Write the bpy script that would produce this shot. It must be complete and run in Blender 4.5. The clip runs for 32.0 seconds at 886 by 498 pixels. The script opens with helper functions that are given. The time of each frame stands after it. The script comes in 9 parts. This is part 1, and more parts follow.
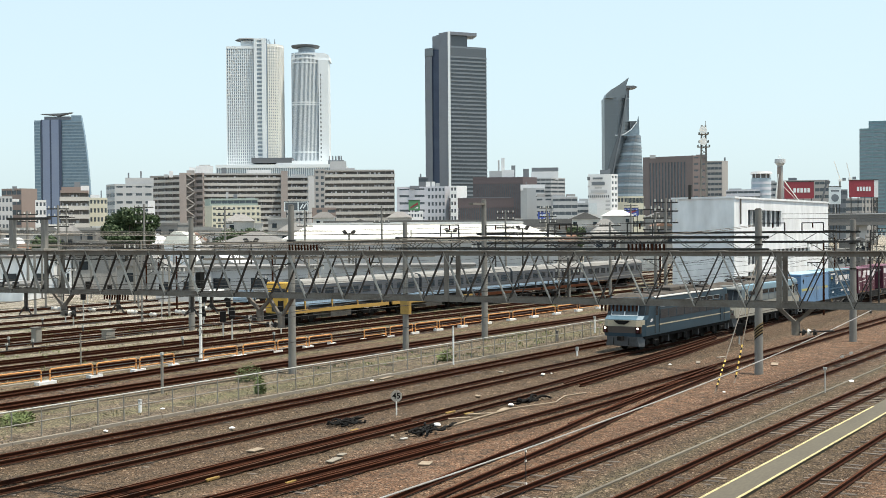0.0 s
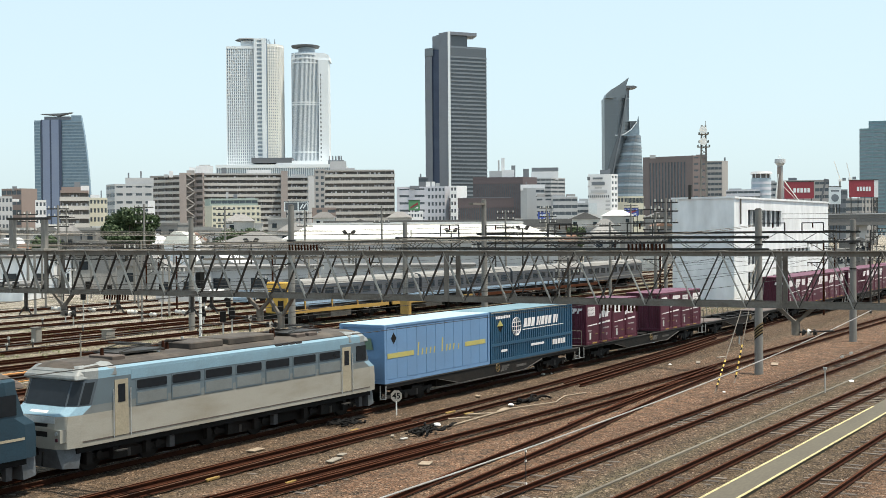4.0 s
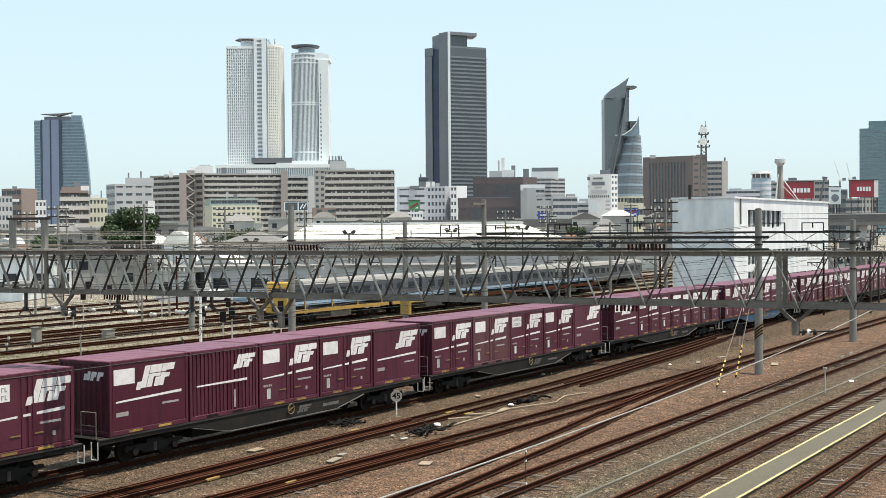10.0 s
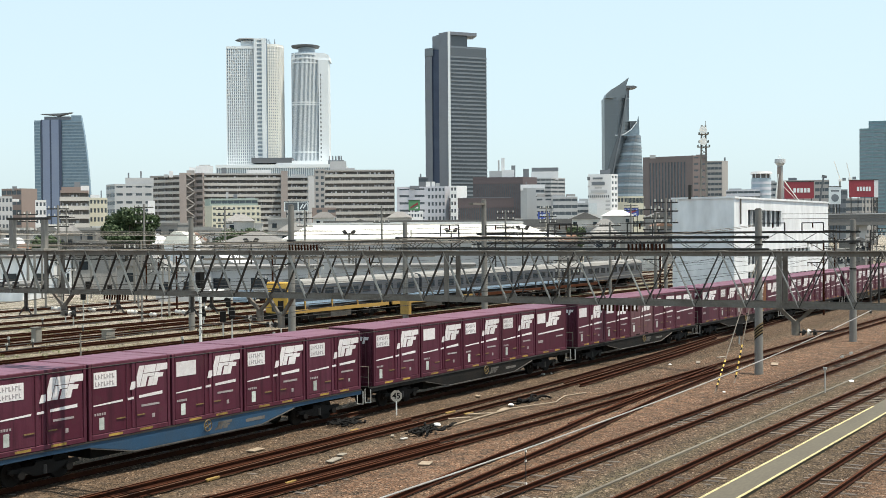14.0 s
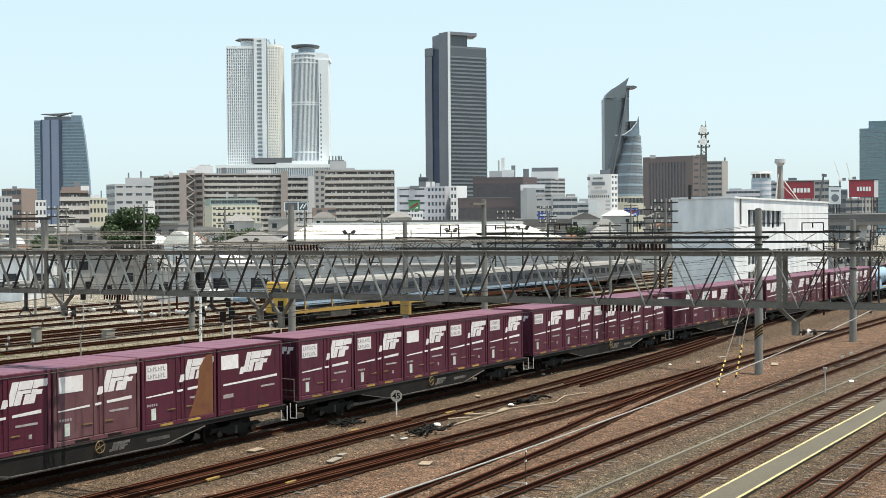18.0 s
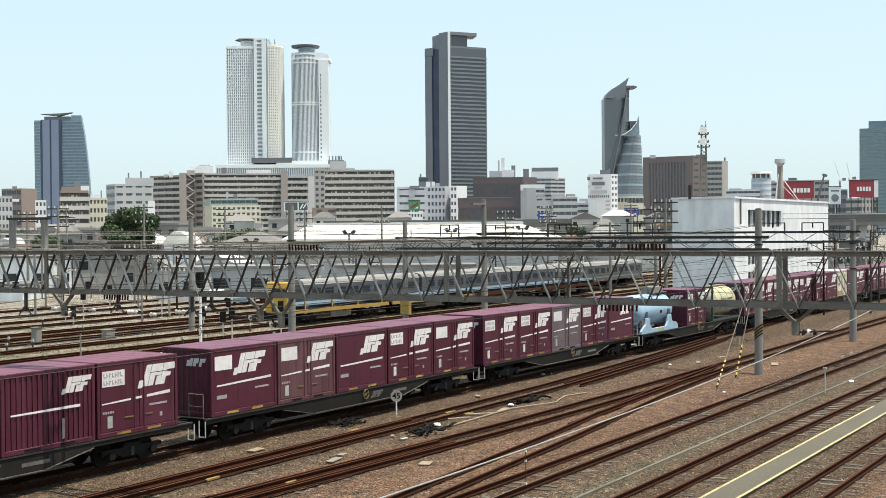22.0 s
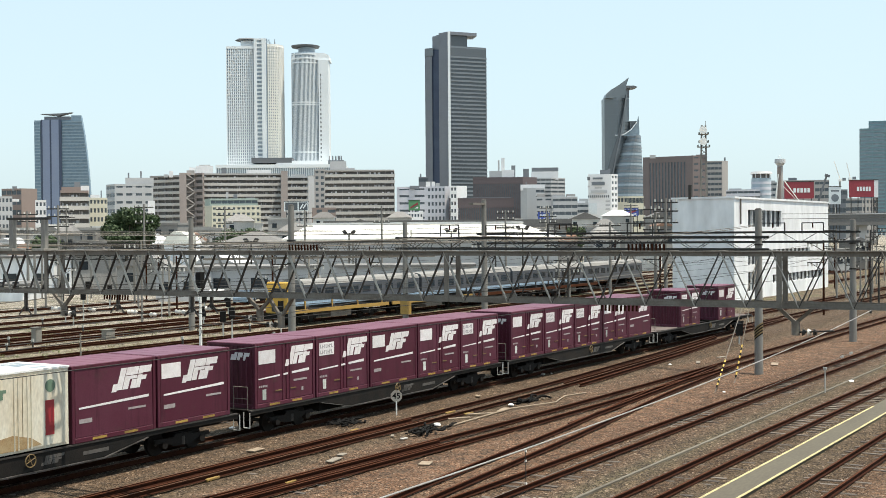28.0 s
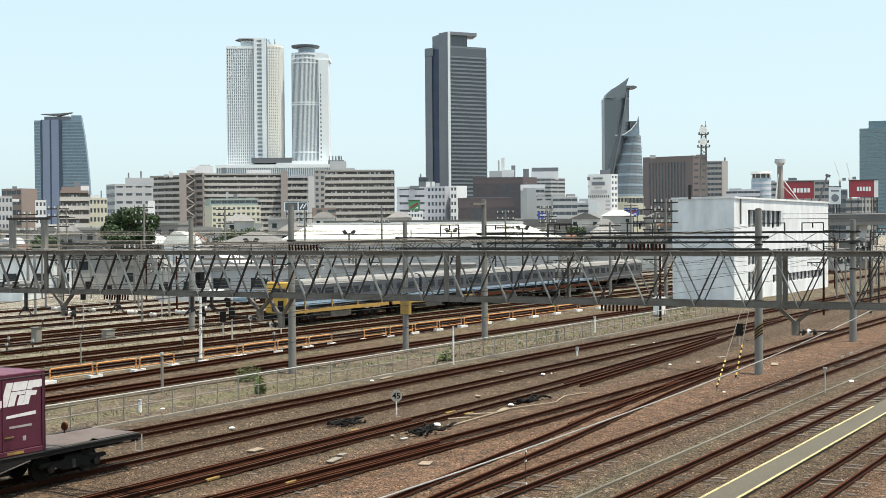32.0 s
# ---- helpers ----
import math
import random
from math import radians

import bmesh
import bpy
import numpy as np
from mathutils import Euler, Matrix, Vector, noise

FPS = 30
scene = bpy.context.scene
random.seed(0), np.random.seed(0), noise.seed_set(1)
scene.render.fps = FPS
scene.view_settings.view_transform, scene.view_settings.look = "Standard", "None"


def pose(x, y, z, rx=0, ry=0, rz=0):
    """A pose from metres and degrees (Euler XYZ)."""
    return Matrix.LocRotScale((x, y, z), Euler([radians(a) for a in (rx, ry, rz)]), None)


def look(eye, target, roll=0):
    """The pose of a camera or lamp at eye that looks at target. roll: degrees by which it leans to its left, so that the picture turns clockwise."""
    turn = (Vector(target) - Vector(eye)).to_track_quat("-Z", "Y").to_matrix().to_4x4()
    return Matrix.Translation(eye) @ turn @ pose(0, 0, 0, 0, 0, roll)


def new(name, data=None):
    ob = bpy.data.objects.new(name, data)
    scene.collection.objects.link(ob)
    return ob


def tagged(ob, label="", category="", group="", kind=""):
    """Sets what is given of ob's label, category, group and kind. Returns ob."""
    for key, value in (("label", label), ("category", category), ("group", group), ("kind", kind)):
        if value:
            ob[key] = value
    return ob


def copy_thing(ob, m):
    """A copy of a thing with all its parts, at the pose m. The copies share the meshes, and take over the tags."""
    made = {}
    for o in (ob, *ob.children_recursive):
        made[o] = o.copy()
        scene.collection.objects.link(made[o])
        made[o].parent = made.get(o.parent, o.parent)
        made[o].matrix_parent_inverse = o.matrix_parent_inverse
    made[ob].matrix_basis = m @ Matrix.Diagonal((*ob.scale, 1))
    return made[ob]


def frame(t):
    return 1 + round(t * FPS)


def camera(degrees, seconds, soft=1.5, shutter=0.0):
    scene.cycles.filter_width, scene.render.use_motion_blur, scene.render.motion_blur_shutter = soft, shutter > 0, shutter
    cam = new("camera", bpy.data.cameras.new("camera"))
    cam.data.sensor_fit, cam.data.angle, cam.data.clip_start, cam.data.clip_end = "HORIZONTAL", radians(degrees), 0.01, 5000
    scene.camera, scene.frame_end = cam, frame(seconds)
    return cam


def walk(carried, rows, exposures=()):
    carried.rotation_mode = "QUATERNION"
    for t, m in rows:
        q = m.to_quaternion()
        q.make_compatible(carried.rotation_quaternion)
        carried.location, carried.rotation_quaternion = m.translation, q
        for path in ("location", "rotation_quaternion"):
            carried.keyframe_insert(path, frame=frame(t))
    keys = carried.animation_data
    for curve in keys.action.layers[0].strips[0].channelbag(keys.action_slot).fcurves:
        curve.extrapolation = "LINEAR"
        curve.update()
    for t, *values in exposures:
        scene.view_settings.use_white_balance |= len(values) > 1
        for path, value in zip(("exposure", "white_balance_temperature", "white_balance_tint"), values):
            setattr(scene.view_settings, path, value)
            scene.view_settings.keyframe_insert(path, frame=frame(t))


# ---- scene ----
from collections import namedtuple

# One fixed camera on a road bridge, 7.9 m above the rail heads.
cam = camera(38.92, 32.0, soft=0.7)
EYE = Vector((0.0, 0.0, 7.875))
AIM = EYE + 100 * Vector((0.0, math.cos(0.01502), -math.sin(0.01502)))
STAND = look(EYE, AIM, -0.4326)
walk(cam, [(0.0, STAND), (32.0, STAND)])

# ---- light ----
SUN_ELEV, SUN_AZ = 74.0, (0.927, -0.375)
world = bpy.data.worlds.new("sky_world")
scene.world = world
world.use_nodes = True
wn = world.node_tree
sky = wn.nodes.new("ShaderNodeTexSky")
sky.sky_type, sky.sun_disc = "NISHITA", False
sky.sun_elevation = radians(SUN_ELEV)
sky.sun_rotation = math.atan2(SUN_AZ[0], SUN_AZ[1])
sky.air_density, sky.dust_density, sky.ozone_density = 1.0, 2.0, 1.0
# summer haze: the clear sky mixed with an even pale veil
veil = wn.nodes.new("ShaderNodeMix")
veil.data_type = "RGBA"
veil.inputs["Factor"].default_value = 0.72
veil.inputs["B"].default_value = (3.62, 4.55, 4.85, 1)
wn.links.new(sky.outputs[0], veil.inputs["A"])
wn.links.new(veil.outputs["Result"], wn.nodes["Background"].inputs[0])
wn.nodes["Background"].inputs[1].default_value = 0.15
sun_data = bpy.data.lights.new("sun", "SUN")
sun_data.energy, sun_data.angle, sun_data.color = 4.9, radians(0.6), (1.0, 0.92, 0.78)
sun = new("sun", sun_data)
to_sun = Vector((SUN_AZ[0], SUN_AZ[1], 0)).normalized() * math.cos(radians(SUN_ELEV)) + Vector((0, 0, math.sin(radians(SUN_ELEV))))
sun.matrix_world = look(Vector((40, 40, 60)), Vector((40, 40, 60)) - to_sun)
scene.view_settings.exposure = 0.5
# ---- tools ----
TRACK_TURN = 58.39          # degrees from the x axis to the way of the rails
TU = Vector((math.cos(radians(TRACK_TURN)), math.sin(radians(TRACK_TURN)), 0))
TN = Vector((-TU.y, TU.x, 0))
MAIN = 32.384               # distance of the main line from the eye


def tp(s, lat, z=0.0):
    """A point s metres along the main line and lat metres to its far side."""
    return TU * s + TN * (MAIN + lat) + Vector((0, 0, z))


def tpose(s, lat, z=0.0, turn=0.0):
    p = tp(s, lat, z)
    return pose(p.x, p.y, p.z, 0, 0, TRACK_TURN + turn)


class Geo:
    """Collects the faces of one mesh."""

    def __init__(self):
        self.v, self.f, self.m = [], [], []

    def face(self, pts, m=0):
        i = len(self.v)
        self.v += [tuple(p) for p in pts]
        self.f.append(tuple(range(i, i + len(pts))))
        self.m.append(m)
        return self

    def box(self, x0, x1, y0, y1, z0, z1, m=0):
        i = len(self.v)
        self.v += [(x0, y0, z0), (x1, y0, z0), (x1, y1, z0), (x0, y1, z0), (x0, y0, z1), (x1, y0, z1), (x1, y1, z1), (x0, y1, z1)]
        for q in ((3, 2, 1, 0), (4, 5, 6, 7), (0, 1, 5, 4), (1, 2, 6, 5), (2, 3, 7, 6), (3, 0, 4, 7)):
            self.f.append(tuple(i + k for k in q))
            self.m.append(m)
        return self

    def prism(self, outline, h0, h1, axis="z", m=0):
        """An outline (list of pairs) drawn out from h0 to h1 along an axis; for y the pairs are x, z, for x they are y, z."""
        n, i = len(outline), len(self.v)
        for h in (h0, h1):
            for a, b in outline:
                self.v.append((a, b, h) if axis == "z" else (a, h, b) if axis == "y" else (h, a, b))
        self.f.append(tuple(range(i, i + n)))
        self.f.append(tuple(range(i + 2 * n - 1, i + n - 1, -1)))
        self.m += [m, m]
        for k in range(n):
            k2 = (k + 1) % n
            self.f.append((i + k, i + n + k, i + n + k2, i + k2))
            self.m.append(m)
        return self

    def beam(self, p, q, w, h=None, m=0):
        """A bar of w x h from p to q."""
        p, q = Vector(p), Vector(q)
        h = w if h is None else h
        d = (q - p).normalized()
        a = d.cross(Vector((0, 0, 1)))
        a = a.normalized() if a.length > 1e-3 else Vector((1, 0, 0))
        b = a.cross(d)
        i = len(self.v)
        for c in (p, q):
            for sa, sb in ((-1, -1), (1, -1), (1, 1), (-1, 1)):
                self.v.append(tuple(c + a * sa * w / 2 + b * sb * h / 2))
        for f in ((0, 1, 2, 3), (7, 6, 5, 4), (0, 4, 5, 1), (1, 5, 6, 2), (2, 6, 7, 3), (3, 7, 4, 0)):
            self.f.append(tuple(i + k for k in f))
            self.m.append(m)
        return self

    def tube(self, p, q, r0, r1=None, n=10, m=0):
        """A round bar from p to q, tapering from r0 to r1."""
        p, q = Vector(p), Vector(q)
        r1 = r0 if r1 is None else r1
        d = (q - p).normalized()
        a = d.cross(Vector((0, 0, 1)))
        a = a.normalized() if a.length > 1e-3 else Vector((1, 0, 0))
        b = a.cross(d)
        i = len(self.v)
        for c, r in ((p, r0), (q, r1)):
            for k in range(n):
                t = 2 * math.pi * k / n
                self.v.append(tuple(c + a * r * math.cos(t) + b * r * math.sin(t)))
        for k in range(n):
            k2 = (k + 1) % n
            self.f.append((i + k, i + k2, i + n + k2, i + n + k))
            self.m.append(m)
        self.f.append(tuple(range(i + n - 1, i - 1, -1)))
        self.f.append(tuple(range(i + n, i + 2 * n)))
        self.m += [m, m]
        return self

    def rings(self, rows, m=0, caps=True):
        """A skin over rings of equally many points."""
        n, i = len(rows[0]), len(self.v)
        for row in rows:
            self.v += [tuple(p) for p in row]
        for r in range(len(rows) - 1):
            for k in range(n):
                k2 = (k + 1) % n
                self.f.append((i + r * n + k, i + r * n + k2, i + (r + 1) * n + k2, i + (r + 1) * n + k))
                self.m.append(m)
        if caps:
            self.f.append(tuple(range(i + n - 1, i - 1, -1)))
            self.f.append(tuple(range(i + (len(rows) - 1) * n, i + len(rows) * n)))
            self.m += [m, m]
        return self

    def data(self, name, mats, smooth=False):
        me = bpy.data.meshes.new(name)
        me.from_pydata(self.v, [], self.f)
        for mt in mats if isinstance(mats, (list, tuple)) else [mats]:
            me.materials.append(mt)
        if len(me.materials) > 1:
            me.polygons.foreach_set("material_index", self.m)
        bm = bmesh.new()
        bm.from_mesh(me)
        bmesh.ops.recalc_face_normals(bm, faces=bm.faces)
        bm.to_mesh(me)
        bm.free()
        if smooth:
            me.polygons.foreach_set("use_smooth", [True] * len(me.polygons))
            me.set_sharp_from_angle(angle=radians(38))
        return me


def part(name, geo, mats, parent=None, label="", smooth=False, at=None):
    """One mesh object under a thing or a part."""
    me = geo if isinstance(geo, bpy.types.Mesh) else geo.data(name, mats, smooth)
    ob = new(name, me)
    if parent is not None:
        ob.parent = parent
    if at is not None:
        ob.matrix_basis = at
    return tagged(ob, label)


def thing(name, m, label, category, group="", kind=""):
    """An empty at the base of a thing; its parts hang under it."""
    ob = new(name)
    ob.empty_display_size = 0.3
    ob.matrix_basis = m
    return tagged(ob, label, category, group, kind)


def bevel(ob, w, seg=2):
    b = ob.modifiers.new("bevel", "BEVEL")
    b.width, b.segments, b.limit_method, b.angle_limit = w, seg, "ANGLE", radians(40)
    return ob


# ---- materials ----
def mat(name, color, rough=0.6, metal=0.0, dirt=None, dirt_amount=0.3, scale=2.0, fine=30.0, bump=0.02, vary=0.0, alt=None, stretch=(1, 1, 1), spec=0.5):
    """Paint, stone or metal: base colour, large stains of a second colour, fine grain, relief, and a shift from piece to piece."""
    mt = bpy.data.materials.new(name)
    mt.use_nodes = True
    nt = mt.node_tree
    nd, ln = nt.nodes, nt.links
    bsdf = nd["Principled BSDF"]
    bsdf.inputs["Roughness"].default_value = rough
    bsdf.inputs["Metallic"].default_value = metal
    bsdf.inputs["Specular IOR Level"].default_value = spec
    co = nd.new("ShaderNodeTexCoord")
    mp = nd.new("ShaderNodeMapping")
    mp.inputs["Scale"].default_value = stretch
    ln.new(co.outputs["Object"], mp.inputs["Vector"])
    big, small = nd.new("ShaderNodeTexNoise"), nd.new("ShaderNodeTexNoise")
    big.inputs["Scale"].default_value, big.inputs["Detail"].default_value, big.inputs["Roughness"].default_value = scale, 5.0, 0.65
    small.inputs["Scale"].default_value, small.inputs["Detail"].default_value = fine, 3.0
    info = nd.new("ShaderNodeObjectInfo")
    if vary or alt:
        off = nd.new("ShaderNodeVectorMath")
        off.operation = "MULTIPLY_ADD"
        off.inputs[1].default_value = (37.0, 53.0, 19.0)
        ln.new(info.outputs["Random"], off.inputs[0])
        ln.new(mp.outputs[0], off.inputs[2])
        src = off.outputs[0]
    else:
        src = mp.outputs[0]
    ln.new(src, big.inputs["Vector"])
    ln.new(src, small.inputs["Vector"])
    ramp = nd.new("ShaderNodeMapRange")
    ramp.inputs[1].default_value, ramp.inputs[2].default_value = 0.42, 0.72
    ramp.inputs[4].default_value = dirt_amount
    ln.new(big.outputs["Fac"], ramp.inputs[0])
    base = nd.new("ShaderNodeRGB")
    base.outputs[0].default_value = (*color, 1)
    col = base.outputs[0]
    if alt:
        mx = nd.new("ShaderNodeMix")
        mx.data_type = "RGBA"
        mx.inputs["B"].default_value = (*alt, 1)
        ln.new(info.outputs["Random"], mx.inputs["Factor"])
        ln.new(col, mx.inputs["A"])
        col = mx.outputs["Result"]
    mx = nd.new("ShaderNodeMix")
    mx.data_type = "RGBA"
    mx.inputs["B"].default_value = (*(dirt or tuple(c * 0.45 for c in color)), 1)
    ln.new(ramp.outputs[0], mx.inputs["Factor"])
    ln.new(col, mx.inputs["A"])
    hsv = nd.new("ShaderNodeHueSaturation")
    ln.new(mx.outputs["Result"], hsv.inputs["Color"])
    val = nd.new("ShaderNodeMapRange")
    val.inputs[1].default_value, val.inputs[2].default_value = 0.25, 0.75
    val.inputs[3].default_value, val.inputs[4].default_value = 0.85, 1.15
    ln.new(small.outputs["Fac"], val.inputs[0])
    vout = val.outputs[0]
    if vary:
        sh = nd.new("ShaderNodeMapRange")
        sh.inputs[3].default_value, sh.inputs[4].default_value = 1 - vary, 1 + vary
        ln.new(info.outputs["Random"], sh.inputs[0])
        mul = nd.new("ShaderNodeMath")
        mul.operation = "MULTIPLY"
        ln.new(vout, mul.inputs[0])
        ln.new(sh.outputs[0], mul.inputs[1])
        vout = mul.outputs[0]
    ln.new(vout, hsv.inputs["Value"])
    ln.new(hsv.outputs[0], bsdf.inputs["Base Color"])
    if bump:
        bp = nd.new("ShaderNodeBump")
        bp.inputs["Distance"].default_value = bump
        bp.inputs["Strength"].default_value = 0.6
        ln.new(small.outputs["Fac"], bp.inputs["Height"])
        ln.new(bp.outputs[0], bsdf.inputs["Normal"])
    return mt


M = {}
# dark rust, deepened so the colour carries the shading of the rail sides too
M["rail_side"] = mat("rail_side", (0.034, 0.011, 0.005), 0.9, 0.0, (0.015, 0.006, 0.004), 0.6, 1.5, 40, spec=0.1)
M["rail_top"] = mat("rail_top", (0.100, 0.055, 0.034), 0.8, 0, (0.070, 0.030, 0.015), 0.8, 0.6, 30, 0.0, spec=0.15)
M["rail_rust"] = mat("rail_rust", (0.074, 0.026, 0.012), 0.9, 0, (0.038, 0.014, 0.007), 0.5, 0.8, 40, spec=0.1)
M["sleeper"] = mat("sleeper", (0.058, 0.044, 0.035), 0.9, 0, (0.185, 0.160, 0.138), 0.85, 2.2, 30, vary=0.4, stretch=(3.0, 0.7, 1))
M["steel_grey"] = mat("steel_grey", (0.170, 0.153, 0.130), 0.65, 0.1, (0.088, 0.068, 0.050), 0.85, 1.6, 25)
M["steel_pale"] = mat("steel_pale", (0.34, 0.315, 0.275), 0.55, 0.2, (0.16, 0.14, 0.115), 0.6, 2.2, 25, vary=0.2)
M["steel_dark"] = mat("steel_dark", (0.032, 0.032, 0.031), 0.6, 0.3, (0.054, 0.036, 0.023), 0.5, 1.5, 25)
M["pole_concrete"] = mat("pole_concrete", (0.205, 0.197, 0.180), 0.85, 0, (0.125, 0.115, 0.100), 0.6, 1.0, 30, stretch=(1, 1, 0.3))
M["white_paint"] = mat("white_paint", (0.78, 0.78, 0.76), 0.5, 0, (0.5, 0.48, 0.44), 0.4, 1.0, 20)
M["white_wall"] = mat("white_wall", (0.79, 0.80, 0.81), 0.6, 0, (0.68, 0.70, 0.71), 0.3, 0.15, 0.8, 0.0, stretch=(1, 1, 0.4))
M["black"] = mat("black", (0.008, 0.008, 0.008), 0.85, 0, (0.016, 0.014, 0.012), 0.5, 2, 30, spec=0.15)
M["glass_dark"] = mat("glass_dark", (0.02, 0.027, 0.034), 0.15, 0, (0.035, 0.042, 0.05), 0.4, 0.5, 5, 0.0, spec=0.4)
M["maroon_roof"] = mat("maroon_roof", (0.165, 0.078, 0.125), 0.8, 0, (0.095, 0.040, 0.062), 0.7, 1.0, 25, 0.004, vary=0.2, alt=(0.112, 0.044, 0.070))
M["decal"] = mat("decal", (0.72, 0.70, 0.70), 0.5, 0, (0.5, 0.42, 0.42), 0.5, 4, 60, 0.0, vary=0.08)
# near black, so that the colour adds to the shade under the vehicles
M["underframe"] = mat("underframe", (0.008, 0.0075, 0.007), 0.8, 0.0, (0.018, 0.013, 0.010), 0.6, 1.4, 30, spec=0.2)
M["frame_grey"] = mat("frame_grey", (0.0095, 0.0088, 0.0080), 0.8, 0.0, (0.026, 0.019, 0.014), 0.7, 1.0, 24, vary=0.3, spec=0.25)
M["frame_blue"] = mat("frame_blue", (0.014, 0.058, 0.120), 0.6, 0.0, (0.03, 0.045, 0.06), 0.5, 1.2, 24)
M["orange"] = mat("orange", (0.52, 0.23, 0.065), 0.6, 0, (0.34, 0.16, 0.07), 0.5, 2, 20)
M["yellow"] = mat("yellow", (0.52, 0.35, 0.05), 0.5, 0, (0.45, 0.26, 0.05), 0.4, 1.5, 20)
M["decal_dim"] = mat("decal_dim", (0.34, 0.31, 0.31), 0.6, 0, (0.20, 0.13, 0.13), 0.6, 5, 60, 0.0)
M["ink"] = mat("ink", (0.30, 0.28, 0.29), 0.6, 0, (0.42, 0.40, 0.40), 0.6, 9, 60, 0.0)


def container_paint(name, fresh, faded, bias):
    """Sun-bleached paint: each box fades by its own amount, in patches, with rain streaks and grime."""
    mt = bpy.data.materials.new(name)
    mt.use_nodes = True
    nt = mt.node_tree
    nd, ln = nt.nodes, nt.links
    bsdf = nd["Principled BSDF"]
    bsdf.inputs["Roughness"].default_value = 0.5
    bsdf.inputs["Specular IOR Level"].default_value = 0.35
    co, info = nd.new("ShaderNodeTexCoord"), nd.new("ShaderNodeObjectInfo")
    off = nd.new("ShaderNodeVectorMath")
    off.operation = "MULTIPLY_ADD"
    off.inputs[1].default_value = (41.0, 23.0, 57.0)
    ln.new(info.outputs["Random"], off.inputs[0])
    ln.new(co.outputs["Object"], off.inputs[2])

    def tex(scale, detail, stretch):
        mp, n = nd.new("ShaderNodeMapping"), nd.new("ShaderNodeTexNoise")
        mp.inputs["Scale"].default_value = stretch
        n.inputs["Scale"].default_value, n.inputs["Detail"].default_value, n.inputs["Roughness"].default_value = scale, detail, 0.65
        ln.new(off.outputs[0], mp.inputs["Vector"])
        ln.new(mp.outputs[0], n.inputs["Vector"])
        return n.outputs["Fac"]

    def rng(src, a, b, c, d):
        r = nd.new("ShaderNodeMapRange")
        for k, v in zip((1, 2, 3, 4), (a, b, c, d)):
            r.inputs[k].default_value = v
        ln.new(src, r.inputs[0])
        return r.outputs[0]

    def op(kind, a, b):
        m = nd.new("ShaderNodeMath")
        m.operation = kind
        ln.new(a, m.inputs[0])
        ln.new(b, m.inputs[1])
        return m.outputs[0]

    def mix(f, a, b):
        m = nd.new("ShaderNodeMix")
        m.data_type = "RGBA"
        for k, v in (("Factor", f), ("A", a), ("B", b)):
            if isinstance(v, tuple):
                m.inputs[k].default_value = (*v, 1)
            else:
                ln.new(v, m.inputs[k])
        return m.outputs["Result"]
    fade = op("MULTIPLY", rng(info.outputs["Random"], 0.0, 1.0, bias, bias + 0.75), rng(tex(0.7, 4, (1, 1, 0.7)), 0.35, 0.65, 0.35, 1.0))
    col = mix(fade, fresh, faded)
    streak = rng(tex(3.2, 4, (1.0, 1.0, 0.10)), 0.52, 0.72, 0.0, 0.75)
    col = mix(streak, col, tuple(c * 0.42 for c in fresh))
    grime = rng(tex(1.6, 6, (1, 1, 1)), 0.58, 0.75, 0.0, 0.55)
    col = mix(grime, col, (0.06, 0.035, 0.03))
    hsv = nd.new("ShaderNodeHueSaturation")
    ln.new(col, hsv.inputs["Color"])
    ln.new(rng(tex(24, 3, (1, 1, 1)), 0.3, 0.7, 0.86, 1.14), hsv.inputs["Value"])
    ln.new(hsv.outputs[0], bsdf.inputs["Base Color"])
    bp = nd.new("ShaderNodeBump")
    bp.inputs["Distance"].default_value, bp.inputs["Strength"].default_value = 0.01, 0.5
    ln.new(tex(2.2, 3, (1, 1, 0.6)), bp.inputs["Height"])
    ln.new(bp.outputs[0], bsdf.inputs["Normal"])
    return mt


M["maroon"] = container_paint("maroon", (0.066, 0.0085, 0.021), (0.112, 0.032, 0.054), 0.0)
M["maroon_fade"] = container_paint("maroon_fade", (0.088, 0.026, 0.032), (0.150, 0.080, 0.088), 0.2)
M["maroon_grey"] = container_paint("maroon_grey", (0.105, 0.072, 0.083), (0.170, 0.140, 0.152), 0.3)


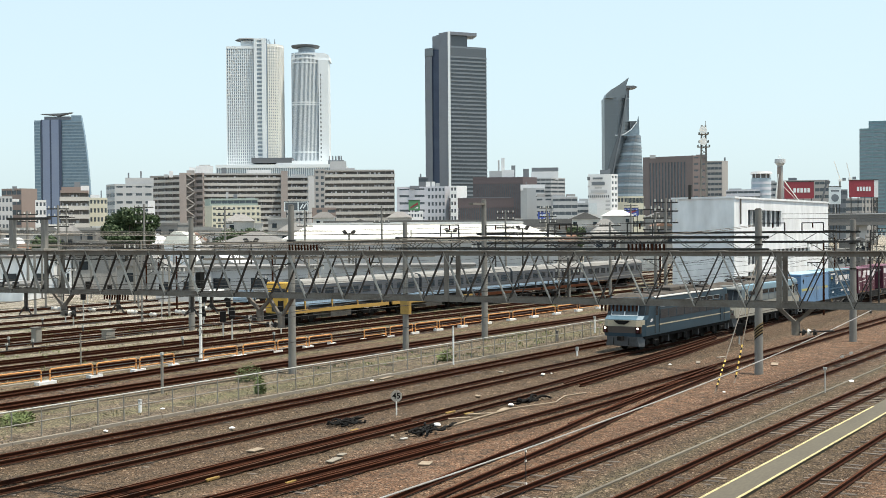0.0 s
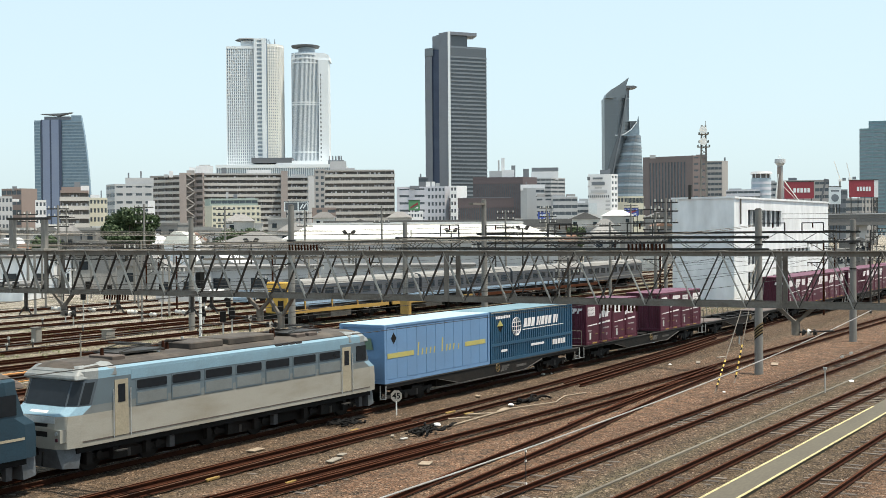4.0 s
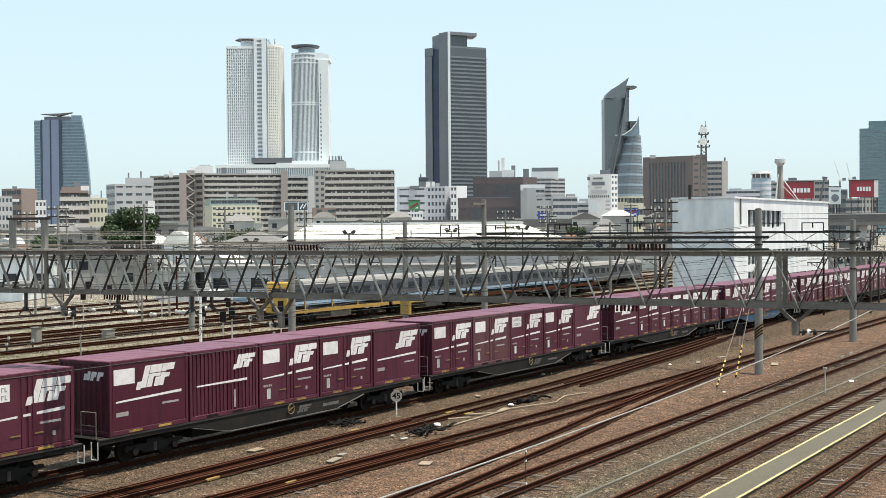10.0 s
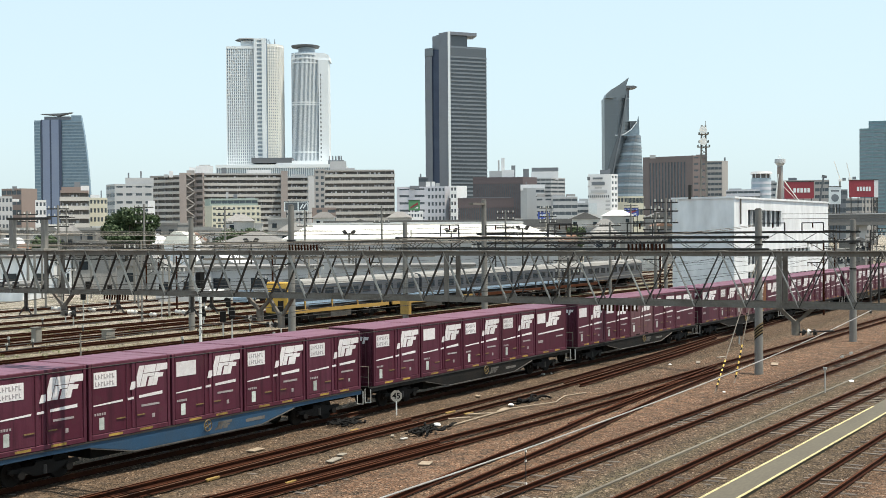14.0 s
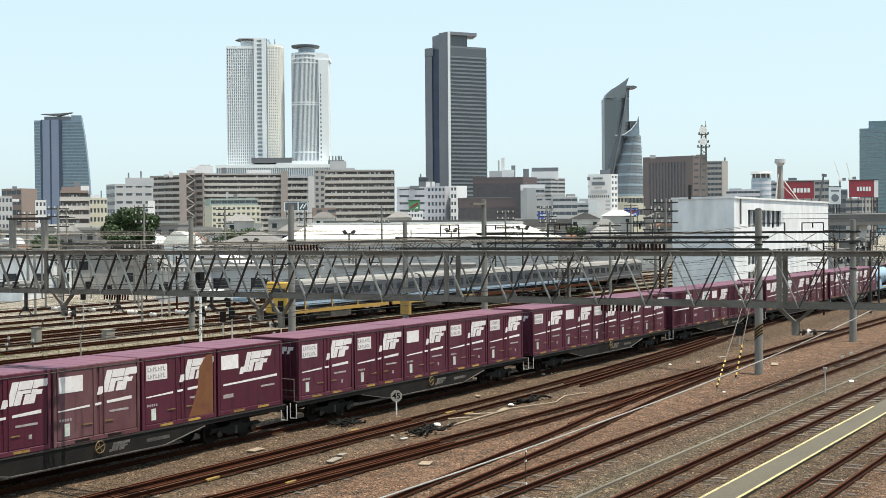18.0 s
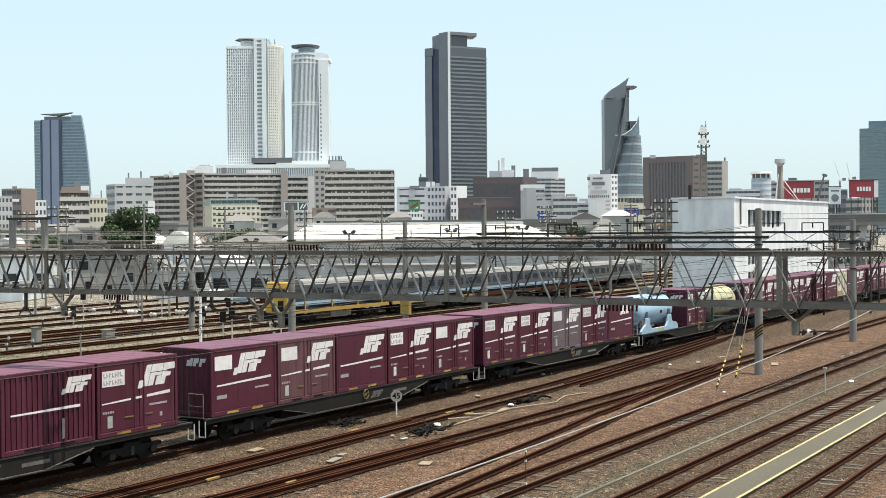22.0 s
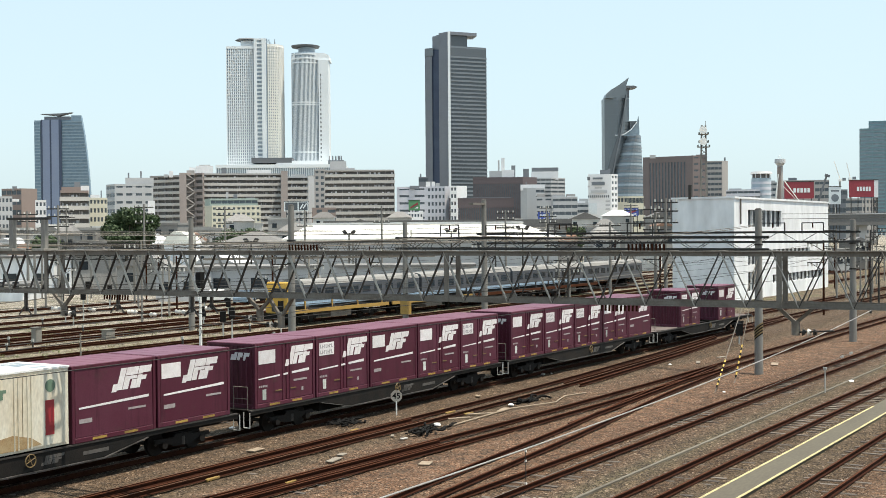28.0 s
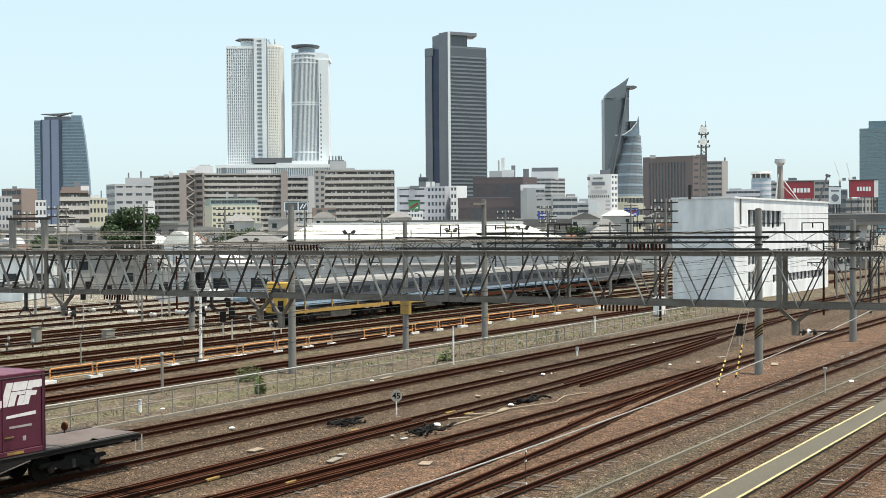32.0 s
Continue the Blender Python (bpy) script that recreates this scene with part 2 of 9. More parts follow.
# ---- ground ----
def ground_material():
    mt = bpy.data.materials.new("yard_ground")
    mt.use_nodes = True
    nt = mt.node_tree
    nd, ln = nt.nodes, nt.links
    bsdf = nd["Principled BSDF"]
    bsdf.inputs["Roughness"].default_value = 0.95
    bsdf.inputs["Specular IOR Level"].default_value = 0.2
    co = nd.new("ShaderNodeTexCoord")
    sep = nd.new("ShaderNodeSeparateXYZ")
    ln.new(co.outputs["Object"], sep.inputs[0])
    streak = nd.new("ShaderNodeMapping")
    streak.inputs["Scale"].default_value = (0.12, 0.9, 1.0)
    ln.new(co.outputs["Object"], streak.inputs["Vector"])
    n1, n2, n3 = (nd.new("ShaderNodeTexNoise") for _ in range(3))
    n1.inputs["Scale"].default_value, n1.inputs["Detail"].default_value = 0.55, 6
    ln.new(streak.outputs[0], n1.inputs["Vector"])
    n2.inputs["Scale"].default_value, n2.inputs["Detail"].default_value = 1.7, 6
    ln.new(co.outputs["Object"], n2.inputs["Vector"])
    n3.inputs["Scale"].default_value, n3.inputs["Detail"].default_value = 2.6, 6
    ln.new(co.outputs["Object"], n3.inputs["Vector"])
    wob = nd.new("ShaderNodeMath")
    wob.operation = "MULTIPLY_ADD"
    wob.inputs[1].default_value = 1.9
    ln.new(n1.outputs["Fac"], wob.inputs[0])
    ln.new(sep.outputs["Y"], wob.inputs[2])
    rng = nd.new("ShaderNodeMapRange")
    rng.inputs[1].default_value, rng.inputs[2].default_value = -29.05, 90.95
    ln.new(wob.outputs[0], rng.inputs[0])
    ramp = nd.new("ShaderNodeValToRGB")
    # bed: rust-dusted ballast, darkened further for the shadow along the rails
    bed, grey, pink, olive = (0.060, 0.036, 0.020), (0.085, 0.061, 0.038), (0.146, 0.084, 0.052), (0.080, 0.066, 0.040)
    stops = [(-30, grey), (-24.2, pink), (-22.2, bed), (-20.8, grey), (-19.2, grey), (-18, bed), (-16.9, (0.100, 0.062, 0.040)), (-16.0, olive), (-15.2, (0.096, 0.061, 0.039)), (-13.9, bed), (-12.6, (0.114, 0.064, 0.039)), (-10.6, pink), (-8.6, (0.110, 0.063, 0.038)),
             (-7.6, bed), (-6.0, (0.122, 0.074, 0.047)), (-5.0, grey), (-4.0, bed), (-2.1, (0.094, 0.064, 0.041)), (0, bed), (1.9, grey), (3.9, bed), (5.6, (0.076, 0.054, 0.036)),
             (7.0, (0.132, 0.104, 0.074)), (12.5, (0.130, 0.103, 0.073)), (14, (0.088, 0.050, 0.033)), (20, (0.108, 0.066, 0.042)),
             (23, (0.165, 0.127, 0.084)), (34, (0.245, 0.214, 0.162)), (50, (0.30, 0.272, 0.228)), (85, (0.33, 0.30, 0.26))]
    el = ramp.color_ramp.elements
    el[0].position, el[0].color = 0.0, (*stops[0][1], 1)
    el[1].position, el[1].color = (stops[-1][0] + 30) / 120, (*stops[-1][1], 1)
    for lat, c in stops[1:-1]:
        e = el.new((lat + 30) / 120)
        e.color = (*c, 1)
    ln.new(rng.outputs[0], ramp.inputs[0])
    # weeds between the tracks
    green = nd.new("ShaderNodeMapRange")
    green.inputs[1].default_value, green.inputs[2].default_value, green.inputs[4].default_value = 0.45, 0.64, 0.8
    ln.new(n1.outputs["Fac"], green.inputs[0])
    far = nd.new("ShaderNodeMapRange")
    far.inputs[1].default_value, far.inputs[2].default_value = 5.0, 9.0
    ln.new(sep.outputs["Y"], far.inputs[0])
    mul = nd.new("ShaderNodeMath")
    mul.operation = "MULTIPLY"
    ln.new(green.outputs[0], mul.inputs[0])
    ln.new(far.outputs[0], mul.inputs[1])
    mx = nd.new("ShaderNodeMix")
    mx.data_type = "RGBA"
    mx.inputs["B"].default_value = (0.120, 0.118, 0.062, 1)
    ln.new(mul.outputs[0], mx.inputs["Factor"])
    ln.new(ramp.outputs[0], mx.inputs["A"])
    # single stones
    vor = nd.new("ShaderNodeTexVoronoi")
    vor.inputs["Scale"].default_value = 17.0
    ln.new(co.outputs["Object"], vor.inputs["Vector"])
    bw = nd.new("ShaderNodeSeparateColor")
    ln.new(vor.outputs["Color"], bw.inputs[0])
    v1 = nd.new("ShaderNodeMapRange")
    v1.inputs[3].default_value, v1.inputs[4].default_value = 0.26, 1.72
    ln.new(bw.outputs[0], v1.inputs[0])
    v2 = nd.new("ShaderNodeMapRange")
    v2.inputs[1].default_value, v2.inputs[2].default_value, v2.inputs[3].default_value, v2.inputs[4].default_value = 0.3, 0.7, 0.72, 1.25
    ln.new(n2.outputs["Fac"], v2.inputs[0])
    m2 = nd.new("ShaderNodeMath")
    m2.operation = "MULTIPLY"
    ln.new(v1.outputs[0], m2.inputs[0])
    ln.new(v2.outputs[0], m2.inputs[1])
    # pale and grey stones strewn among the brown ones
    pale = nd.new("ShaderNodeMapRange")
    pale.inputs[1].default_value, pale.inputs[2].default_value, pale.inputs[4].default_value = 0.84, 0.95, 0.85
    ln.new(bw.outputs[1], pale.inputs[0])
    mp2 = nd.new("ShaderNodeMix")
    mp2.data_type = "RGBA"
    mp2.inputs["B"].default_value = (0.245, 0.185, 0.138, 1)
    ln.new(pale.outputs[0], mp2.inputs["Factor"])
    ln.new(mx.outputs["Result"], mp2.inputs["A"])
    greyer = nd.new("ShaderNodeMapRange")
    greyer.inputs[1].default_value, greyer.inputs[2].default_value, greyer.inputs[4].default_value = 0.48, 0.66, 0.7
    ln.new(n3.outputs["Fac"], greyer.inputs[0])
    mp3 = nd.new("ShaderNodeMix")
    mp3.data_type = "RGBA"
    mp3.inputs["B"].default_value = (0.066, 0.050, 0.036, 1)
    ln.new(greyer.outputs[0], mp3.inputs["Factor"])
    ln.new(mp2.outputs["Result"], mp3.inputs["A"])
    hsv = nd.new("ShaderNodeHueSaturation")
    ln.new(m2.outputs[0], hsv.inputs["Value"])
    ln.new(mp3.outputs["Result"], hsv.inputs["Color"])
    ln.new(hsv.outputs[0], bsdf.inputs["Base Color"])
    bp = nd.new("ShaderNodeBump")
    bp.inputs["Distance"].default_value = 0.065
    ln.new(vor.outputs["Distance"], bp.inputs["Height"])
    ln.new(bp.outputs[0], bsdf.inputs["Normal"])
    return mt


def steps(a, b, d):
    return [a + i * d for i in range(int(round((b - a) / d)))]


def build_ground():
    ss = [-4000, -1500, -500, -150, -40, -10] + steps(0, 20, 2) + steps(20, 90, 0.45) + steps(90, 160, 1.4) + steps(160, 400, 10) + [450, 700, 1200, 2500, 5000]
    ls = [-4000, -1500, -500, -150, -60, -40] + steps(-32, 20, 0.3) + steps(20, 60, 1.0) + steps(60, 160, 10) + [200, 350, 700, 1500, 3000, 5000]
    v, f = [], []
    for s in ss:
        for l in ls:
            z = -0.215
            if 0 < s < 170 and -33 < l < 62:
                z += 0.05 * noise.noise(Vector((s * 0.25, l * 0.7, 0))) + 0.03 * noise.noise(Vector((s * 1.7, l * 1.9, 3))) + random.uniform(-0.014, 0.014)
            v.append((s, l, z))
    n = len(ls)
    for i in range(len(ss) - 1):
        for j in range(n - 1):
            a = i * n + j
            f.append((a, a + n, a + n + 1, a + 1))
    me = bpy.data.meshes.new("ground")
    me.from_pydata(v, [], f)
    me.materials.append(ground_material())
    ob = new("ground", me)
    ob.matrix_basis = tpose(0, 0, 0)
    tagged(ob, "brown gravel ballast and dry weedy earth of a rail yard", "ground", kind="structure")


build_ground()

# ---- tracks ----
GAUGE = 1.067


def slope_line(knots, s):
    for (a, la), (b, lb) in zip(knots, knots[1:]):
        if s <= b:
            break
    return la + (lb - la) * (s - a) / (b - a)


def rail_geo(knots, side, s0, s1, step):
    """A rail with head, web and foot."""
    prof = [(-0.07, -0.165), (0.07, -0.165), (0.07, -0.15), (0.013, -0.13), (0.013, -0.042), (0.037, -0.034), (0.037, -0.004), (0.024, 0.0), (-0.024, 0.0), (-0.037, -0.004), (-0.037, -0.034), (-0.013, -0.042), (-0.013, -0.13), (-0.07, -0.15)]
    g = Geo()
    n = max(1, int((s1 - s0) / step))
    rows = []
    for k in range(n + 1):
        s = s0 + (s1 - s0) * k / n
        l = slope_line(knots, s) + side * GAUGE / 2
        rows.append([(s, l + a, b) for a, b in prof])
    g.rings(rows)
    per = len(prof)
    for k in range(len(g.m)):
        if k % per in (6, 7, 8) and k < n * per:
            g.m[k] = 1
    return g


SLEEPER = None


def build_track(knots, s0, s1, label, top="rail_top", near=True, sleepers=True, step=6.0, piece_to=50.0, sunk=0.0):
    global SLEEPER
    tr = thing("railway_track", tpose(0, 0, 0), label, "railway track", "tracks of the yard", "structure")
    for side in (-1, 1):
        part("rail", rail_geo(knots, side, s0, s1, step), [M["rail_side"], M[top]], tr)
    if not sleepers:
        return tr
    if SLEEPER is None:
        SLEEPER = Geo().prism([(-0.115, 0), (0.115, 0), (0.10, 0.15), (-0.10, 0.15)], -1.05, 1.05, "y").data("sleeper", M["sleeper"])
    far = Geo()
    s = s0 + 0.3
    while s < s1:
        l = slope_line(knots, s)
        if near and s < piece_to:
            part("sleeper", SLEEPER, None, tr, at=pose(s + random.uniform(-0.04, 0.04), l + random.uniform(-0.05, 0.05), -0.361 - sunk + random.uniform(-0.045, 0.02), random.uniform(-0.6, 0.6), 0, random.uniform(-2.0, 2.0)))
        else:
            far.box(s - 0.11, s + 0.11, l - 1.05, l + 1.05, -0.34, -0.19 - sunk + random.uniform(-0.05, 0.0))
        s += 0.6
    if far.v:
        tagged(part("distant_sleepers", far, M["sleeper"], tr), kind="stuff")
    return tr


build_track([(10, 3.95), (400, 3.95)], 18, 400, "straight running line with dark rusty rails on grey ballast", "rail_rust", sunk=0.035)
build_track([(10, 0.0), (400, 0.0)], 12, 400, "main line with polished rail heads on grey ballast", sunk=0.035)
build_track([(10, -4.1), (46, -4.0), (58, -3.75), (78, -2.5), (100, -0.7), (112, 0.0)], 14, 110, "siding with a crossover that joins the main line", "rail_top", sunk=0.035)
build_track([(10, -6.9), (28, -7.35), (45, -8.1), (60, -8.25), (400, -8.3)], 16, 400, "loop line with rusty rails on reddish ballast", "rail_rust", sunk=0.035)
build_track([(14, -13.9), (31, -12.1), (44, -10.9), (57, -9.4), (70, -8.4)], 18, 70, "diverging turnout line with rusty rails", "rail_rust", sunk=0.035)
build_track([(10, -13.75), (55, -13.75), (80, -14.0), (300, -14.0)], 20, 300, "siding with rusty rails and weathered wooden sleepers", "rail_rust")
build_track([(10, -17.85), (45, -17.9), (70, -18.2), (300, -18.3)], 22, 300, "siding with brown rails and weathered wooden sleepers", "rail_rust")
build_track([(10, -22.0), (50, -22.15), (300, -22.2)], 24, 300, "siding beside the yellow-edged walkway", "rail_rust")
def guard_rails(knots, s0, s1, offs, label):
    g = thing("guard_rail", tpose(0, 0, 0), label, "rail", "guard rails at the switches", "structure")
    for o in offs:
        k2 = [(s, l + o) for s, l in knots]
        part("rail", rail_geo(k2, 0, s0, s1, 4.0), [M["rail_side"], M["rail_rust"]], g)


guard_rails([(10, -4.1), (46, -4.0), (58, -3.75)], 16, 44, (-0.33, 0.33), "rusty guard rails inside the siding")
guard_rails([(10, -6.9), (28, -7.35), (45, -8.1)], 17, 40, (-0.33, 0.33), "rusty guard rails inside the loop line")
guard_rails([(55, -4.3), (75, -3.1), (90, -1.5)], 58, 88, (-0.7, 0.2), "rusty closure rails of the crossover")
guard_rails([(44, -9.9), (70, -8.0)], 46, 68, (-0.25,), "rusty closure rail of the turnout")
for knots, s0 in (([(10, 14.6), (80, 15.4), (400, 15.8)], 25), ([(10, 16.6), (40, 18.2), (75, 21.0), (130, 24.0), (400, 30.0)], 30), ([(10, 24.0), (400, 24.5)], 35), ([(10, 28.0), (400, 28.5)], 35), ([(10, 32.0), (60, 31.0), (400, 33.0)], 38),
                  ([(10, 36.0), (400, 36.6)], 38), ([(10, 40.5), (400, 42.0)], 40), ([(10, 43.0), (75, 44.2), (400, 48.0)], 40), ([(10, 46.6), (400, 52.0)], 40), ([(10, 52.0), (400, 60.0)], 40),
                  ([(10, 57.0), (400, 66.0)], 40), ([(10, 63.0), (400, 74.0)], 40), ([(10, 70.0), (400, 82.0)], 40)):
    build_track(knots, s0, 260, "yard track with rusty rails among weeds", "rail_rust", near=False, step=15)

M["deck_brown"] = mat("deck_brown", (0.120, 0.094, 0.086), 0.85, 0, (0.060, 0.046, 0.040), 0.7, 1.3, 20)
M["flange_pale"] = mat("flange_pale", (0.115, 0.105, 0.095), 0.7, 0.1, (0.020, 0.017, 0.015), 0.9, 1.6, 20, 0.0, vary=0.3)
M["worn_edge"] = mat("worn_edge", (0.032, 0.028, 0.025), 0.7, 0.1, (0.014, 0.012, 0.010), 0.7, 2.0, 25, 0.0)
M["fence_pale"] = mat("fence_pale", (0.46, 0.46, 0.44), 0.6, 0, (0.22, 0.20, 0.18), 0.6, 2.0, 25, 0.0)
M["sticker"] = mat("sticker", (0.50, 0.53, 0.50), 0.5, 0, (0.22, 0.25, 0.21), 0.6, 6, 60, 0.0, vary=0.3)
M["brass"] = mat("brass", (0.17, 0.115, 0.04), 0.6, 0, (0.12, 0.08, 0.04), 0.6, 4, 30, 0.0)


# ---- train ----
TRAIN = []      # (thing, metres behind the first wagon's first container)
FLOOR = 1.089
CL, CW, CH = 3.735, 2.45, 2.5
PITCH = 3.83
GAP = 20.4


M["pocket_yellow"] = mat("pocket_yellow", (0.36, 0.235, 0.045), 0.7, 0, (0.10, 0.06, 0.025), 0.9, 2.5, 30, 0.0, vary=0.3)


def slant(g, x0, z0, w, h, lean, y, d=0.004):
    """A leaning bar on the near side."""
    g.prism([(x0, z0), (x0 + w, z0), (x0 + w + lean, z0 + h), (x0 + lean, z0 + h)], y - d, y + 0.001, "y")


def logo_geo(x, z, w, h, y):
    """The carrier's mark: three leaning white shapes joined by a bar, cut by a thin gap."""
    g = Geo()
    u, k = w / 10, 0.34 * h

    def bar(x0, x1, z0, z1):
        g.prism([(x + x0 * u + k * z0, z + h * z0), (x + x1 * u + k * z0, z + h * z0), (x + x1 * u + k * z1, z + h * z1), (x + x0 * u + k * z1, z + h * z1)], y - 0.004, y + 0.001, "y")
    for x0, x1, z0, z1 in ((-0.2, 1.1, -0.06, 0.30), (1.0, 2.6, 0.0, 1.0), (2.75, 4.3, 0.0, 0.60), (2.75, 4.3, 0.635, 1.0), (4.9, 6.3, 0.0, 0.42), (4.3, 6.2, 0.45, 0.60), (4.3, 6.2, 0.635, 1.0), (6.35, 7.7, 0.0, 0.60), (6.35, 7.7, 0.635, 1.0), (7.7, 9.0, 0.36, 0.56), (7.7, 9.9, 0.68, 1.0)):
        bar(x0, x1, z0, z1)
    return g


def glyphs(x, z, y):
    """A row of small blocks in the place of unreadable characters."""
    g = Geo()
    for k in range(7):
        g.box(x + 0.125 * k, x + 0.125 * k + 0.035, y + 0.004, y + 0.011, z, z + 0.15)
        g.box(x + 0.125 * k + 0.035, x + 0.125 * k + 0.09, y + 0.004, y + 0.011, z + 0.05 * (k % 3), z + 0.05 * (k % 3) + 0.035)
    return g


def container_template(kind):
    y = -CW / 2
    paint = {"G": M["maroon_fade"], "H": M["maroon_grey"]}.get(kind, M["maroon"])
    c = thing("freight_container", pose(0, 0, -50), "", "container", "twelve-foot containers of the train")
    body = Geo()
    body.box(0.06, CL - 0.06, y + 0.05, -y - 0.05, 0.10, CH - 0.06)
    part("body", body, paint, c)
    fr = Geo()
    for a, b in ((0, 0.13), (CL - 0.13, CL)):
        for p, q in ((y, y + 0.14), (-y - 0.14, -y)):
            fr.box(a, b, p, q, 0, CH)
    for p, q in ((y, y + 0.1), (-y - 0.1, -y)):
        fr.box(0.13, CL - 0.13, p, q, 0.0, 0.16)
        fr.box(0.13, CL - 0.13, p, q, CH - 0.12, CH)
    for a, b in ((0, 0.1), (CL - 0.1, CL)):
        fr.box(a, b, y + 0.14, -y - 0.14, 0, 0.16)
        fr.box(a, b, y + 0.14, -y - 0.14, CH - 0.12, CH)
    bevel(part("corner_frame", fr, paint, c), 0.015, 1)
    o = [(0.02, CH - 0.03)]
    for k in range(7):
        xx = 0.1 + k * 0.58
        o += [(xx - 0.06, CH + 0.008), (xx - 0.03, CH + 0.017), (xx + 0.03, CH + 0.017), (xx + 0.06, CH + 0.008)]
    o += [(CL - 0.02, CH - 0.03)]
    rf = Geo().prism(o, y + 0.02, -y - 0.02, "y")
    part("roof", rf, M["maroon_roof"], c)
    # ribbed end wall with a small leaning mark
    o = [(0.075, -y - 0.14), (0.075, y + 0.14), (0.05, y + 0.14)]
    for k in range(9):
        yk = -0.96 + 0.24 * k
        o += [(0.05, yk - 0.07), (0.018, yk - 0.045), (0.018, yk + 0.045), (0.05, yk + 0.07)]
    ew = Geo().prism(o + [(0.05, -y - 0.14)], 0.15, CH - 0.12)
    part("end_wall", ew, paint, c)
    em = Geo()
    for a0, a1, z0, z1 in ((0.02, -0.14, 0.0, 0.22), (-0.12, -0.26, 0.0, 0.3), (-0.30, -0.44, 0.0, 0.3), (-0.44, -0.54, 0.12, 0.3), (-0.60, -0.72, 0.0, 0.3), (-0.72, -0.86, 0.16, 0.3)):
        em.prism([(a0 - 0.3 * z0, 1.84 + z0), (a1 - 0.3 * z0, 1.84 + z0), (a1 - 0.3 * z1, 1.84 + z1), (a0 - 0.3 * z1, 1.84 + z1)], 0.008, 0.014, "x")
    part("end_logo", em, M["decal"], c)
    part("end_mark", Geo().box(0.008, 0.014, 0.94, 0.98, 1.0, 2.0), M["decal_dim"], c)
    # forklift pockets
    for xx in (0.85, 2.25):
        part("fork_pocket", Geo().box(xx, xx + 0.62, y - 0.004, y + 0.02, 0.04, 0.12), M["pocket_yellow"] if kind not in "GHR" else M["black"], c)
    if kind == "R":
        for k in range(17):
            xx = 0.22 + k * 0.205
            part("side_rib", Geo().box(xx - 0.045, xx + 0.045, y + 0.012, y + 0.055, 0.16, CH - 0.12), paint, c)
        part("logo", logo_geo(2.35, 1.68, 1.1, 0.5, y + 0.012), M["decal"], c)
        part("number_plate", Geo().box(2.35, 2.45, y + 0.004, y + 0.012, 0.25, 0.9), M["decal_dim"], c)
        part("stripe", Geo().prism([(0.35, 1.19), (3.1, 1.19), (3.1, 1.28), (0.35, 1.24)], y + 0.004, y + 0.012, "y"), M["decal"], c)
        return c
    if kind in "ABGH":
        for a, b in ((0.16, 1.82), (1.92, CL - 0.16)):
            d = part("door", Geo().box(a, b, y + 0.018, y + 0.055, 0.18, CH - 0.14), paint, c)
            bevel(d, 0.01, 1)
        for xx in (1.66, 2.1):
            part("lock_bar", Geo().tube((xx, y + 0.005, 0.14), (xx, y + 0.005, CH - 0.12), 0.022, n=6), paint, c)
        part("notice", Geo().box(0.22, 1.22, y + 0.010, y + 0.016, 1.68, 2.2), M["decal"], c)
        if kind == "B":
            for z0 in (1.74, 1.98):
                part("lettering", glyphs(0.28, z0, y), M["ink"], c)
        part("logo", logo_geo(1.86, 1.52, 1.58, 0.72, y + 0.016), M["decal"], c)
        st = Geo()
        for a, b in ((0.2, 1.5), (1.72, 2.0), (2.24, 3.35)):
            st.prism([(a, 1.09 + 0.028 * a), (b, 1.09 + 0.028 * b), (b, 1.125 + 0.05 * b), (a, 1.125 + 0.05 * a)], y + 0.010, y + 0.016, "y")
        part("stripe", st, M["decal"], c)
        part("data_panel", Geo().box(0.44, 0.66, y + 0.010, y + 0.016, 0.30, 0.70), M["sticker"], c, "pale grey-green data sticker")
        tx = Geo()
        for q in range(5):
            tx.box(0.24 + 0.105 * q, 0.31 + 0.105 * q, y + 0.010, y + 0.016, 0.78, 0.86)
        part("lettering", tx, M["decal_dim"], c)
        part("handle", Geo().box(1.2, 1.6, y - 0.005, y + 0.016, 0.56, 0.60).box(2.15, 2.5, y - 0.005, y + 0.016, 0.56, 0.60), M["brass"], c)
        nb = Geo().box(2.35, 3.2, y + 0.010, y + 0.016, 0.84, 0.91)
        part("number_plate", nb, M["decal_dim"], c)
        if kind in "AB":
            part("small_mark", Geo().box(2.85, 2.97, y + 0.010, y + 0.016, 0.42, 0.56), M["decal_dim"], c)
    if kind in "CP":
        part("side_panel", Geo().box(0.15, CL - 0.15, y + 0.022, y + 0.055, 0.18, CH - 0.14), paint, c)
        if kind == "C":
            part("notice", Geo().box(0.2, 1.15, y + 0.014, y + 0.02, 1.68, 2.2), M["decal"], c)
            part("logo", logo_geo(1.25, 1.48, 1.62, 0.74, y + 0.02), M["decal"], c)
        else:
            part("logo", logo_geo(1.75, 1.52, 1.6, 0.72, y + 0.02), M["decal"], c)
        part("stripe", Geo().prism([(0.3, 1.08), (3.4, 1.16), (3.4, 1.25), (0.3, 1.14)], y + 0.014, y + 0.02, "y"), M["decal"], c)
        nb = Geo().box(2.45, 3.25, y + 0.014, y + 0.02, 0.82, 0.89)
        part("number_plate", nb, M["decal_dim"], c)
        part("data_panel", Geo().box(0.3, 0.85, y + 0.014, y + 0.02, 0.62, 0.76), M["decal_dim"], c)
    return c


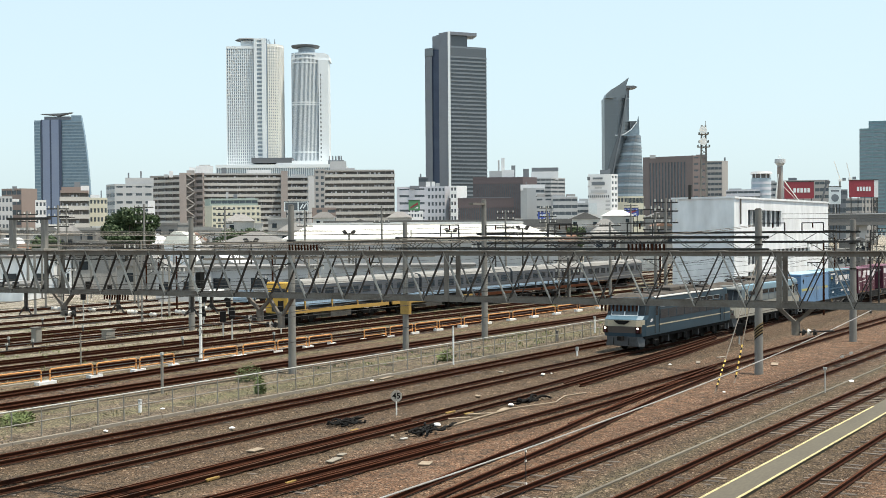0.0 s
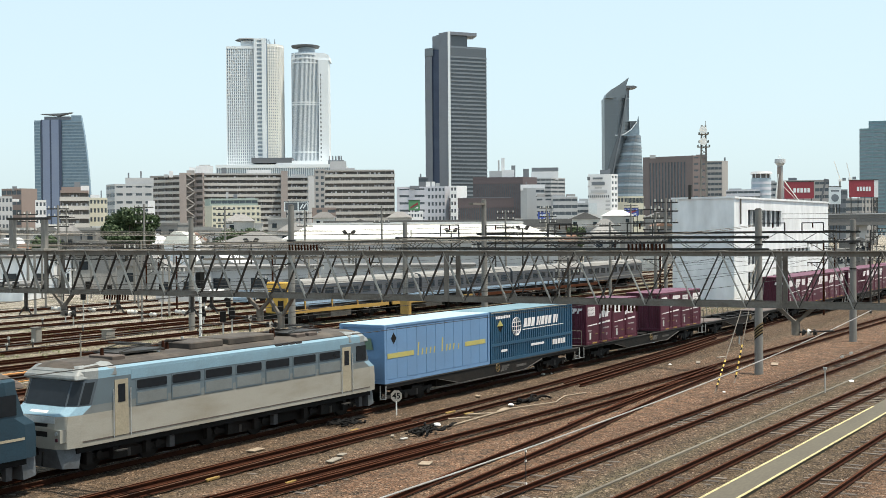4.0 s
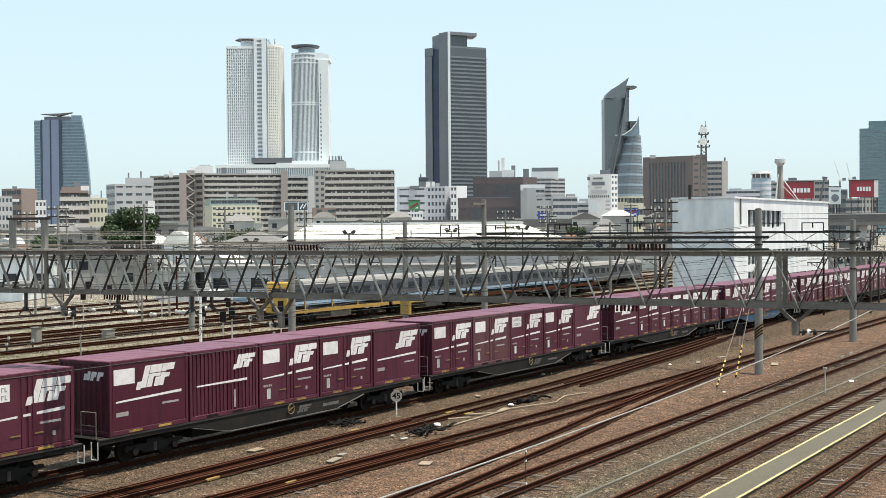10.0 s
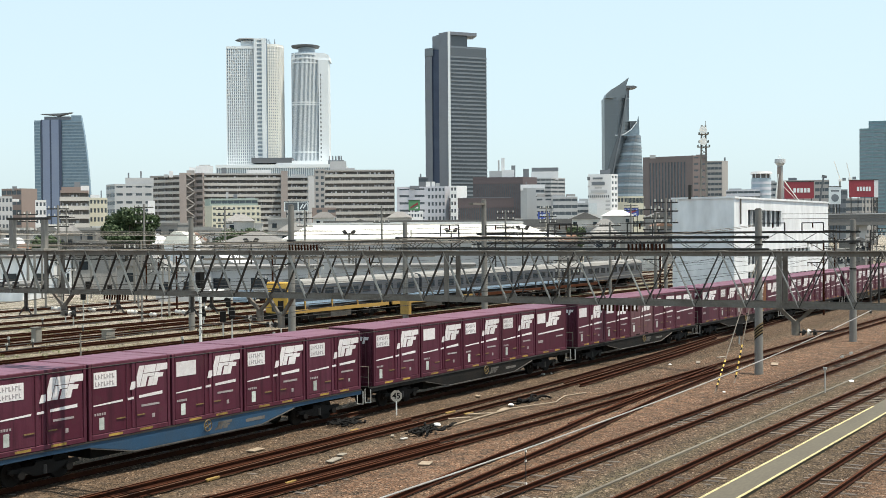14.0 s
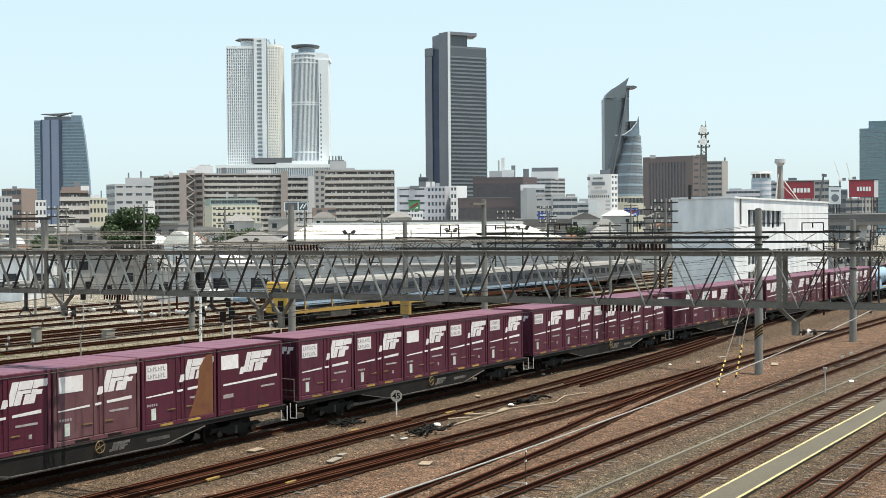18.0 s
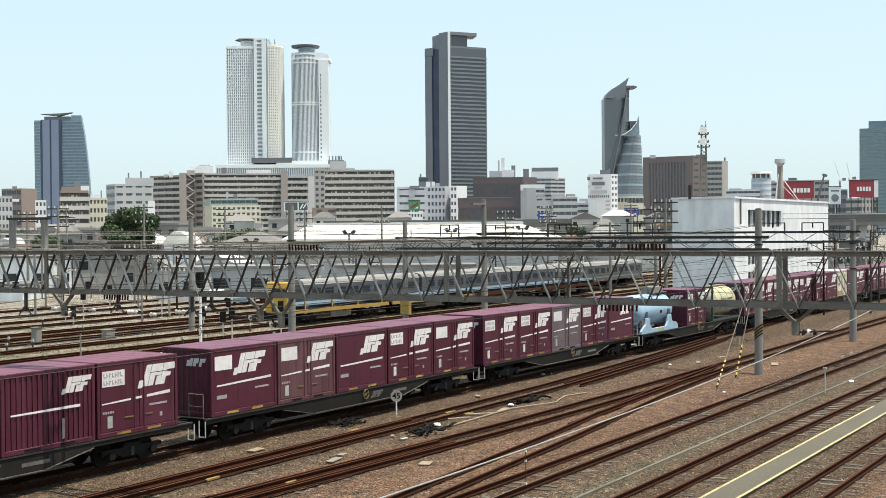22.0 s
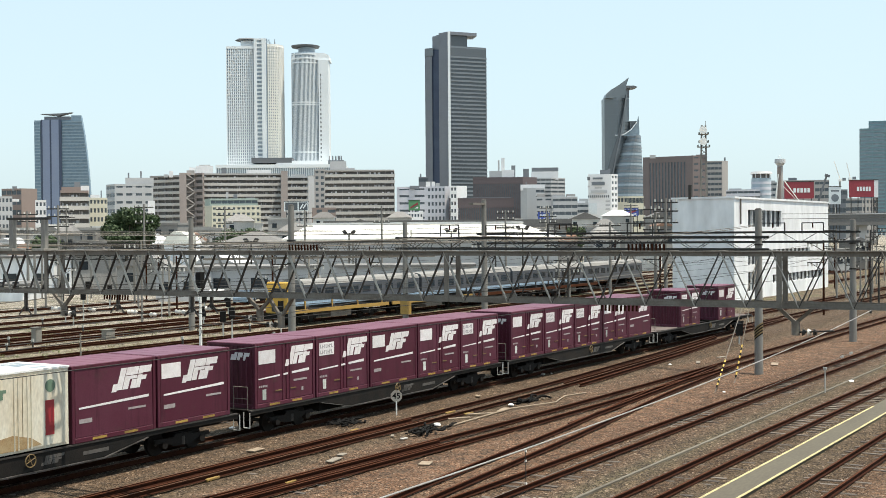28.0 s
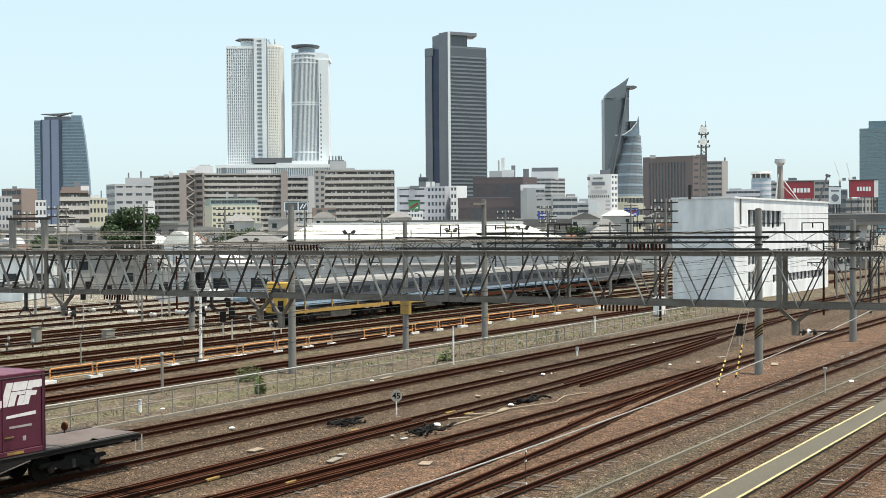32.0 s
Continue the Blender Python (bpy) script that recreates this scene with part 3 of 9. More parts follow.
LABELS = {"B": "maroon steel twelve-foot container with a lettered notice and white mark", "A": "maroon steel twelve-foot container with white notice, stripe and mark", "C": "dark maroon smooth-sided container with a large white mark",
          "P": "maroon plain-sided container with a white mark and stripe", "R": "maroon container with ribbed sides and a small white mark",
          "G": "sun-faded brownish maroon container with worn white markings", "H": "bleached grey-lilac container with worn white markings"}
BOXES = {k: container_template(k) for k in "ABCPRGH"}


M["stain"] = mat("stain", (0.16, 0.062, 0.020), 0.8, 0, (0.085, 0.022, 0.018), 0.8, 1.6, 25, 0.0)
STAINED = 10 * GAP + 0.22 + 3 * PITCH


def put_container(kind, off):
    c = copy_thing(BOXES[kind], tpose(off, 0, FLOOR))
    tagged(c, LABELS[kind])
    if abs(off - STAINED) < 1.5:
        tagged(c, "maroon steel container with an orange rust stain on one door")
        y = -CW / 2
        part("rust_stain", Geo().prism([(2.3, 0.18), (3.56, 0.18), (3.56, 2.34), (3.2, 2.3), (2.85, 1.9), (2.75, 1.2), (2.5, 0.6)], y + 0.009, y + 0.0165, "y"), M["stain"], c, "orange rust stain")
    TRAIN.append((c, off))


def wheelset(x, parent, r=0.41):
    w = part("wheelset", Geo().tube((x, -0.65, r), (x, 0.65, r), 0.08, n=8), M["steel_dark"], parent, smooth=True)
    for sy in (-1, 1):
        g = Geo().tube((x, sy * 0.50, r), (x, sy * 0.53, r), r + 0.025, n=20).tube((x, sy * 0.53, r), (x, sy * 0.63, r), r, n=20).tube((x, sy * 0.62, r), (x, sy * 0.645, r), r * 0.55, n=16)
        part("wheel", g, M["underframe"], w, smooth=True)
    return w


def bogie(x, parent, base=1.9, r=0.41):
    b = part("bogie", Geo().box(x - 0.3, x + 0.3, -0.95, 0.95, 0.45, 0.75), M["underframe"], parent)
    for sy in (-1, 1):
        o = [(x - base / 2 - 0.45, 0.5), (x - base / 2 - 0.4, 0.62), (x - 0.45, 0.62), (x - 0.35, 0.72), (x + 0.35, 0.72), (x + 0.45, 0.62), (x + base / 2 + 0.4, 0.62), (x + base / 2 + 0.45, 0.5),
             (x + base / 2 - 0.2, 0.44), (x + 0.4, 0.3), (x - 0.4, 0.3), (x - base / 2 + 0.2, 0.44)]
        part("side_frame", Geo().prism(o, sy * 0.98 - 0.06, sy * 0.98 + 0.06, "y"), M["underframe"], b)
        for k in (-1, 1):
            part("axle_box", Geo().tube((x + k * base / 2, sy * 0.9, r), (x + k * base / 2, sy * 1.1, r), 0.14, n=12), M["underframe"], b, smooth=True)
        for k in (0.0,):
            part("spring", Geo().tube((x + k, sy * 1.0, 0.32), (x + k, sy * 1.0, 0.6), 0.09, n=8), M["steel_dark"], b, smooth=True)
    for k in (-1, 1):
        wheelset(x + k * base / 2, parent, r)


def wagon_template(blue, bare=False):
    w = thing("container_wagon", pose(0, 0, -60), "", "wagon", "flat wagons of the train")
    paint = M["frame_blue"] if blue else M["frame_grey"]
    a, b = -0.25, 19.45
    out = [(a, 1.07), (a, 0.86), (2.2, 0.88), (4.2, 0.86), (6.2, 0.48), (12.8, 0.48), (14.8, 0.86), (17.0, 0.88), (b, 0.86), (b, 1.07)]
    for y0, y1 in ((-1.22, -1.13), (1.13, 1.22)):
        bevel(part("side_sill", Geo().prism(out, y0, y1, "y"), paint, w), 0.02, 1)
        part("sill_flange", Geo().box(a, b, y0 - 0.03, y1 + 0.03, 1.03, 1.075), M["worn_edge"], w, "worn pale top flange")
    lf = Geo()
    for (xa, za), (xb, zb) in zip(out[3:6], out[4:7]):
        lf.beam((xa, -1.2, za - 0.012), (xb, -1.2, zb - 0.012), 0.11, 0.03)
    part("lower_flange", lf, M["flange_pale"], w, "worn pale lower flange")
    if bare:
        for x0, x1 in ((14.0, 17.75), (0.9, 4.2)):
            part("deck_plate", Geo().prism([(x0, -0.95), (x0 + 0.5, -1.12), (x1 - 0.5, -1.12), (x1, -0.8), (x1, 0.8), (x1 - 0.5, 1.12), (x0 + 0.5, 1.12), (x0, 0.95)], 1.075, 1.095), M["deck_brown"], w, "dusty brown deck plate")
        for xx, zt in ((18.1, 1.3),):
            part("brake_stand", Geo().tube((xx, 0.95, 1.05), (xx, 0.95, zt), 0.03, n=6).tube((xx - 0.03, 0.95, zt), (xx + 0.03, 0.95, zt), 0.14, n=12), M["rail_rust"], w, "rusty hand-brake stand")
    part("centre_sill", Geo().box(a - 0.1, b + 0.1, -0.3, 0.3, 0.62, 1.0), M["underframe"], w)
    for k in range(11 if bare else 0):
        xx = a + 0.1 + k * (b - a - 0.2) / 10
        part("cross_member", Geo().box(xx - 0.1, xx + 0.1, -1.13, 1.13, 0.8, 1.06), M["underframe"], w)
    for x0, x1 in ((a, 1.4), (17.8, b)):
        part("end_deck", Geo().box(x0, x1, -1.0, 1.0, 1.06, 1.074), M["deck_brown"] if bare else M["frame_grey"], w, "worn steel end deck")
    for x in (2.5, 16.7):
        bogie(x, w)
    for x, d in ((a, -1), (b, 1)):
        part("coupler", Geo().box(min(x, x + d * 0.5), max(x, x + d * 0.5), -0.13, 0.13, 0.75, 1.0), M["underframe"], w)
        st = Geo()
        for yy in (-1.25, -0.95):
            st.tube((x + d * 0.06, yy, 1.0), (x + d * 0.06, yy, 0.42), 0.022, n=6)
        st.tube((x + d * 0.06, -1.25, 0.42), (x + d * 0.06, -0.95, 0.42), 0.022, n=6)
        part("step", st, M["fence_pale"], w, "white painted shunter's step")
    rl = Geo()
    for p, q in (((a + 0.06, -1.05, 1.06), (a + 0.06, -1.05, 1.95)), ((a + 0.06, -1.05, 1.95), (a + 0.06, -0.35, 1.95)), ((a + 0.06, -0.35, 1.95), (a + 0.06, -0.35, 1.06)), ((a + 0.06, -1.05, 1.5), (a + 0.06, -0.35, 1.5))):
        rl.tube(p, q, 0.018, n=6)
    part("end_railing", rl, M["steel_grey"], w)
    hw = Geo()
    cx, cz, yy = 9.7, 0.86, -1.33
    hw.rings([[(cx + (0.2 + 0.018 * math.cos(q)) * math.cos(t0), yy + 0.018 * math.sin(q), cz + (0.2 + 0.018 * math.cos(q)) * math.sin(t0)) for q in (0.0, 1.26, 2.51, 3.77, 5.03)] for t0 in (2 * math.pi * k / 14 for k in range(15))])
    for t0 in (0.4, 1.97):
        hw.tube((cx - 0.2 * math.cos(t0), yy, cz - 0.2 * math.sin(t0)), (cx + 0.2 * math.cos(t0), yy, cz + 0.2 * math.sin(t0)), 0.014, n=5)
    hw.tube((cx, yy, cz), (cx, -1.2, cz), 0.03, n=6)
    part("brake_wheel", hw, M["brass"], w, "dull yellow spoked hand-brake wheel")
    # added black block in place of the shade under the wagon
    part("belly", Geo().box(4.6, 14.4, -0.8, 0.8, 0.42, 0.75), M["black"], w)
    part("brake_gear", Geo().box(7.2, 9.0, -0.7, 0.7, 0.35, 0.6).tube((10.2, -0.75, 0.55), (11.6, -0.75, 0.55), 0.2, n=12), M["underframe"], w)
    lg = logo_geo(10.2, 0.62, 0.85, 0.28, -1.222)
    part("logo", lg, M["flange_pale"], w)
    nb = Geo().box(11.9, 13.0, -1.227, -1.221, 0.68, 0.8)
    part("number_plate", nb, M["flange_pale"], w)
    return w


WAGONS = {"blue": wagon_template(True), "bare": wagon_template(False, True), "full": wagon_template(False)}
LOADS = ["", "BA.AB", ".....", "AAPAB", "CRAAP", "AGBAP", "CBBAA", "BBABB", "BABBC", "AAGBC", "CBGBC", "BBABB", "BABBB", "RPARB", "CGPBA", "BBHBP", "...B.", "BBBBA", "BP.PC", "ABCAB", "ABBAP", ".B.A."]
# how far each load stands forward or back on its wagon
SHIFT = [-0.45, 0.11, 0.0, 0.09, 0.26, -0.03, 0.42, 0.34, -0.01, 0.12, 0.22, -0.08, -0.28, -0.33, 0.07, -0.36, -0.27, -0.27, -0.03, 0.06, 0.10, 0.21]
for i, load in enumerate(LOADS):
    w = copy_thing(WAGONS["blue" if i == 7 else "bare" if i in (1, 2, 16, 21) else "full"], tpose(i * GAP, 0, 0))
    tagged(w, "blue steel container flat wagon" if i == 7 else "empty dark steel container flat wagon" if load == "....." else "dark grimy steel container flat wagon carrying containers")
    TRAIN.append((w, i * GAP))
    for k, kind in enumerate(load):
        if kind != "." and not (i == 16):
            put_container(kind, i * GAP + SHIFT[i] + k * PITCH)

# ---- electric locomotives ----
M["loco_blue"] = mat("loco_blue", (0.019, 0.043, 0.063), 0.45, 0, (0.016, 0.026, 0.034), 0.6, 0.8, 20, 0.004, stretch=(0.5, 1, 1), spec=0.3)
M["loco_pale"] = mat("loco_pale", (0.1785, 0.2856, 0.3570), 0.4, 0, (0.1428, 0.1963, 0.2261), 0.5, 0.8, 20, 0.004)
M["loco_cream"] = mat("loco_cream", (0.34, 0.30, 0.22), 0.45, 0, (0.20, 0.165, 0.115), 0.6, 0.7, 18, 0.004)
M["loco_white"] = mat("loco_white", (0.31, 0.295, 0.255), 0.5, 0, (0.20, 0.17, 0.12), 0.7, 0.7, 40, 0.002, stretch=(0.4, 1, 1.6))
M["louvre"] = mat("louvre", (0.040, 0.038, 0.040), 0.7, 0.0, (0.034, 0.027, 0.022), 0.6, 0.9, 25, spec=0.25)
M["side_slate"] = mat("side_slate", (0.095, 0.128, 0.150), 0.55, 0, (0.075, 0.092, 0.098), 0.6, 0.9, 25, 0.0)
M["side_mist"] = mat("side_mist", (0.150, 0.165, 0.165), 0.55, 0, (0.105, 0.110, 0.105), 0.6, 0.9, 25, 0.0)
M["louvre_blue"] = mat("louvre_blue", (0.0616, 0.0809, 0.1001), 0.6, 0.1, (0.0462, 0.0539, 0.0616), 0.6, 0.9, 25)
M["loco_glass"] = mat("loco_glass", (0.012, 0.015, 0.019), 0.2, 0, (0.02, 0.024, 0.028), 0.4, 0.5, 5, 0.0, spec=0.25)
M["roof_grime"] = mat("roof_grime", (0.040, 0.033, 0.028), 0.85, 0, (0.105, 0.086, 0.068), 0.9, 0.8, 20)
M["skirt"] = mat("skirt", (0.05, 0.05, 0.052), 0.7, 0.0, (0.020, 0.017, 0.015), 0.6, 1.2, 20)
M["frame_trim"] = mat("frame_trim", (0.55, 0.57, 0.58), 0.35, 0.6, (0.35, 0.35, 0.34), 0.4, 2, 20, 0.0)


def lamp_glow():
    mt = bpy.data.materials.new("lamp_glow")
    mt.use_nodes = True
    b = mt.node_tree.nodes["Principled BSDF"]
    b.inputs["Base Color"].default_value = (0.9, 0.88, 0.8, 1)
    b.inputs["Emission Color"].default_value = (1.0, 0.95, 0.85, 1)
    b.inputs["Emission Strength"].default_value = 4.0
    return mt


M["lamp_glow"] = lamp_glow()
M["screen_glass"] = mat("screen_glass", (0.05, 0.07, 0.085), 0.08, 0.15, (0.09, 0.11, 0.125), 0.6, 1.5, 5, 0.0, spec=0.9)
# body blue with the sky's reflection on the curved nose painted in
M["nose_sheen"] = mat("nose_sheen", (0.085, 0.150, 0.200), 0.3, 0, (0.05, 0.09, 0.12), 0.5, 1.2, 20, 0.0)
M["plough_grey"] = mat("plough_grey", (0.10, 0.11, 0.12), 0.55, 0.1, (0.03, 0.028, 0.026), 0.6, 2.0, 20, 0.0)
M["cab_brown"] = mat("cab_brown", (0.085, 0.066, 0.056), 0.8, 0, (0.05, 0.038, 0.032), 0.6, 1.2, 20)
M["dome_grey"] = mat("dome_grey", (0.22, 0.235, 0.235), 0.5, 0, (0.10, 0.10, 0.095), 0.6, 0.9, 20, 0.0)
LL = 17.6


def plan(f, hw):
    a = [(f, -hw * 0.68), (f + 0.22, -hw * 0.92), (f + 0.7, -hw), (LL - f - 0.7, -hw), (LL - f - 0.22, -hw * 0.92), (LL - f, -hw * 0.68)]
    return a + [(x, -y) for x, y in reversed(a)]


def raked(z):
    return 0.0 if z < 1.62 else 0.05 * (z - 1.62) / 0.4 if z < 2.02 else 0.05 + 0.4 * (z - 2.02) / 0.26 if z < 2.28 else 0.45 + 0.3 * (z - 2.28) / 0.84


def front_panel(z0, z1, y0, y1, d=0.012, both=False):
    """A plate on the raked front between two heights."""
    g = Geo()
    o = 0.008
    pts = [(raked(z0) - o, y0, z0), (raked(z0) - o, y1, z0), (raked(z1) - o, y1, z1), (raked(z1) - o, y0, z1)]
    back = [(x + d + o, y, z) for x, y, z in pts]
    g.rings([pts, back])
    return g


def quarter_panel(z0, z1, t0=0.08, t1=0.94, seg=0, far=False):
    """A plate on the near nose corner; seg 0 is the front corner, 1 the side behind it."""
    g = Geo()
    o = 0.012

    def pt(z, t):
        a = plan(raked(z), 1.4)
        p, q = a[seg], a[seg + 1]
        return (p[0] + (q[0] - p[0]) * t - o, p[1] + (q[1] - p[1]) * t - o, z)
    pts = [pt(z0, t0), pt(z0, t1), pt(z1, t1), pt(z1, t0)]
    if far:
        pts = [(x, -y, z) for x, y, z in pts]
    s = -1 if far else 1
    g.rings([pts, [(x + 0.02, y + 0.02 * s, z) for x, y, z in pts]])
    return g


def loco(off, kind):
    old = kind == "blue"
    lo = thing("electric_locomotive", tpose(off, 0, 0), "dark blue electric locomotive with cream nose panel and grey louvres" if old else "cream and light blue electric locomotive with dark window band", "locomotive", "locomotives heading the train")
    levels = [0.98, 1.3, 1.62, 2.02, 2.28, 3.12]
    bands = [0, 0, 0, 0, 0] if old else [1, 1, 1, 2, 3]
    g = Geo()
    mats = [M["loco_blue"], M["loco_white"], M["loco_pale"], M["louvre_blue"], M["side_mist"], M["side_slate"]]
    rows = [[(x, y, z) for x, y in plan(raked(z), 1.4)] for z in levels]
    g.rings(rows, caps=False)
    nk = len(rows[0])
    wide = [abs(rows[0][k][0] - rows[0][(k + 1) % nk][0]) > 3.0 for k in range(nk)]
    g.m = [bands[k // nk] + (2 if wide[k % nk] and not old and k // nk > 2 else 0) for k in range(len(g.m))]
    body = part("body", g, mats, lo)
    g = Geo().rings([[(x, y, 3.12) for x, y in plan(0.75, 1.4)], [(x, y, 3.38) for x, y in plan(0.77, 1.39)], [(x, y, 3.46) for x, y in plan(0.85, 1.28)]], 0, caps=False)
    g.m = [1 if old or not wide[k % nk] else 0 for k in range(len(g.m))]
    part("cantrail", g, [M["loco_pale"], M["loco_blue"] if old else M["dome_grey"]], lo)
    if old:
        # pale strip that paints the sun catching the roof edge
        part("gutter", Geo().prism([(-1.42, 3.37), (-1.41, 3.42), (-1.27, 3.485), (-1.26, 3.45)], 2.2, LL - 2.2, "x"), M["fence_pale"], lo, "pale strip for sunlight caught by the roof edge")
    g = Geo().rings([[(x, y, 3.44) for x, y in plan(0.83, 1.3)], [(x, y, 3.58) for x, y in plan(1.05, 1.05)], [(x, y, 3.64) for x, y in plan(1.2, 0.6)]])
    part("roof", g, M["roof_grime"], lo)
    for fx in (0, 1):
        e, cw = (0.5, 1.2) if old else (0.6, 1.32)
        v = Geo().rings([[(e, -cw, 3.10), (e, cw, 3.10), (2.3, 1.43, 3.12), (2.3, -1.43, 3.12)], [(e + 0.05, 0.1 - cw, 3.26), (e + 0.05, cw - 0.1, 3.26), (2.3, 1.40, 3.42), (2.3, -1.40, 3.42)], [(1.0, 0.25 - cw, 3.54), (1.0, cw - 0.25, 3.54), (2.2, 1.1, 3.62), (2.2, -1.1, 3.62)]])
        if fx:
            v.v = [(LL - x, y, z) for x, y, z in v.v]
        bevel(part("cab_roof", v, M["cab_brown"] if old else M["dome_grey"], lo), 0.09, 3)
    under = Geo().box(0.6, LL - 0.6, -1.3, 1.3, 0.78, 1.0)
    # black block added between the bogies to shut out light
    under.box(1.3, LL - 1.3, -0.9, 0.9, 0.32, 0.8)
    part("underframe", under, M["black"], lo)
    # cab glass
    if old:
        part("windscreen", front_panel(2.32, 3.04, -0.88, -0.04), M["screen_glass"], lo)
        part("windscreen", front_panel(2.32, 3.04, 0.04, 0.88), M["screen_glass"], lo)
        part("windscreen_pillar", front_panel(2.30, 3.06, -0.035, 0.035, 0.03), M["frame_trim"], lo)
        for a, b, c, d in ((2.27, 2.32, -0.92, 0.92), (3.04, 3.08, -0.92, 0.92), (2.32, 3.04, -0.92, -0.88), (2.32, 3.04, 0.88, 0.92)):
            part("windscreen_frame", front_panel(a, b, c, d, 0.025), M["frame_trim"], lo)
    else:
        part("windscreen", front_panel(2.31, 3.06, -0.92, 0.92), M["loco_glass"], lo)
    for far in (False, True):
        part("quarter_window", quarter_panel(2.34, 3.02, 0.1, 0.95, 0, far), M["loco_glass"], lo)
    part("quarter_window", quarter_panel(2.34, 3.02, 0.1, 0.8, 1), M["loco_glass"], lo)
    if old:
        for far in (False, True):
            part("nose_panel", quarter_panel(1.625, 2.018, 0.0, 1.0, 0, far), M["loco_cream"], lo, "cream nose panel")
            part("nose_panel", quarter_panel(1.72, 2.018, 0.0, 0.6, 1, far), M["loco_cream"], lo, "cream nose panel")
            part("grime_panel", quarter_panel(1.2, 1.6, 0.0, 1.0, 0, far), M["cab_brown"], lo)
            part("nose_band", quarter_panel(2.05, 2.27, 0.0, 1.0, 0, far), M["nose_sheen"], lo)
        part("nose_panel", front_panel(1.625, 2.018, -0.952, 0.952, 0.03), M["loco_cream"], lo, "cream nose panel")
        part("nose_band", front_panel(2.05, 2.27, -0.952, 0.952), M["nose_sheen"], lo, "sloping blue nose band with pale sky sheen painted in")
        em = Geo().prism([(-0.55, 2.0), (-0.42, 1.86), (-0.2, 1.74), (0.2, 1.74), (0.42, 1.86), (0.55, 2.0)], -0.03, 0.04, "x")
        part("emblem", em, M["underframe"], lo)
        part("grime_panel", front_panel(1.2, 1.618, -0.952, 0.952, 0.03), M["cab_brown"], lo)
    else:
        part("nose_panel", front_panel(1.36, 1.78, -0.62, 0.62, 0.02), M["underframe"], lo, "dark recessed nose panel")
        part("nose_edge", front_panel(1.80, 2.0, -0.94, 0.94), M["frame_trim"], lo)
        nb = front_panel(2.1, 2.16, -0.4, 0.4, 0.02)
        part("number_plate", nb, M["decal"], lo)
    for sy in (-1, 1):
        part("lamp_housing", Geo().box(-0.06, 0.26, sy * 1.12 - 0.15, sy * 1.12 + 0.15, 1.2, 1.62), M["rail_side"] if old else M["loco_white"], lo)
        part("headlamp", Geo().tube((-0.062, sy * 1.12, 1.5), (-0.09, sy * 1.12, 1.5), 0.06, n=12), M["lamp_glow"] if old else M["frame_trim"], lo, "lit round headlamp" if old else "")
        part("tail_lamp", Geo().tube((-0.062, sy * 1.12, 1.3), (-0.085, sy * 1.12, 1.3), 0.06, n=12), M["maroon"], lo)
    # skirt and plough
    for fx in (0, 1):
        s = Geo().rings([[(0.02, -1.0, 0.98), (0.02, 1.0, 0.98), (0.8, 1.3, 0.98), (0.8, -1.3, 0.98)], [(0.12, -1.15, 0.35), (0.12, 1.15, 0.35), (0.7, 1.28, 0.3), (0.7, -1.28, 0.3)]])
        c = Geo().box(-0.42, 0.1, -0.15, 0.15, 0.74, 1.0)
        h = Geo()
        for yy in (-0.55, 0.5):
            h.tube((-0.12, yy, 0.9), (-0.16, yy, 0.45), 0.03, n=6)
        if fx:
            for q in (s, c, h):
                q.v = [(LL - x, y, z) for x, y, z in q.v]
        part("snow_plough", s, M["plough_grey"], lo)
        part("coupler", c, M["underframe"], lo)
        part("brake_hose", h, M["black"], lo)
    # side
    y = -1.4
    for k in range(8 if old else 7):
        x = 3.15 + k * (1.46 if old else 1.69)
        if old:
            fr = part("window_frame", Geo().box(x - 0.03, x + 1.2, y - 0.02, y + 0.01, 2.72, 3.03), M["frame_trim"], lo)
            part("pane", Geo().box(x, x + 1.17, y - 0.028, y, 2.75, 3.0), M["loco_glass"], fr)
        else:
            fr = part("window_frame", Geo().box(x - 0.04, x + 1.46, y - 0.016, y + 0.01, 2.57, 2.93), M["side_slate"], lo)
            part("pane", Geo().prism([(x + 0.04, 2.6), (x + 1.38, 2.6), (x + 1.42, 2.64), (x + 1.42, 2.86), (x + 1.38, 2.9), (x + 0.04, 2.9), (x, 2.86), (x, 2.64)], y - 0.026, y, "y"), M["loco_glass"], fr)
            fg = part("filter_grille", Geo().box(x - 0.04, x + 1.46, y - 0.016, y + 0.01, 2.05, 2.52), M["side_slate"], lo)
            part("grille_mesh", Geo().box(x + 0.02, x + 1.40, y - 0.022, y, 2.10, 2.47), M["side_mist"], fg)
    if old:
        for j in range(8):
            for k in range(6):
                part("louvre", Geo().box(3.1 + 1.46 * j, 4.44 + 1.46 * j, y - 0.014 - 0.004 * (k % 2), y + 0.01, 1.98 + 0.1 * k, 2.075 + 0.1 * k), M["louvre"], lo)
        part("stripe", Geo().box(0.75, 8.4, y - 0.01, y + 0.01, 1.56, 1.64).box(8.6, LL - 0.75, y - 0.01, y + 0.01, 1.56, 1.64), M["loco_cream"], lo, "cream waist stripe")
        part("logo", logo_geo(1.35, 1.86, 0.42, 0.18, y - 0.006), M["decal"], lo)
    else:
        part("stripe", Geo().box(0.75, LL - 0.75, y - 0.012, y + 0.01, 1.13, 1.17), M["cab_brown"], lo, "grimy tan waist stripe")
        part("upper_panel", Geo().box(2.9, LL - 2.9, y - 0.012, y + 0.01, 2.96, 3.3), M["loco_pale"], lo, "pale blue panel above the windows")
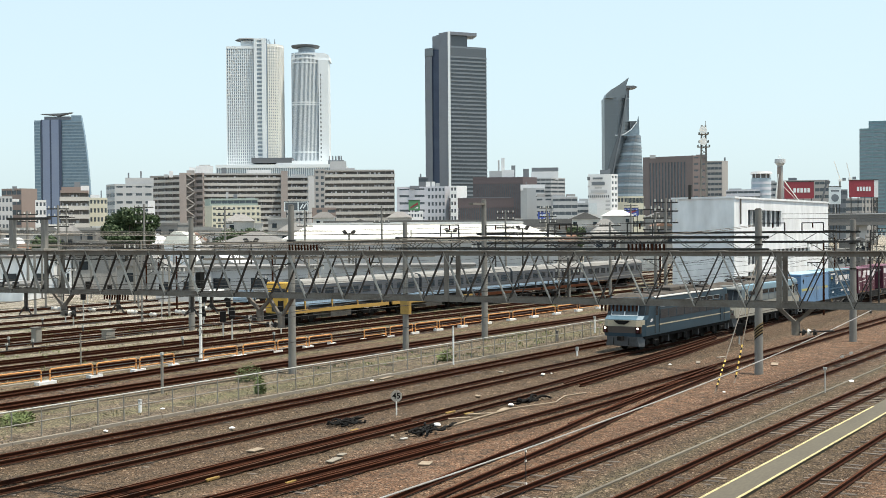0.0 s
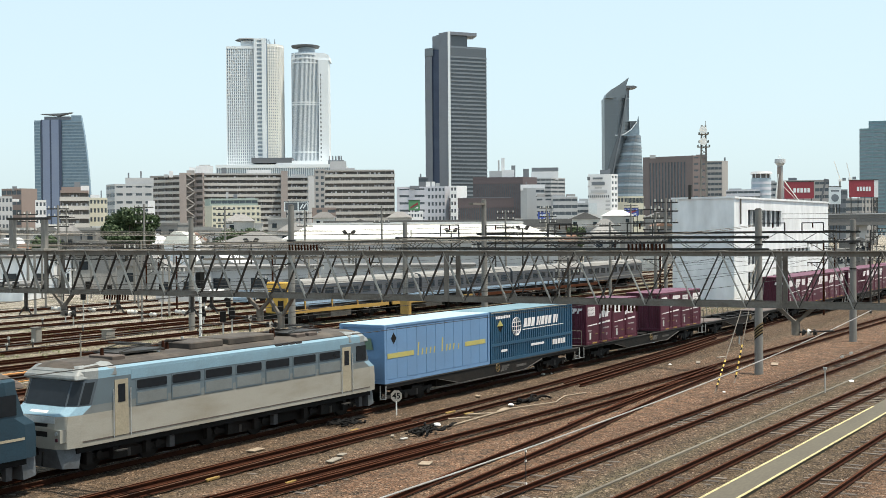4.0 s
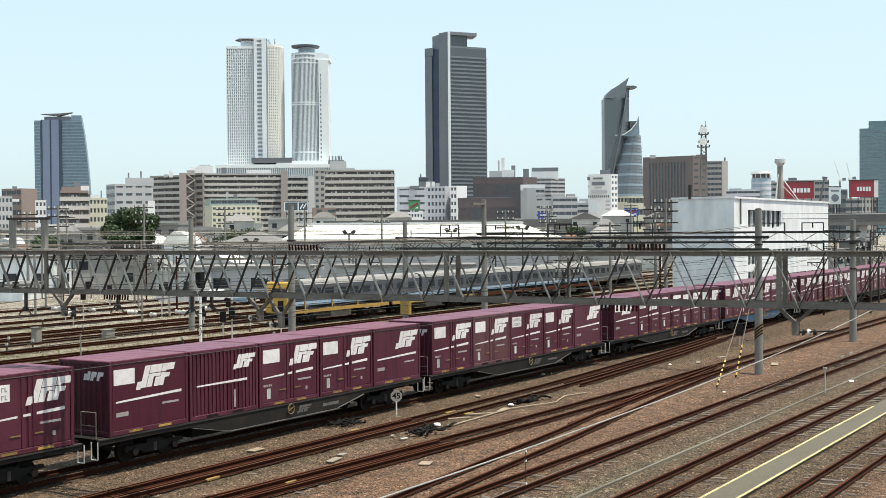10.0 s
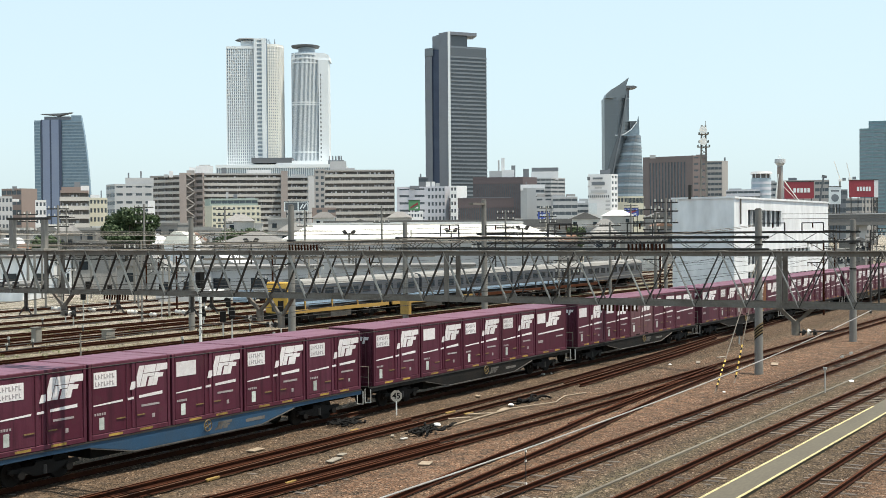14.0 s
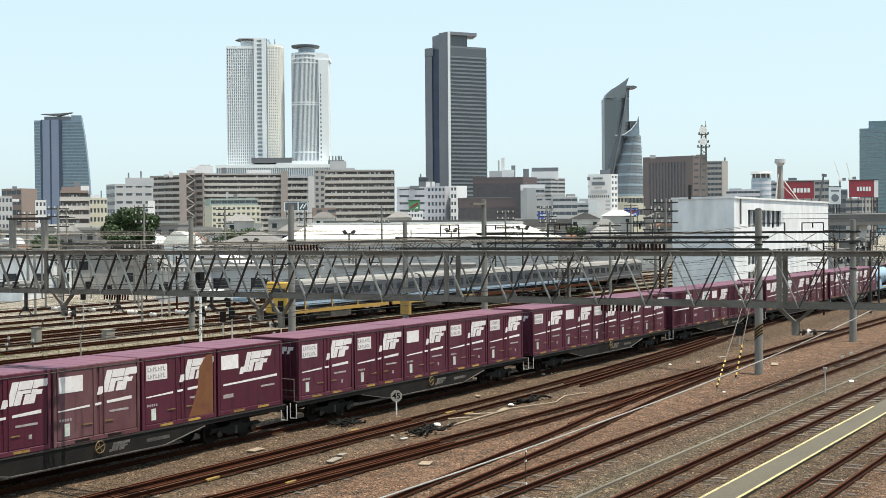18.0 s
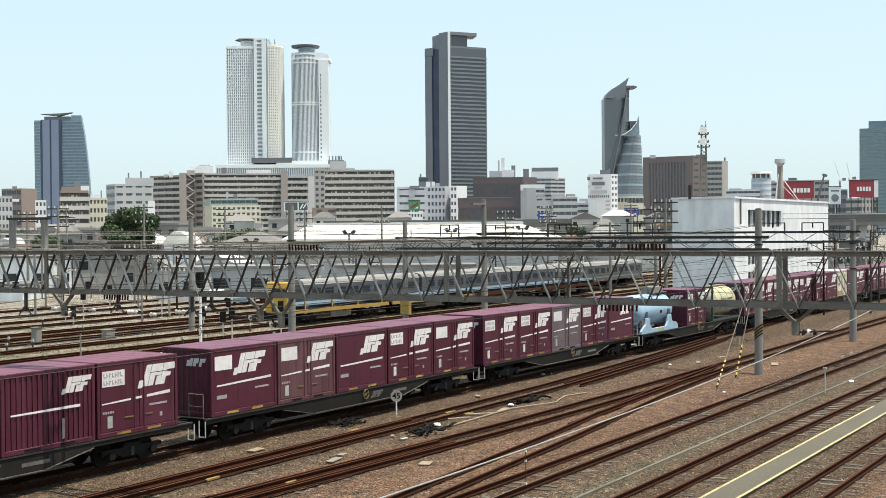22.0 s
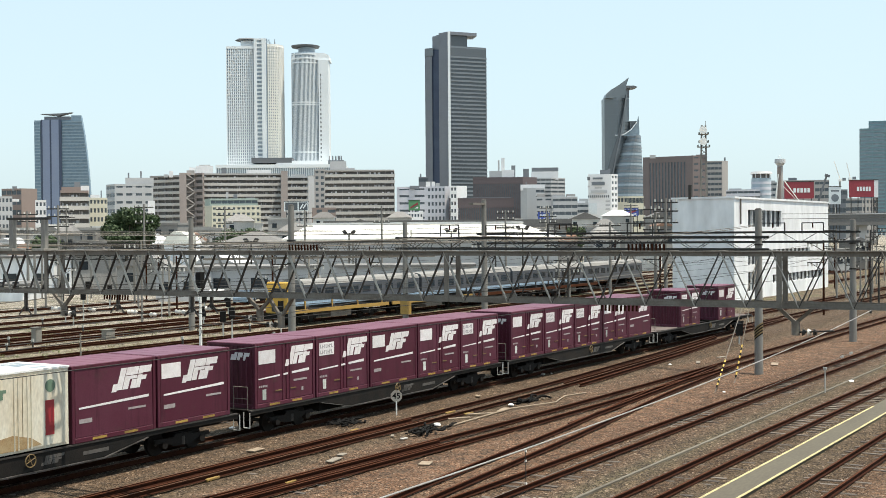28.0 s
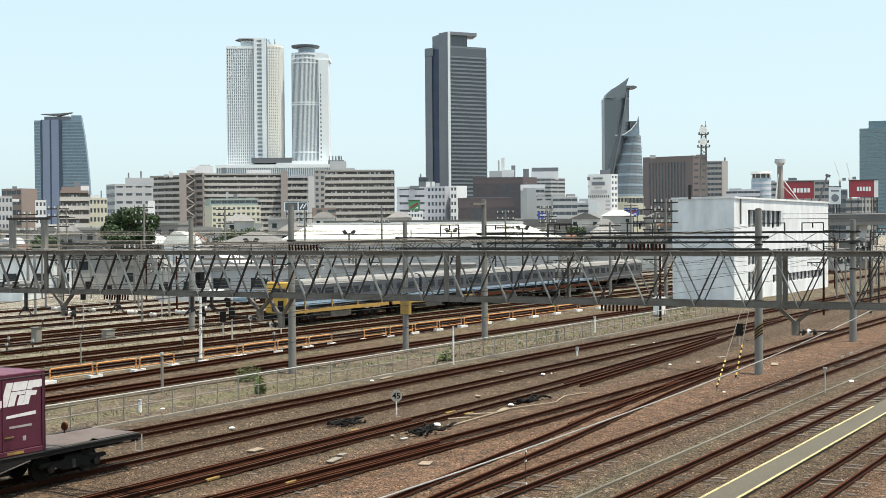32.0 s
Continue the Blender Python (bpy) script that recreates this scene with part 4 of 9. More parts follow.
    for x in (2.15, LL - 2.75):
        d = part("cab_door", Geo().box(x, x + 0.6, y - 0.018, y + 0.01, 1.15, 3.0), M["loco_blue"] if old else M["loco_cream"], lo)
        part("pane", Geo().box(x + 0.14, x + 0.46, y - 0.026, y, 2.25, 2.85), M["loco_glass"], d)
        for xx in (x - 0.08, x + 0.68):
            part("handrail", Geo().tube((xx, y - 0.05, 1.1), (xx, y - 0.05, 2.7), 0.018, n=6), M["frame_trim"] if not old else M["steel_dark"], lo)
        part("step", Geo().box(x + 0.05, x + 0.55, y - 0.05, y + 0.1, 0.62, 0.66), M["steel_dark"], lo)
    part("cab_window", Geo().box(LL - 1.75, LL - 1.05, y - 0.016, y + 0.01, 2.35, 2.98), M["loco_glass"], lo)
    # bogies
    for x in (3.1, LL / 2, LL - 3.1):
        bogie(x, lo, 2.7, 0.56)
        for k in (-1.9, -0.75, 0.75, 1.9):
            part("sand_box", Geo().box(x + k - 0.12, x + k + 0.12, -1.22, -1.05, 0.35, 0.75), M["skirt"] if k > 1 else M["underframe"], lo)
    # roof gear
    for x in (3.2, LL - 5.2):
        p = part("pantograph", Geo().box(x - 0.1, x + 2.1, -0.6, 0.6, 3.72, 3.78), M["steel_dark"], lo)
        for sy in (-0.55, 0.55):
            for a, b in (((x, sy, 3.8), (x + 1.0, sy * 0.9, 3.95)), ((x + 1.0, sy * 0.9, 3.95), (x + 2.0, sy, 3.8))):
                part("arm", Geo().tube(a, b, 0.022, n=6), M["steel_dark"], p)
        part("collector", Geo().tube((x + 0.9, -0.9, 4.0), (x + 0.9, 0.9, 4.0), 0.03, n=6).tube((x + 1.15, -0.9, 4.0), (x + 1.15, 0.9, 4.0), 0.03, n=6), M["steel_dark"], p)
        for sx in (0.1, 1.9):
            for sy in (-0.5, 0.5):
                part("insulator", Geo().tube((x + sx, sy, 3.58), (x + sx, sy, 3.74), 0.07, 0.05, n=8), M["white_paint"], lo)
    for x0, x1 in ((6.4, 8.2), (8.5, 11.2)):
        bevel(part("roof_box", Geo().box(x0, x1, -0.8, 0.8, 3.6, 3.86), M["roof_grime"], lo), 0.04, 1)
    for k, x in enumerate((2.6, 5.7, 6.1, 11.5, 11.9, 14.6)):
        part("roof_insulator", Geo().tube((x, -0.35 + 0.2 * (k % 3), 3.6), (x, -0.35 + 0.2 * (k % 3), 3.98), 0.08, 0.05, n=8), M["rail_side"], lo)
        part("roof_cable", Geo().tube((x, -0.35 + 0.2 * (k % 3), 3.96), (x + 1.3, 0.3, 3.84), 0.03, n=6), M["black"], lo)
    for x in (2.5, 12.4, 13.2):
        bevel(part("resistor_hood", Geo().box(x, x + 0.6, -0.95, 0.2, 3.56, 3.74), M["cab_brown"], lo), 0.03, 1)
    part("bus_bar", Geo().tube((2.4, 0.3, 3.82), (LL - 2.4, 0.3, 3.82), 0.025, n=6), M["steel_dark"], lo)
    for k in range(4):
        part("roof_vent", Geo().box(10.6 + k * 0.42, 10.95 + k * 0.42, -1.36, -1.2, 3.38, 3.5), M["louvre"], lo)
    TRAIN.append((lo, off))


loco(-37.0, "blue")
loco(-18.6, "cream")

# ---- long containers and tanks ----
M["sky_blue"] = mat("sky_blue", (0.125, 0.235, 0.400), 0.5, 0, (0.11, 0.18, 0.285), 0.5, 0.6, 70, 0.0)
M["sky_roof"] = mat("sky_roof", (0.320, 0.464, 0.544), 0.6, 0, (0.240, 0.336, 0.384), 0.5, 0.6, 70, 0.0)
M["deep_blue"] = mat("deep_blue", (0.016, 0.072, 0.135), 0.45, 0, (0.020, 0.055, 0.090), 0.5, 0.6, 70, 0.0)
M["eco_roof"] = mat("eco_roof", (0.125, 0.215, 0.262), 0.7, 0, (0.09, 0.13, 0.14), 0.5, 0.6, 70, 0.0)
M["mark_yellow"] = mat("mark_yellow", (0.42, 0.37, 0.11), 0.5, 0, (0.28, 0.27, 0.14), 0.4, 3, 30, 0.0)
M["tank_blue"] = mat("tank_blue", (0.30, 0.43, 0.55), 0.32, 0, (0.22, 0.33, 0.43), 0.5, 0.7, 60, 0.0)
M["cradle_blue"] = mat("cradle_blue", (0.31, 0.45, 0.57), 0.5, 0, (0.19, 0.25, 0.30), 0.5, 1.2, 16, 0.0)
M["tank_cream"] = mat("tank_cream", (0.46, 0.42, 0.26), 0.5, 0, (0.22, 0.22, 0.15), 0.6, 0.7, 14, 0.0)
M["tank_steel"] = mat("tank_steel", (0.42, 0.41, 0.38), 0.4, 0.5, (0.25, 0.24, 0.21), 0.6, 0.9, 14, 0.0)
M["tank_frame"] = mat("tank_frame", (0.035, 0.055, 0.045), 0.5, 0, (0.05, 0.06, 0.05), 0.5, 1.5, 20, 0.0)
M["reefer"] = mat("reefer", (0.68, 0.66, 0.56), 0.55, 0, (0.42, 0.28, 0.12), 0.5, 0.8, 14, 0.0, stretch=(1, 1, 0.35))
M["rust"] = mat("rust", (0.30, 0.20, 0.095), 0.85, 0, (0.42, 0.34, 0.20), 0.8, 2.5, 25, 0.0)
M["mark_red"] = mat("mark_red", (0.30, 0.022, 0.028), 0.5, 0, (0.20, 0.03, 0.03), 0.4, 3, 30, 0.0)
M["mark_green"] = mat("mark_green", (0.12, 0.19, 0.13), 0.5, 0, (0.16, 0.2, 0.15), 0.4, 3, 30, 0.0)
BL = 9.41


def long_container(off, eco):
    c = thing("freight_container", tpose(off, 0, FLOOR), "deep blue ribbed thirty-one-foot container with white lettering" if eco else "sky blue panelled thirty-one-foot container with a yellow stripe", "container", "long containers of the train")
    y, h = -CW / 2, 2.6
    paint = M["deep_blue"] if eco else M["sky_blue"]
    part("body", Geo().box(0.08, BL - 0.08, y + 0.06, -y - 0.06, 0.1, h - 0.05), paint, c)
    fr = Geo()
    for a, b in ((0, 0.16), (BL - 0.16, BL)):
        for p, q in ((y, y + 0.16), (-y - 0.16, -y)):
            fr.box(a, b, p, q, 0, h)
        fr.box(a, b, y + 0.16, -y - 0.16, h - 0.12, h)
        fr.box(a, b, y + 0.16, -y - 0.16, 0, 0.14)
    for p, q in ((y, y + 0.1), (-y - 0.1, -y)):
        fr.box(0.16, BL - 0.16, p, q, 0, 0.15)
        fr.box(0.16, BL - 0.16, p, q, h - 0.1, h)
    part("corner_frame", fr, paint, c)
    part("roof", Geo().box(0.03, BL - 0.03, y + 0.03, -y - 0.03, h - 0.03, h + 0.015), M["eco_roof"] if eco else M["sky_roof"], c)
    if eco:
        for k in range(40):
            x = 0.32 + k * 0.224
            part("side_rib", Geo().box(x - 0.06, x + 0.06, y + 0.02, y + 0.065, 0.98, h - 0.12), paint, c)
            part("side_rib", Geo().box(x - 0.06, x + 0.06, y + 0.02, y + 0.065, 0.16, 0.84), paint, c)
        part("waist_rail", Geo().box(0.16, BL - 0.16, y + 0.0, y + 0.06, 0.84, 0.98), paint, c)
        part("roof_trim", Geo().box(0.05, BL - 0.05, y - 0.004, y + 0.03, h - 0.06, h - 0.02), M["loco_cream"], c)
        # globe mark: circles of white line
        gl = Geo()
        cx, cz, r, yy = 2.75, 1.72, 0.48, y + 0.01

        def arc(fn, n=24):
            for k in range(n):
                a, b = fn(2 * math.pi * k / n), fn(2 * math.pi * (k + 1) / n)
                gl.beam((a[0], yy, a[1]), (b[0], yy, b[1]), 0.045, 0.012)
        arc(lambda t: (cx + r * math.cos(t), cz + r * math.sin(t)))
        arc(lambda t: (cx + 0.5 * r * math.cos(t), cz + r * math.sin(t)))
        for dz in (-0.22, 0.0, 0.22):
            ww = math.sqrt(r * r - dz * dz)
            gl.beam((cx - ww, yy, cz + dz), (cx + ww, yy, cz + dz), 0.012, 0.045)
        gl.beam((cx, yy, cz - r), (cx, yy, cz + r), 0.045, 0.012)
        part("logo", gl, M["decal"], c, "white globe mark")
        bars = Geo()
        x = 3.55
        for wd in (0.34, 0.34, 0.36, 0, 0.22, 0.13, 0.36, 0.30, 0.36, 0, 0.28, 0.16):
            if wd:
                slant(bars, x, 1.62, wd, 0.46, 0.12, y + 0.02)
                x += wd + 0.09
            else:
                x += 0.16
        part("lettering", bars, M["decal"], c, "white bars in the place of lettering")
        part("underline", Geo().box(3.45, 8.3, y + 0.008, y + 0.018, 1.48, 1.52), M["decal"], c)
        part("hazard_mark", Geo().prism([(1.0, 1.55), (1.3, 1.85), (1.0, 2.15), (0.7, 1.85)], y + 0.006, y + 0.018, "y"), M["mark_yellow"], c)
        part("hazard_mark", Geo().prism([(1.0, 1.55), (1.3, 1.85), (0.7, 1.85)], y + 0.002, y + 0.008, "y"), M["black"], c)
        nb = Geo()
        for k in range(9):
            nb.box(0.55 + 0.17 * k, 0.68 + 0.17 * k, y + 0.008, y + 0.018, 2.22, 2.36)
        part("number_plate", nb, M["decal"], c)
        nb = Geo()
        for k in range(5):
            nb.box(6.95 + 0.33 * k, 7.2 + 0.33 * k, y + 0.008, y + 0.018, 0.42, 0.7)
        part("lettering", nb, M["decal"], c, "white bars in the place of lettering")
        part("notice", Geo().box(4.4, 5.9, y + 0.008, y + 0.018, 0.56, 0.68).box(1.1, 1.75, y + 0.008, y + 0.018, 0.5, 0.62), M["decal"], c)
    else:
        for k in range(11):
            x = 0.2 + k * (BL - 0.4) / 11
            part("side_panel", Geo().box(x + 0.012, x + (BL - 0.4) / 11 - 0.012, y + 0.02, y + 0.07, 0.18, h - 0.13), paint, c)
        part("stripe", Geo().box(0.25, 2.4, y + 0.01, y + 0.021, 1.1, 1.32).box(7.0, 9.0, y + 0.01, y + 0.021, 1.1, 1.32), M["mark_yellow"], c, "yellow waist stripe")
        bars = Geo()
        for k, (x, hh) in enumerate(((2.7, 0.6), (3.05, 0.3), (3.4, 0.3), (3.75, 0.3), (4.1, 0.3), (4.8, 0.65), (5.2, 0.3), (5.5, 0.3), (5.85, 0.3), (6.3, 0.25))):
            slant(bars, x, 1.05, 0.11, hh, 0.06, y + 0.021)
        part("lettering", bars, M["mark_yellow"], c, "yellow bars in the place of lettering")
        part("hazard_mark", Geo().prism([(0.75, 1.72), (0.97, 1.98), (0.75, 2.24), (0.53, 1.98)], y + 0.008, y + 0.02, "y"), M["black"], c)
        part("end_mark", Geo().prism([(-0.6, 1.5), (0.2, 1.5), (0.3, 2.0), (-0.5, 2.0)], -0.004, 0.002, "x"), M["mark_green"], c)
    TRAIN.append((c, off))


long_container(-0.35, False)
long_container(9.19, True)


def ring(x, r, n=28, cz=0.0):
    return [(x, r * math.cos(2 * math.pi * k / n), cz + r * math.sin(2 * math.pi * k / n)) for k in range(n)]


def tank_shell(x0, x1, r, cz):
    prof = [(x0, 0.25 * r), (x0 + 0.06, 0.6 * r), (x0 + 0.16, 0.86 * r), (x0 + 0.32, 0.97 * r), (x0 + 0.45, r), (x1 - 0.45, r), (x1 - 0.32, 0.97 * r), (x1 - 0.16, 0.86 * r), (x1 - 0.06, 0.6 * r), (x1, 0.25 * r)]
    return Geo().rings([ring(x, q, 28, cz) for x, q in prof])


def blue_tank(off):
    t = thing("tank_container", tpose(off, 0, FLOOR), "pale blue tank container on a cradle frame", "tank container")
    r, cz = 1.06, 1.38
    part("shell", tank_shell(0.0, 6.1, r, cz), M["tank_blue"], t, smooth=True)
    for sy in (-1, 1):
        yy = sy * 1.12
        o = [(0.0, 0.0), (0.0, 0.18), (0.5, 0.48), (0.8, 0.6), (0.95, 1.0), (1.35, 1.0), (1.5, 0.55), (1.8, 0.28), (4.3, 0.28), (4.6, 0.55), (4.75, 1.0), (5.15, 1.0), (5.3, 0.62), (5.6, 0.5), (6.2, 0.42), (6.4, 0.15), (6.4, 0.0)]
        bevel(part("cradle", Geo().prism(o, yy - 0.08, yy + 0.08, "y"), M["cradle_blue"], t, "pale blue side cradle"), 0.02, 1)
        for x in (1.15, 4.95):
            part("strap_pad", Geo().box(x - 0.14, x + 0.14, sy * 0.95 - 0.16, sy * 0.95 + 0.16, 1.0, 1.4), M["louvre_blue"], t)
    part("stripe", Geo().box(2.7, 3.8, -1.206, -1.19, 0.08, 0.24), M["mark_yellow"], t)
    part("walkway", Geo().box(3.6, 6.0, -0.55, 0.55, 2.46, 2.52), M["steel_grey"], t)
    part("manhole_box", Geo().box(3.8, 5.5, -0.45, 0.45, 2.52, 2.86), M["pole_concrete"], t, "grey box over the tank hatches")
    for x in (3.8, 5.8):
        for sy in (-0.5, 0.5):
            part("walkway_leg", Geo().box(x - 0.03, x + 0.03, sy - 0.03, sy + 0.03, 2.2, 2.48), M["steel_grey"], t)
    lr = Geo()
    for p, q in (((-0.25, -1.0, 0.02), (-0.25, -1.0, 0.7)), ((-0.25, -0.3, 0.02), (-0.25, -0.3, 0.7)), ((-0.25, -1.0, 0.7), (-0.25, -0.3, 0.7)), ((-0.25, -1.0, 0.35), (-0.25, -0.3, 0.35))):
        lr.tube(p, q, 0.02, n=6)
    part("railing", lr, M["cradle_blue"], t)
    part("number_plate", Geo().box(3.5, 3.62, -1.075, -1.04, 1.2, 1.36).box(3.7, 3.82, -1.075, -1.04, 1.2, 1.36), M["black"], t)
    part("valve_box", Geo().box(0.5, 1.0, -1.0, -0.7, 0.5, 0.85), M["steel_grey"], t)
    TRAIN.append((t, off))


def cream_tank(off):
    t = thing("tank_container", tpose(off, 0, FLOOR), "cream tank container in a dark green corner frame", "tank container")
    r, cz, n = 1.08, 1.3, 6.06
    part("shell", tank_shell(0.3, n - 0.3, r, cz), M["tank_steel"], t, smooth=True)
    part("jacket", Geo().rings([ring(x, r + 0.02, 28, cz) for x in (0.95, 1.0, n - 0.65, n - 0.6)]), M["tank_cream"], t, "cream painted jacket", smooth=True)
    for k in range(4):
        x = 1.15 + k * 1.25
        part("jacket_band", Geo().rings([ring(x - 0.025, r + 0.03, 28, cz), ring(x + 0.025, r + 0.03, 28, cz)]), M["tank_frame"], t, smooth=True)
    for x in (0.07, n - 0.07):
        for sy in (-1.16, 1.16):
            part("corner_post", Geo().box(x - 0.07, x + 0.07, sy - 0.06, sy + 0.06, 0, 2.5), M["tank_frame"], t)
        for z in (0.07, 2.44):
            part("end_beam", Geo().box(x - 0.06, x + 0.06, -1.1, 1.1, z - 0.06, z + 0.06), M["tank_frame"], t)
        for sy in (-1, 1):
            part("end_brace", Geo().beam((x, sy * 1.1, 2.4), (x, sy * 0.3, 1.7), 0.09, 0.06), M["tank_frame"], t)
            part("end_brace", Geo().beam((x, sy * 1.1, 0.1), (x, sy * 0.3, 0.8), 0.09, 0.06), M["tank_frame"], t)
    for sy in (-1.16, 1.16):
        part("bottom_rail", Geo().box(0.14, n - 0.14, sy - 0.05, sy + 0.05, 0.0, 0.1), M["tank_frame"], t)
        part("waist_rail", Geo().box(0.14, n - 0.14, sy - 0.04, sy + 0.04, 0.62, 0.70), M["tank_frame"], t)
        for x0, x1 in ((0.14, 0.95), (n - 0.14, n - 0.95)):
            part("side_brace", Geo().beam((x0, sy, 2.42), (x1, sy * 0.8, 2.1), 0.07, 0.06), M["tank_frame"], t)
    part("walkway", Geo().box(0.5, n - 0.5, -0.3, 0.3, 2.42, 2.46), M["steel_grey"], t)
    bars = Geo()
    for x in (2.2, 2.6, 3.0):
        bars.box(x, x + 0.26, -r - 0.03, -r, 1.16, 1.56)
    part("logo", bars, M["mark_green"], t, "faded green mark")
    part("lettering", Geo().box(3.75, 4.6, -r - 0.05, -r, 1.45, 1.53).box(3.75, 4.5, -r - 0.05, -r, 1.22, 1.27), M["steel_dark"], t)
    TRAIN.append((t, off))


def reefer(off):
    c = thing("refrigerated_container", tpose(off, 0, FLOOR), "rust-streaked white insulated container with a red stripe", "container")
    y = -CW / 2
    part("body", Geo().box(0.03, CL - 0.03, y + 0.04, -y - 0.04, 0.05, 2.5), M["reefer"], c)
    for x0, x1 in ((0.12, 1.85), (1.89, 3.6)):
        part("door", Geo().box(x0, x1, y + 0.005, y + 0.05, 0.14, 2.4), M["reefer"], c)
    for x in (1.55, 1.7, 2.05, 2.2):
        part("lock_bar", Geo().tube((x, y - 0.01, 0.12), (x, y - 0.01, 2.42), 0.022, n=6), M["reefer"], c)
    part("roof", Geo().box(0, CL, y, -y, 2.5, 2.56), M["white_paint"], c)
    part("rust_patch", Geo().prism([(0.1, 0.14), (1.9, 0.14), (2.6, 0.2), (2.2, 0.45), (1.5, 0.62), (0.6, 0.5), (0.1, 0.72)], y - 0.002, y + 0.006, "y"), M["rust"], c, "rust streaks along the sill")
    part("stripe", Geo().box(2.75, 3.1, y - 0.004, y + 0.006, 0.45, 1.55), M["mark_red"], c, "red upright stripe")
    part("emblem", Geo().tube((2.95, y - 0.004, 2.0), (2.95, y + 0.01, 2.0), 0.2, n=16), M["mark_green"], c)
    bars = Geo()
    for k in range(3):
        bars.box(0.42 + k * 0.3, 0.54 + k * 0.3, y - 0.004, y + 0.006, 1.75, 2.05).box(0.54 + k * 0.3, 0.66 + k * 0.3, y - 0.004, y + 0.006, 1.95 - 0.2 * (k % 2), 2.05 - 0.2 * (k % 2))
    part("logo", bars, M["mark_green"], c)
    part("hazard_mark", Geo().prism([(0.62, 1.0), (0.84, 1.24), (0.62, 1.48), (0.4, 1.24)], y - 0.004, y + 0.006, "y"), M["black"], c)
    TRAIN.append((c, off))


blue_tank(16 * GAP - 0.35)
put_container("B", 16 * GAP + 7.7)
cream_tank(16 * GAP + 12.95)
reefer(18 * GAP + SHIFT[18] + 2 * PITCH)

for tmpl in (*BOXES.values(), *WAGONS.values()):
    for o in (*tmpl.children_recursive, tmpl):
        bpy.data.objects.remove(o)


# ---- overhead line ----
def truss(name, p, q, zb, zt, width, panels, chord, brace, material, label, group):
    """A box truss from p to q between two heights; four chords, slanting braces in both faces, battens above and below."""
    p, q = Vector((p[0], p[1], 0)), Vector((q[0], q[1], 0))
    d = (q - p)
    length = d.length
    big = width > 0.6
    m = pose(p.x, p.y, 0, 0, 0, math.degrees(math.atan2(d.y, d.x)))
    t = thing(name, m, label, "gantry", group)
    for y in (-width / 2, width / 2):
        for z, nm in ((zb, "bottom_chord"), (zt, "top_chord")):
            g = Geo().box(0, length, y - chord / 2, y + chord / 2, z - 0.012, z).box(0, length, y - 0.012, y + 0.012, z, z + chord if nm == "bottom_chord" else z - chord)
            part(nm, g, material, t)
        for k in range(panels):
            x0, x1 = length * k / panels, length * (k + 1) / panels
            xm = (x0 + x1) / 2
            front = y < 0
            b = brace if front else brace * 0.7
            # each lean gets its own tone: light and shade set into the brace colours
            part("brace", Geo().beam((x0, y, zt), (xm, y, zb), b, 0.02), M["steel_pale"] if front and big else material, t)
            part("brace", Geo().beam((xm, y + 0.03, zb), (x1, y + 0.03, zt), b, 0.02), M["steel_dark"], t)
    for k in range(panels):
        x0, x1 = length * k / panels, length * (k + 1) / panels
        for z in (zb, zt):
            off = length / panels / 2 if z == zb else 0
            part("batten", Geo().beam((x0 + off, -width / 2, z), (min(x1 + off, length), width / 2, z), brace * 0.8, 0.02), material, t)
            part("batten", Geo().beam((x0 + off, -width / 2, z), (x0 + off, width / 2, z), brace * 0.8, 0.02), material, t)
    return t


truss("overhead_gantry", (-18.52, 42.63), (14.46, 26.46), 6.0, 7.32, 0.72, 30, 0.12, 0.095, M["steel_grey"], "grey galvanised lattice girder carrying the overhead line", "overhead gantries")


def mast(s, lat, h, r, label, mt="pole_concrete"):
    m = thing("overhead_mast", tpose(s, lat, -0.3), label, "mast", "overhead line masts")
    part("shaft", Geo().tube((0, 0, 0), (0, 0, h + 0.3), r * 1.15, r * 0.85, n=16), M[mt], m, smooth=True)
    part("cap", Geo().tube((0, 0, h + 0.3), (0, 0, h + 0.36), r * 0.9, r * 0.5, n=16), M["steel_dark"], m, smooth=True)
    return m


truss("overhead_gantry", (-13.4, 70.2), (-0.6, 75.1), 6.3, 7.28, 0.6, 12, 0.1, 0.07, M["steel_grey"], "grey lattice girder over the far yard tracks", "overhead gantries")
mast(56.1, 12.25, 9.35, 0.20, "round grey concrete mast beside the fence")
mast(70.5, 14.0, 8.4, 0.19, "round grey mast with a yellow band")
mast(80.7, 13.7, 10.1, 0.21, "tall round grey concrete mast")
mast(68.2, -10.9, 8.9, 0.21, "grey concrete mast with black and yellow hazard stripes")
mast(90.3, -10.7, 8.4, 0.23, "grey steel mast on the gravel between tracks")
mast(76.8, 39.15, 9.0, 0.23, "round pale concrete mast among yard tracks")


def gantry(s0, l0, s1, l1, zb, zt, panels, label):
    a, b = tp(s0, l0), tp(s1, l1)
    return truss("overhead_gantry", (a.x, a.y), (b.x, b.y), zb, zt, 0.5, panels, 0.14, 0.11, M["steel_dark"], label, "overhead gantries")


gantry(70.5, 14.6, 68.2, -11.4, 6.6, 7.42, 9, "dark lattice girder between two masts")
gantry(80.7, 14.3, 90.3, -11.2, 6.8, 7.62, 10, "dark thin lattice girder over the tracks")


# ---- buildings ----
def shade(name, c, rough=0.7, **k):
    if name not in M:
        M[name] = mat(name, c, rough, 0, tuple(x * 0.75 for x in c), 0.35, 0.08, 14, 0.0, **k)
    return M[name]


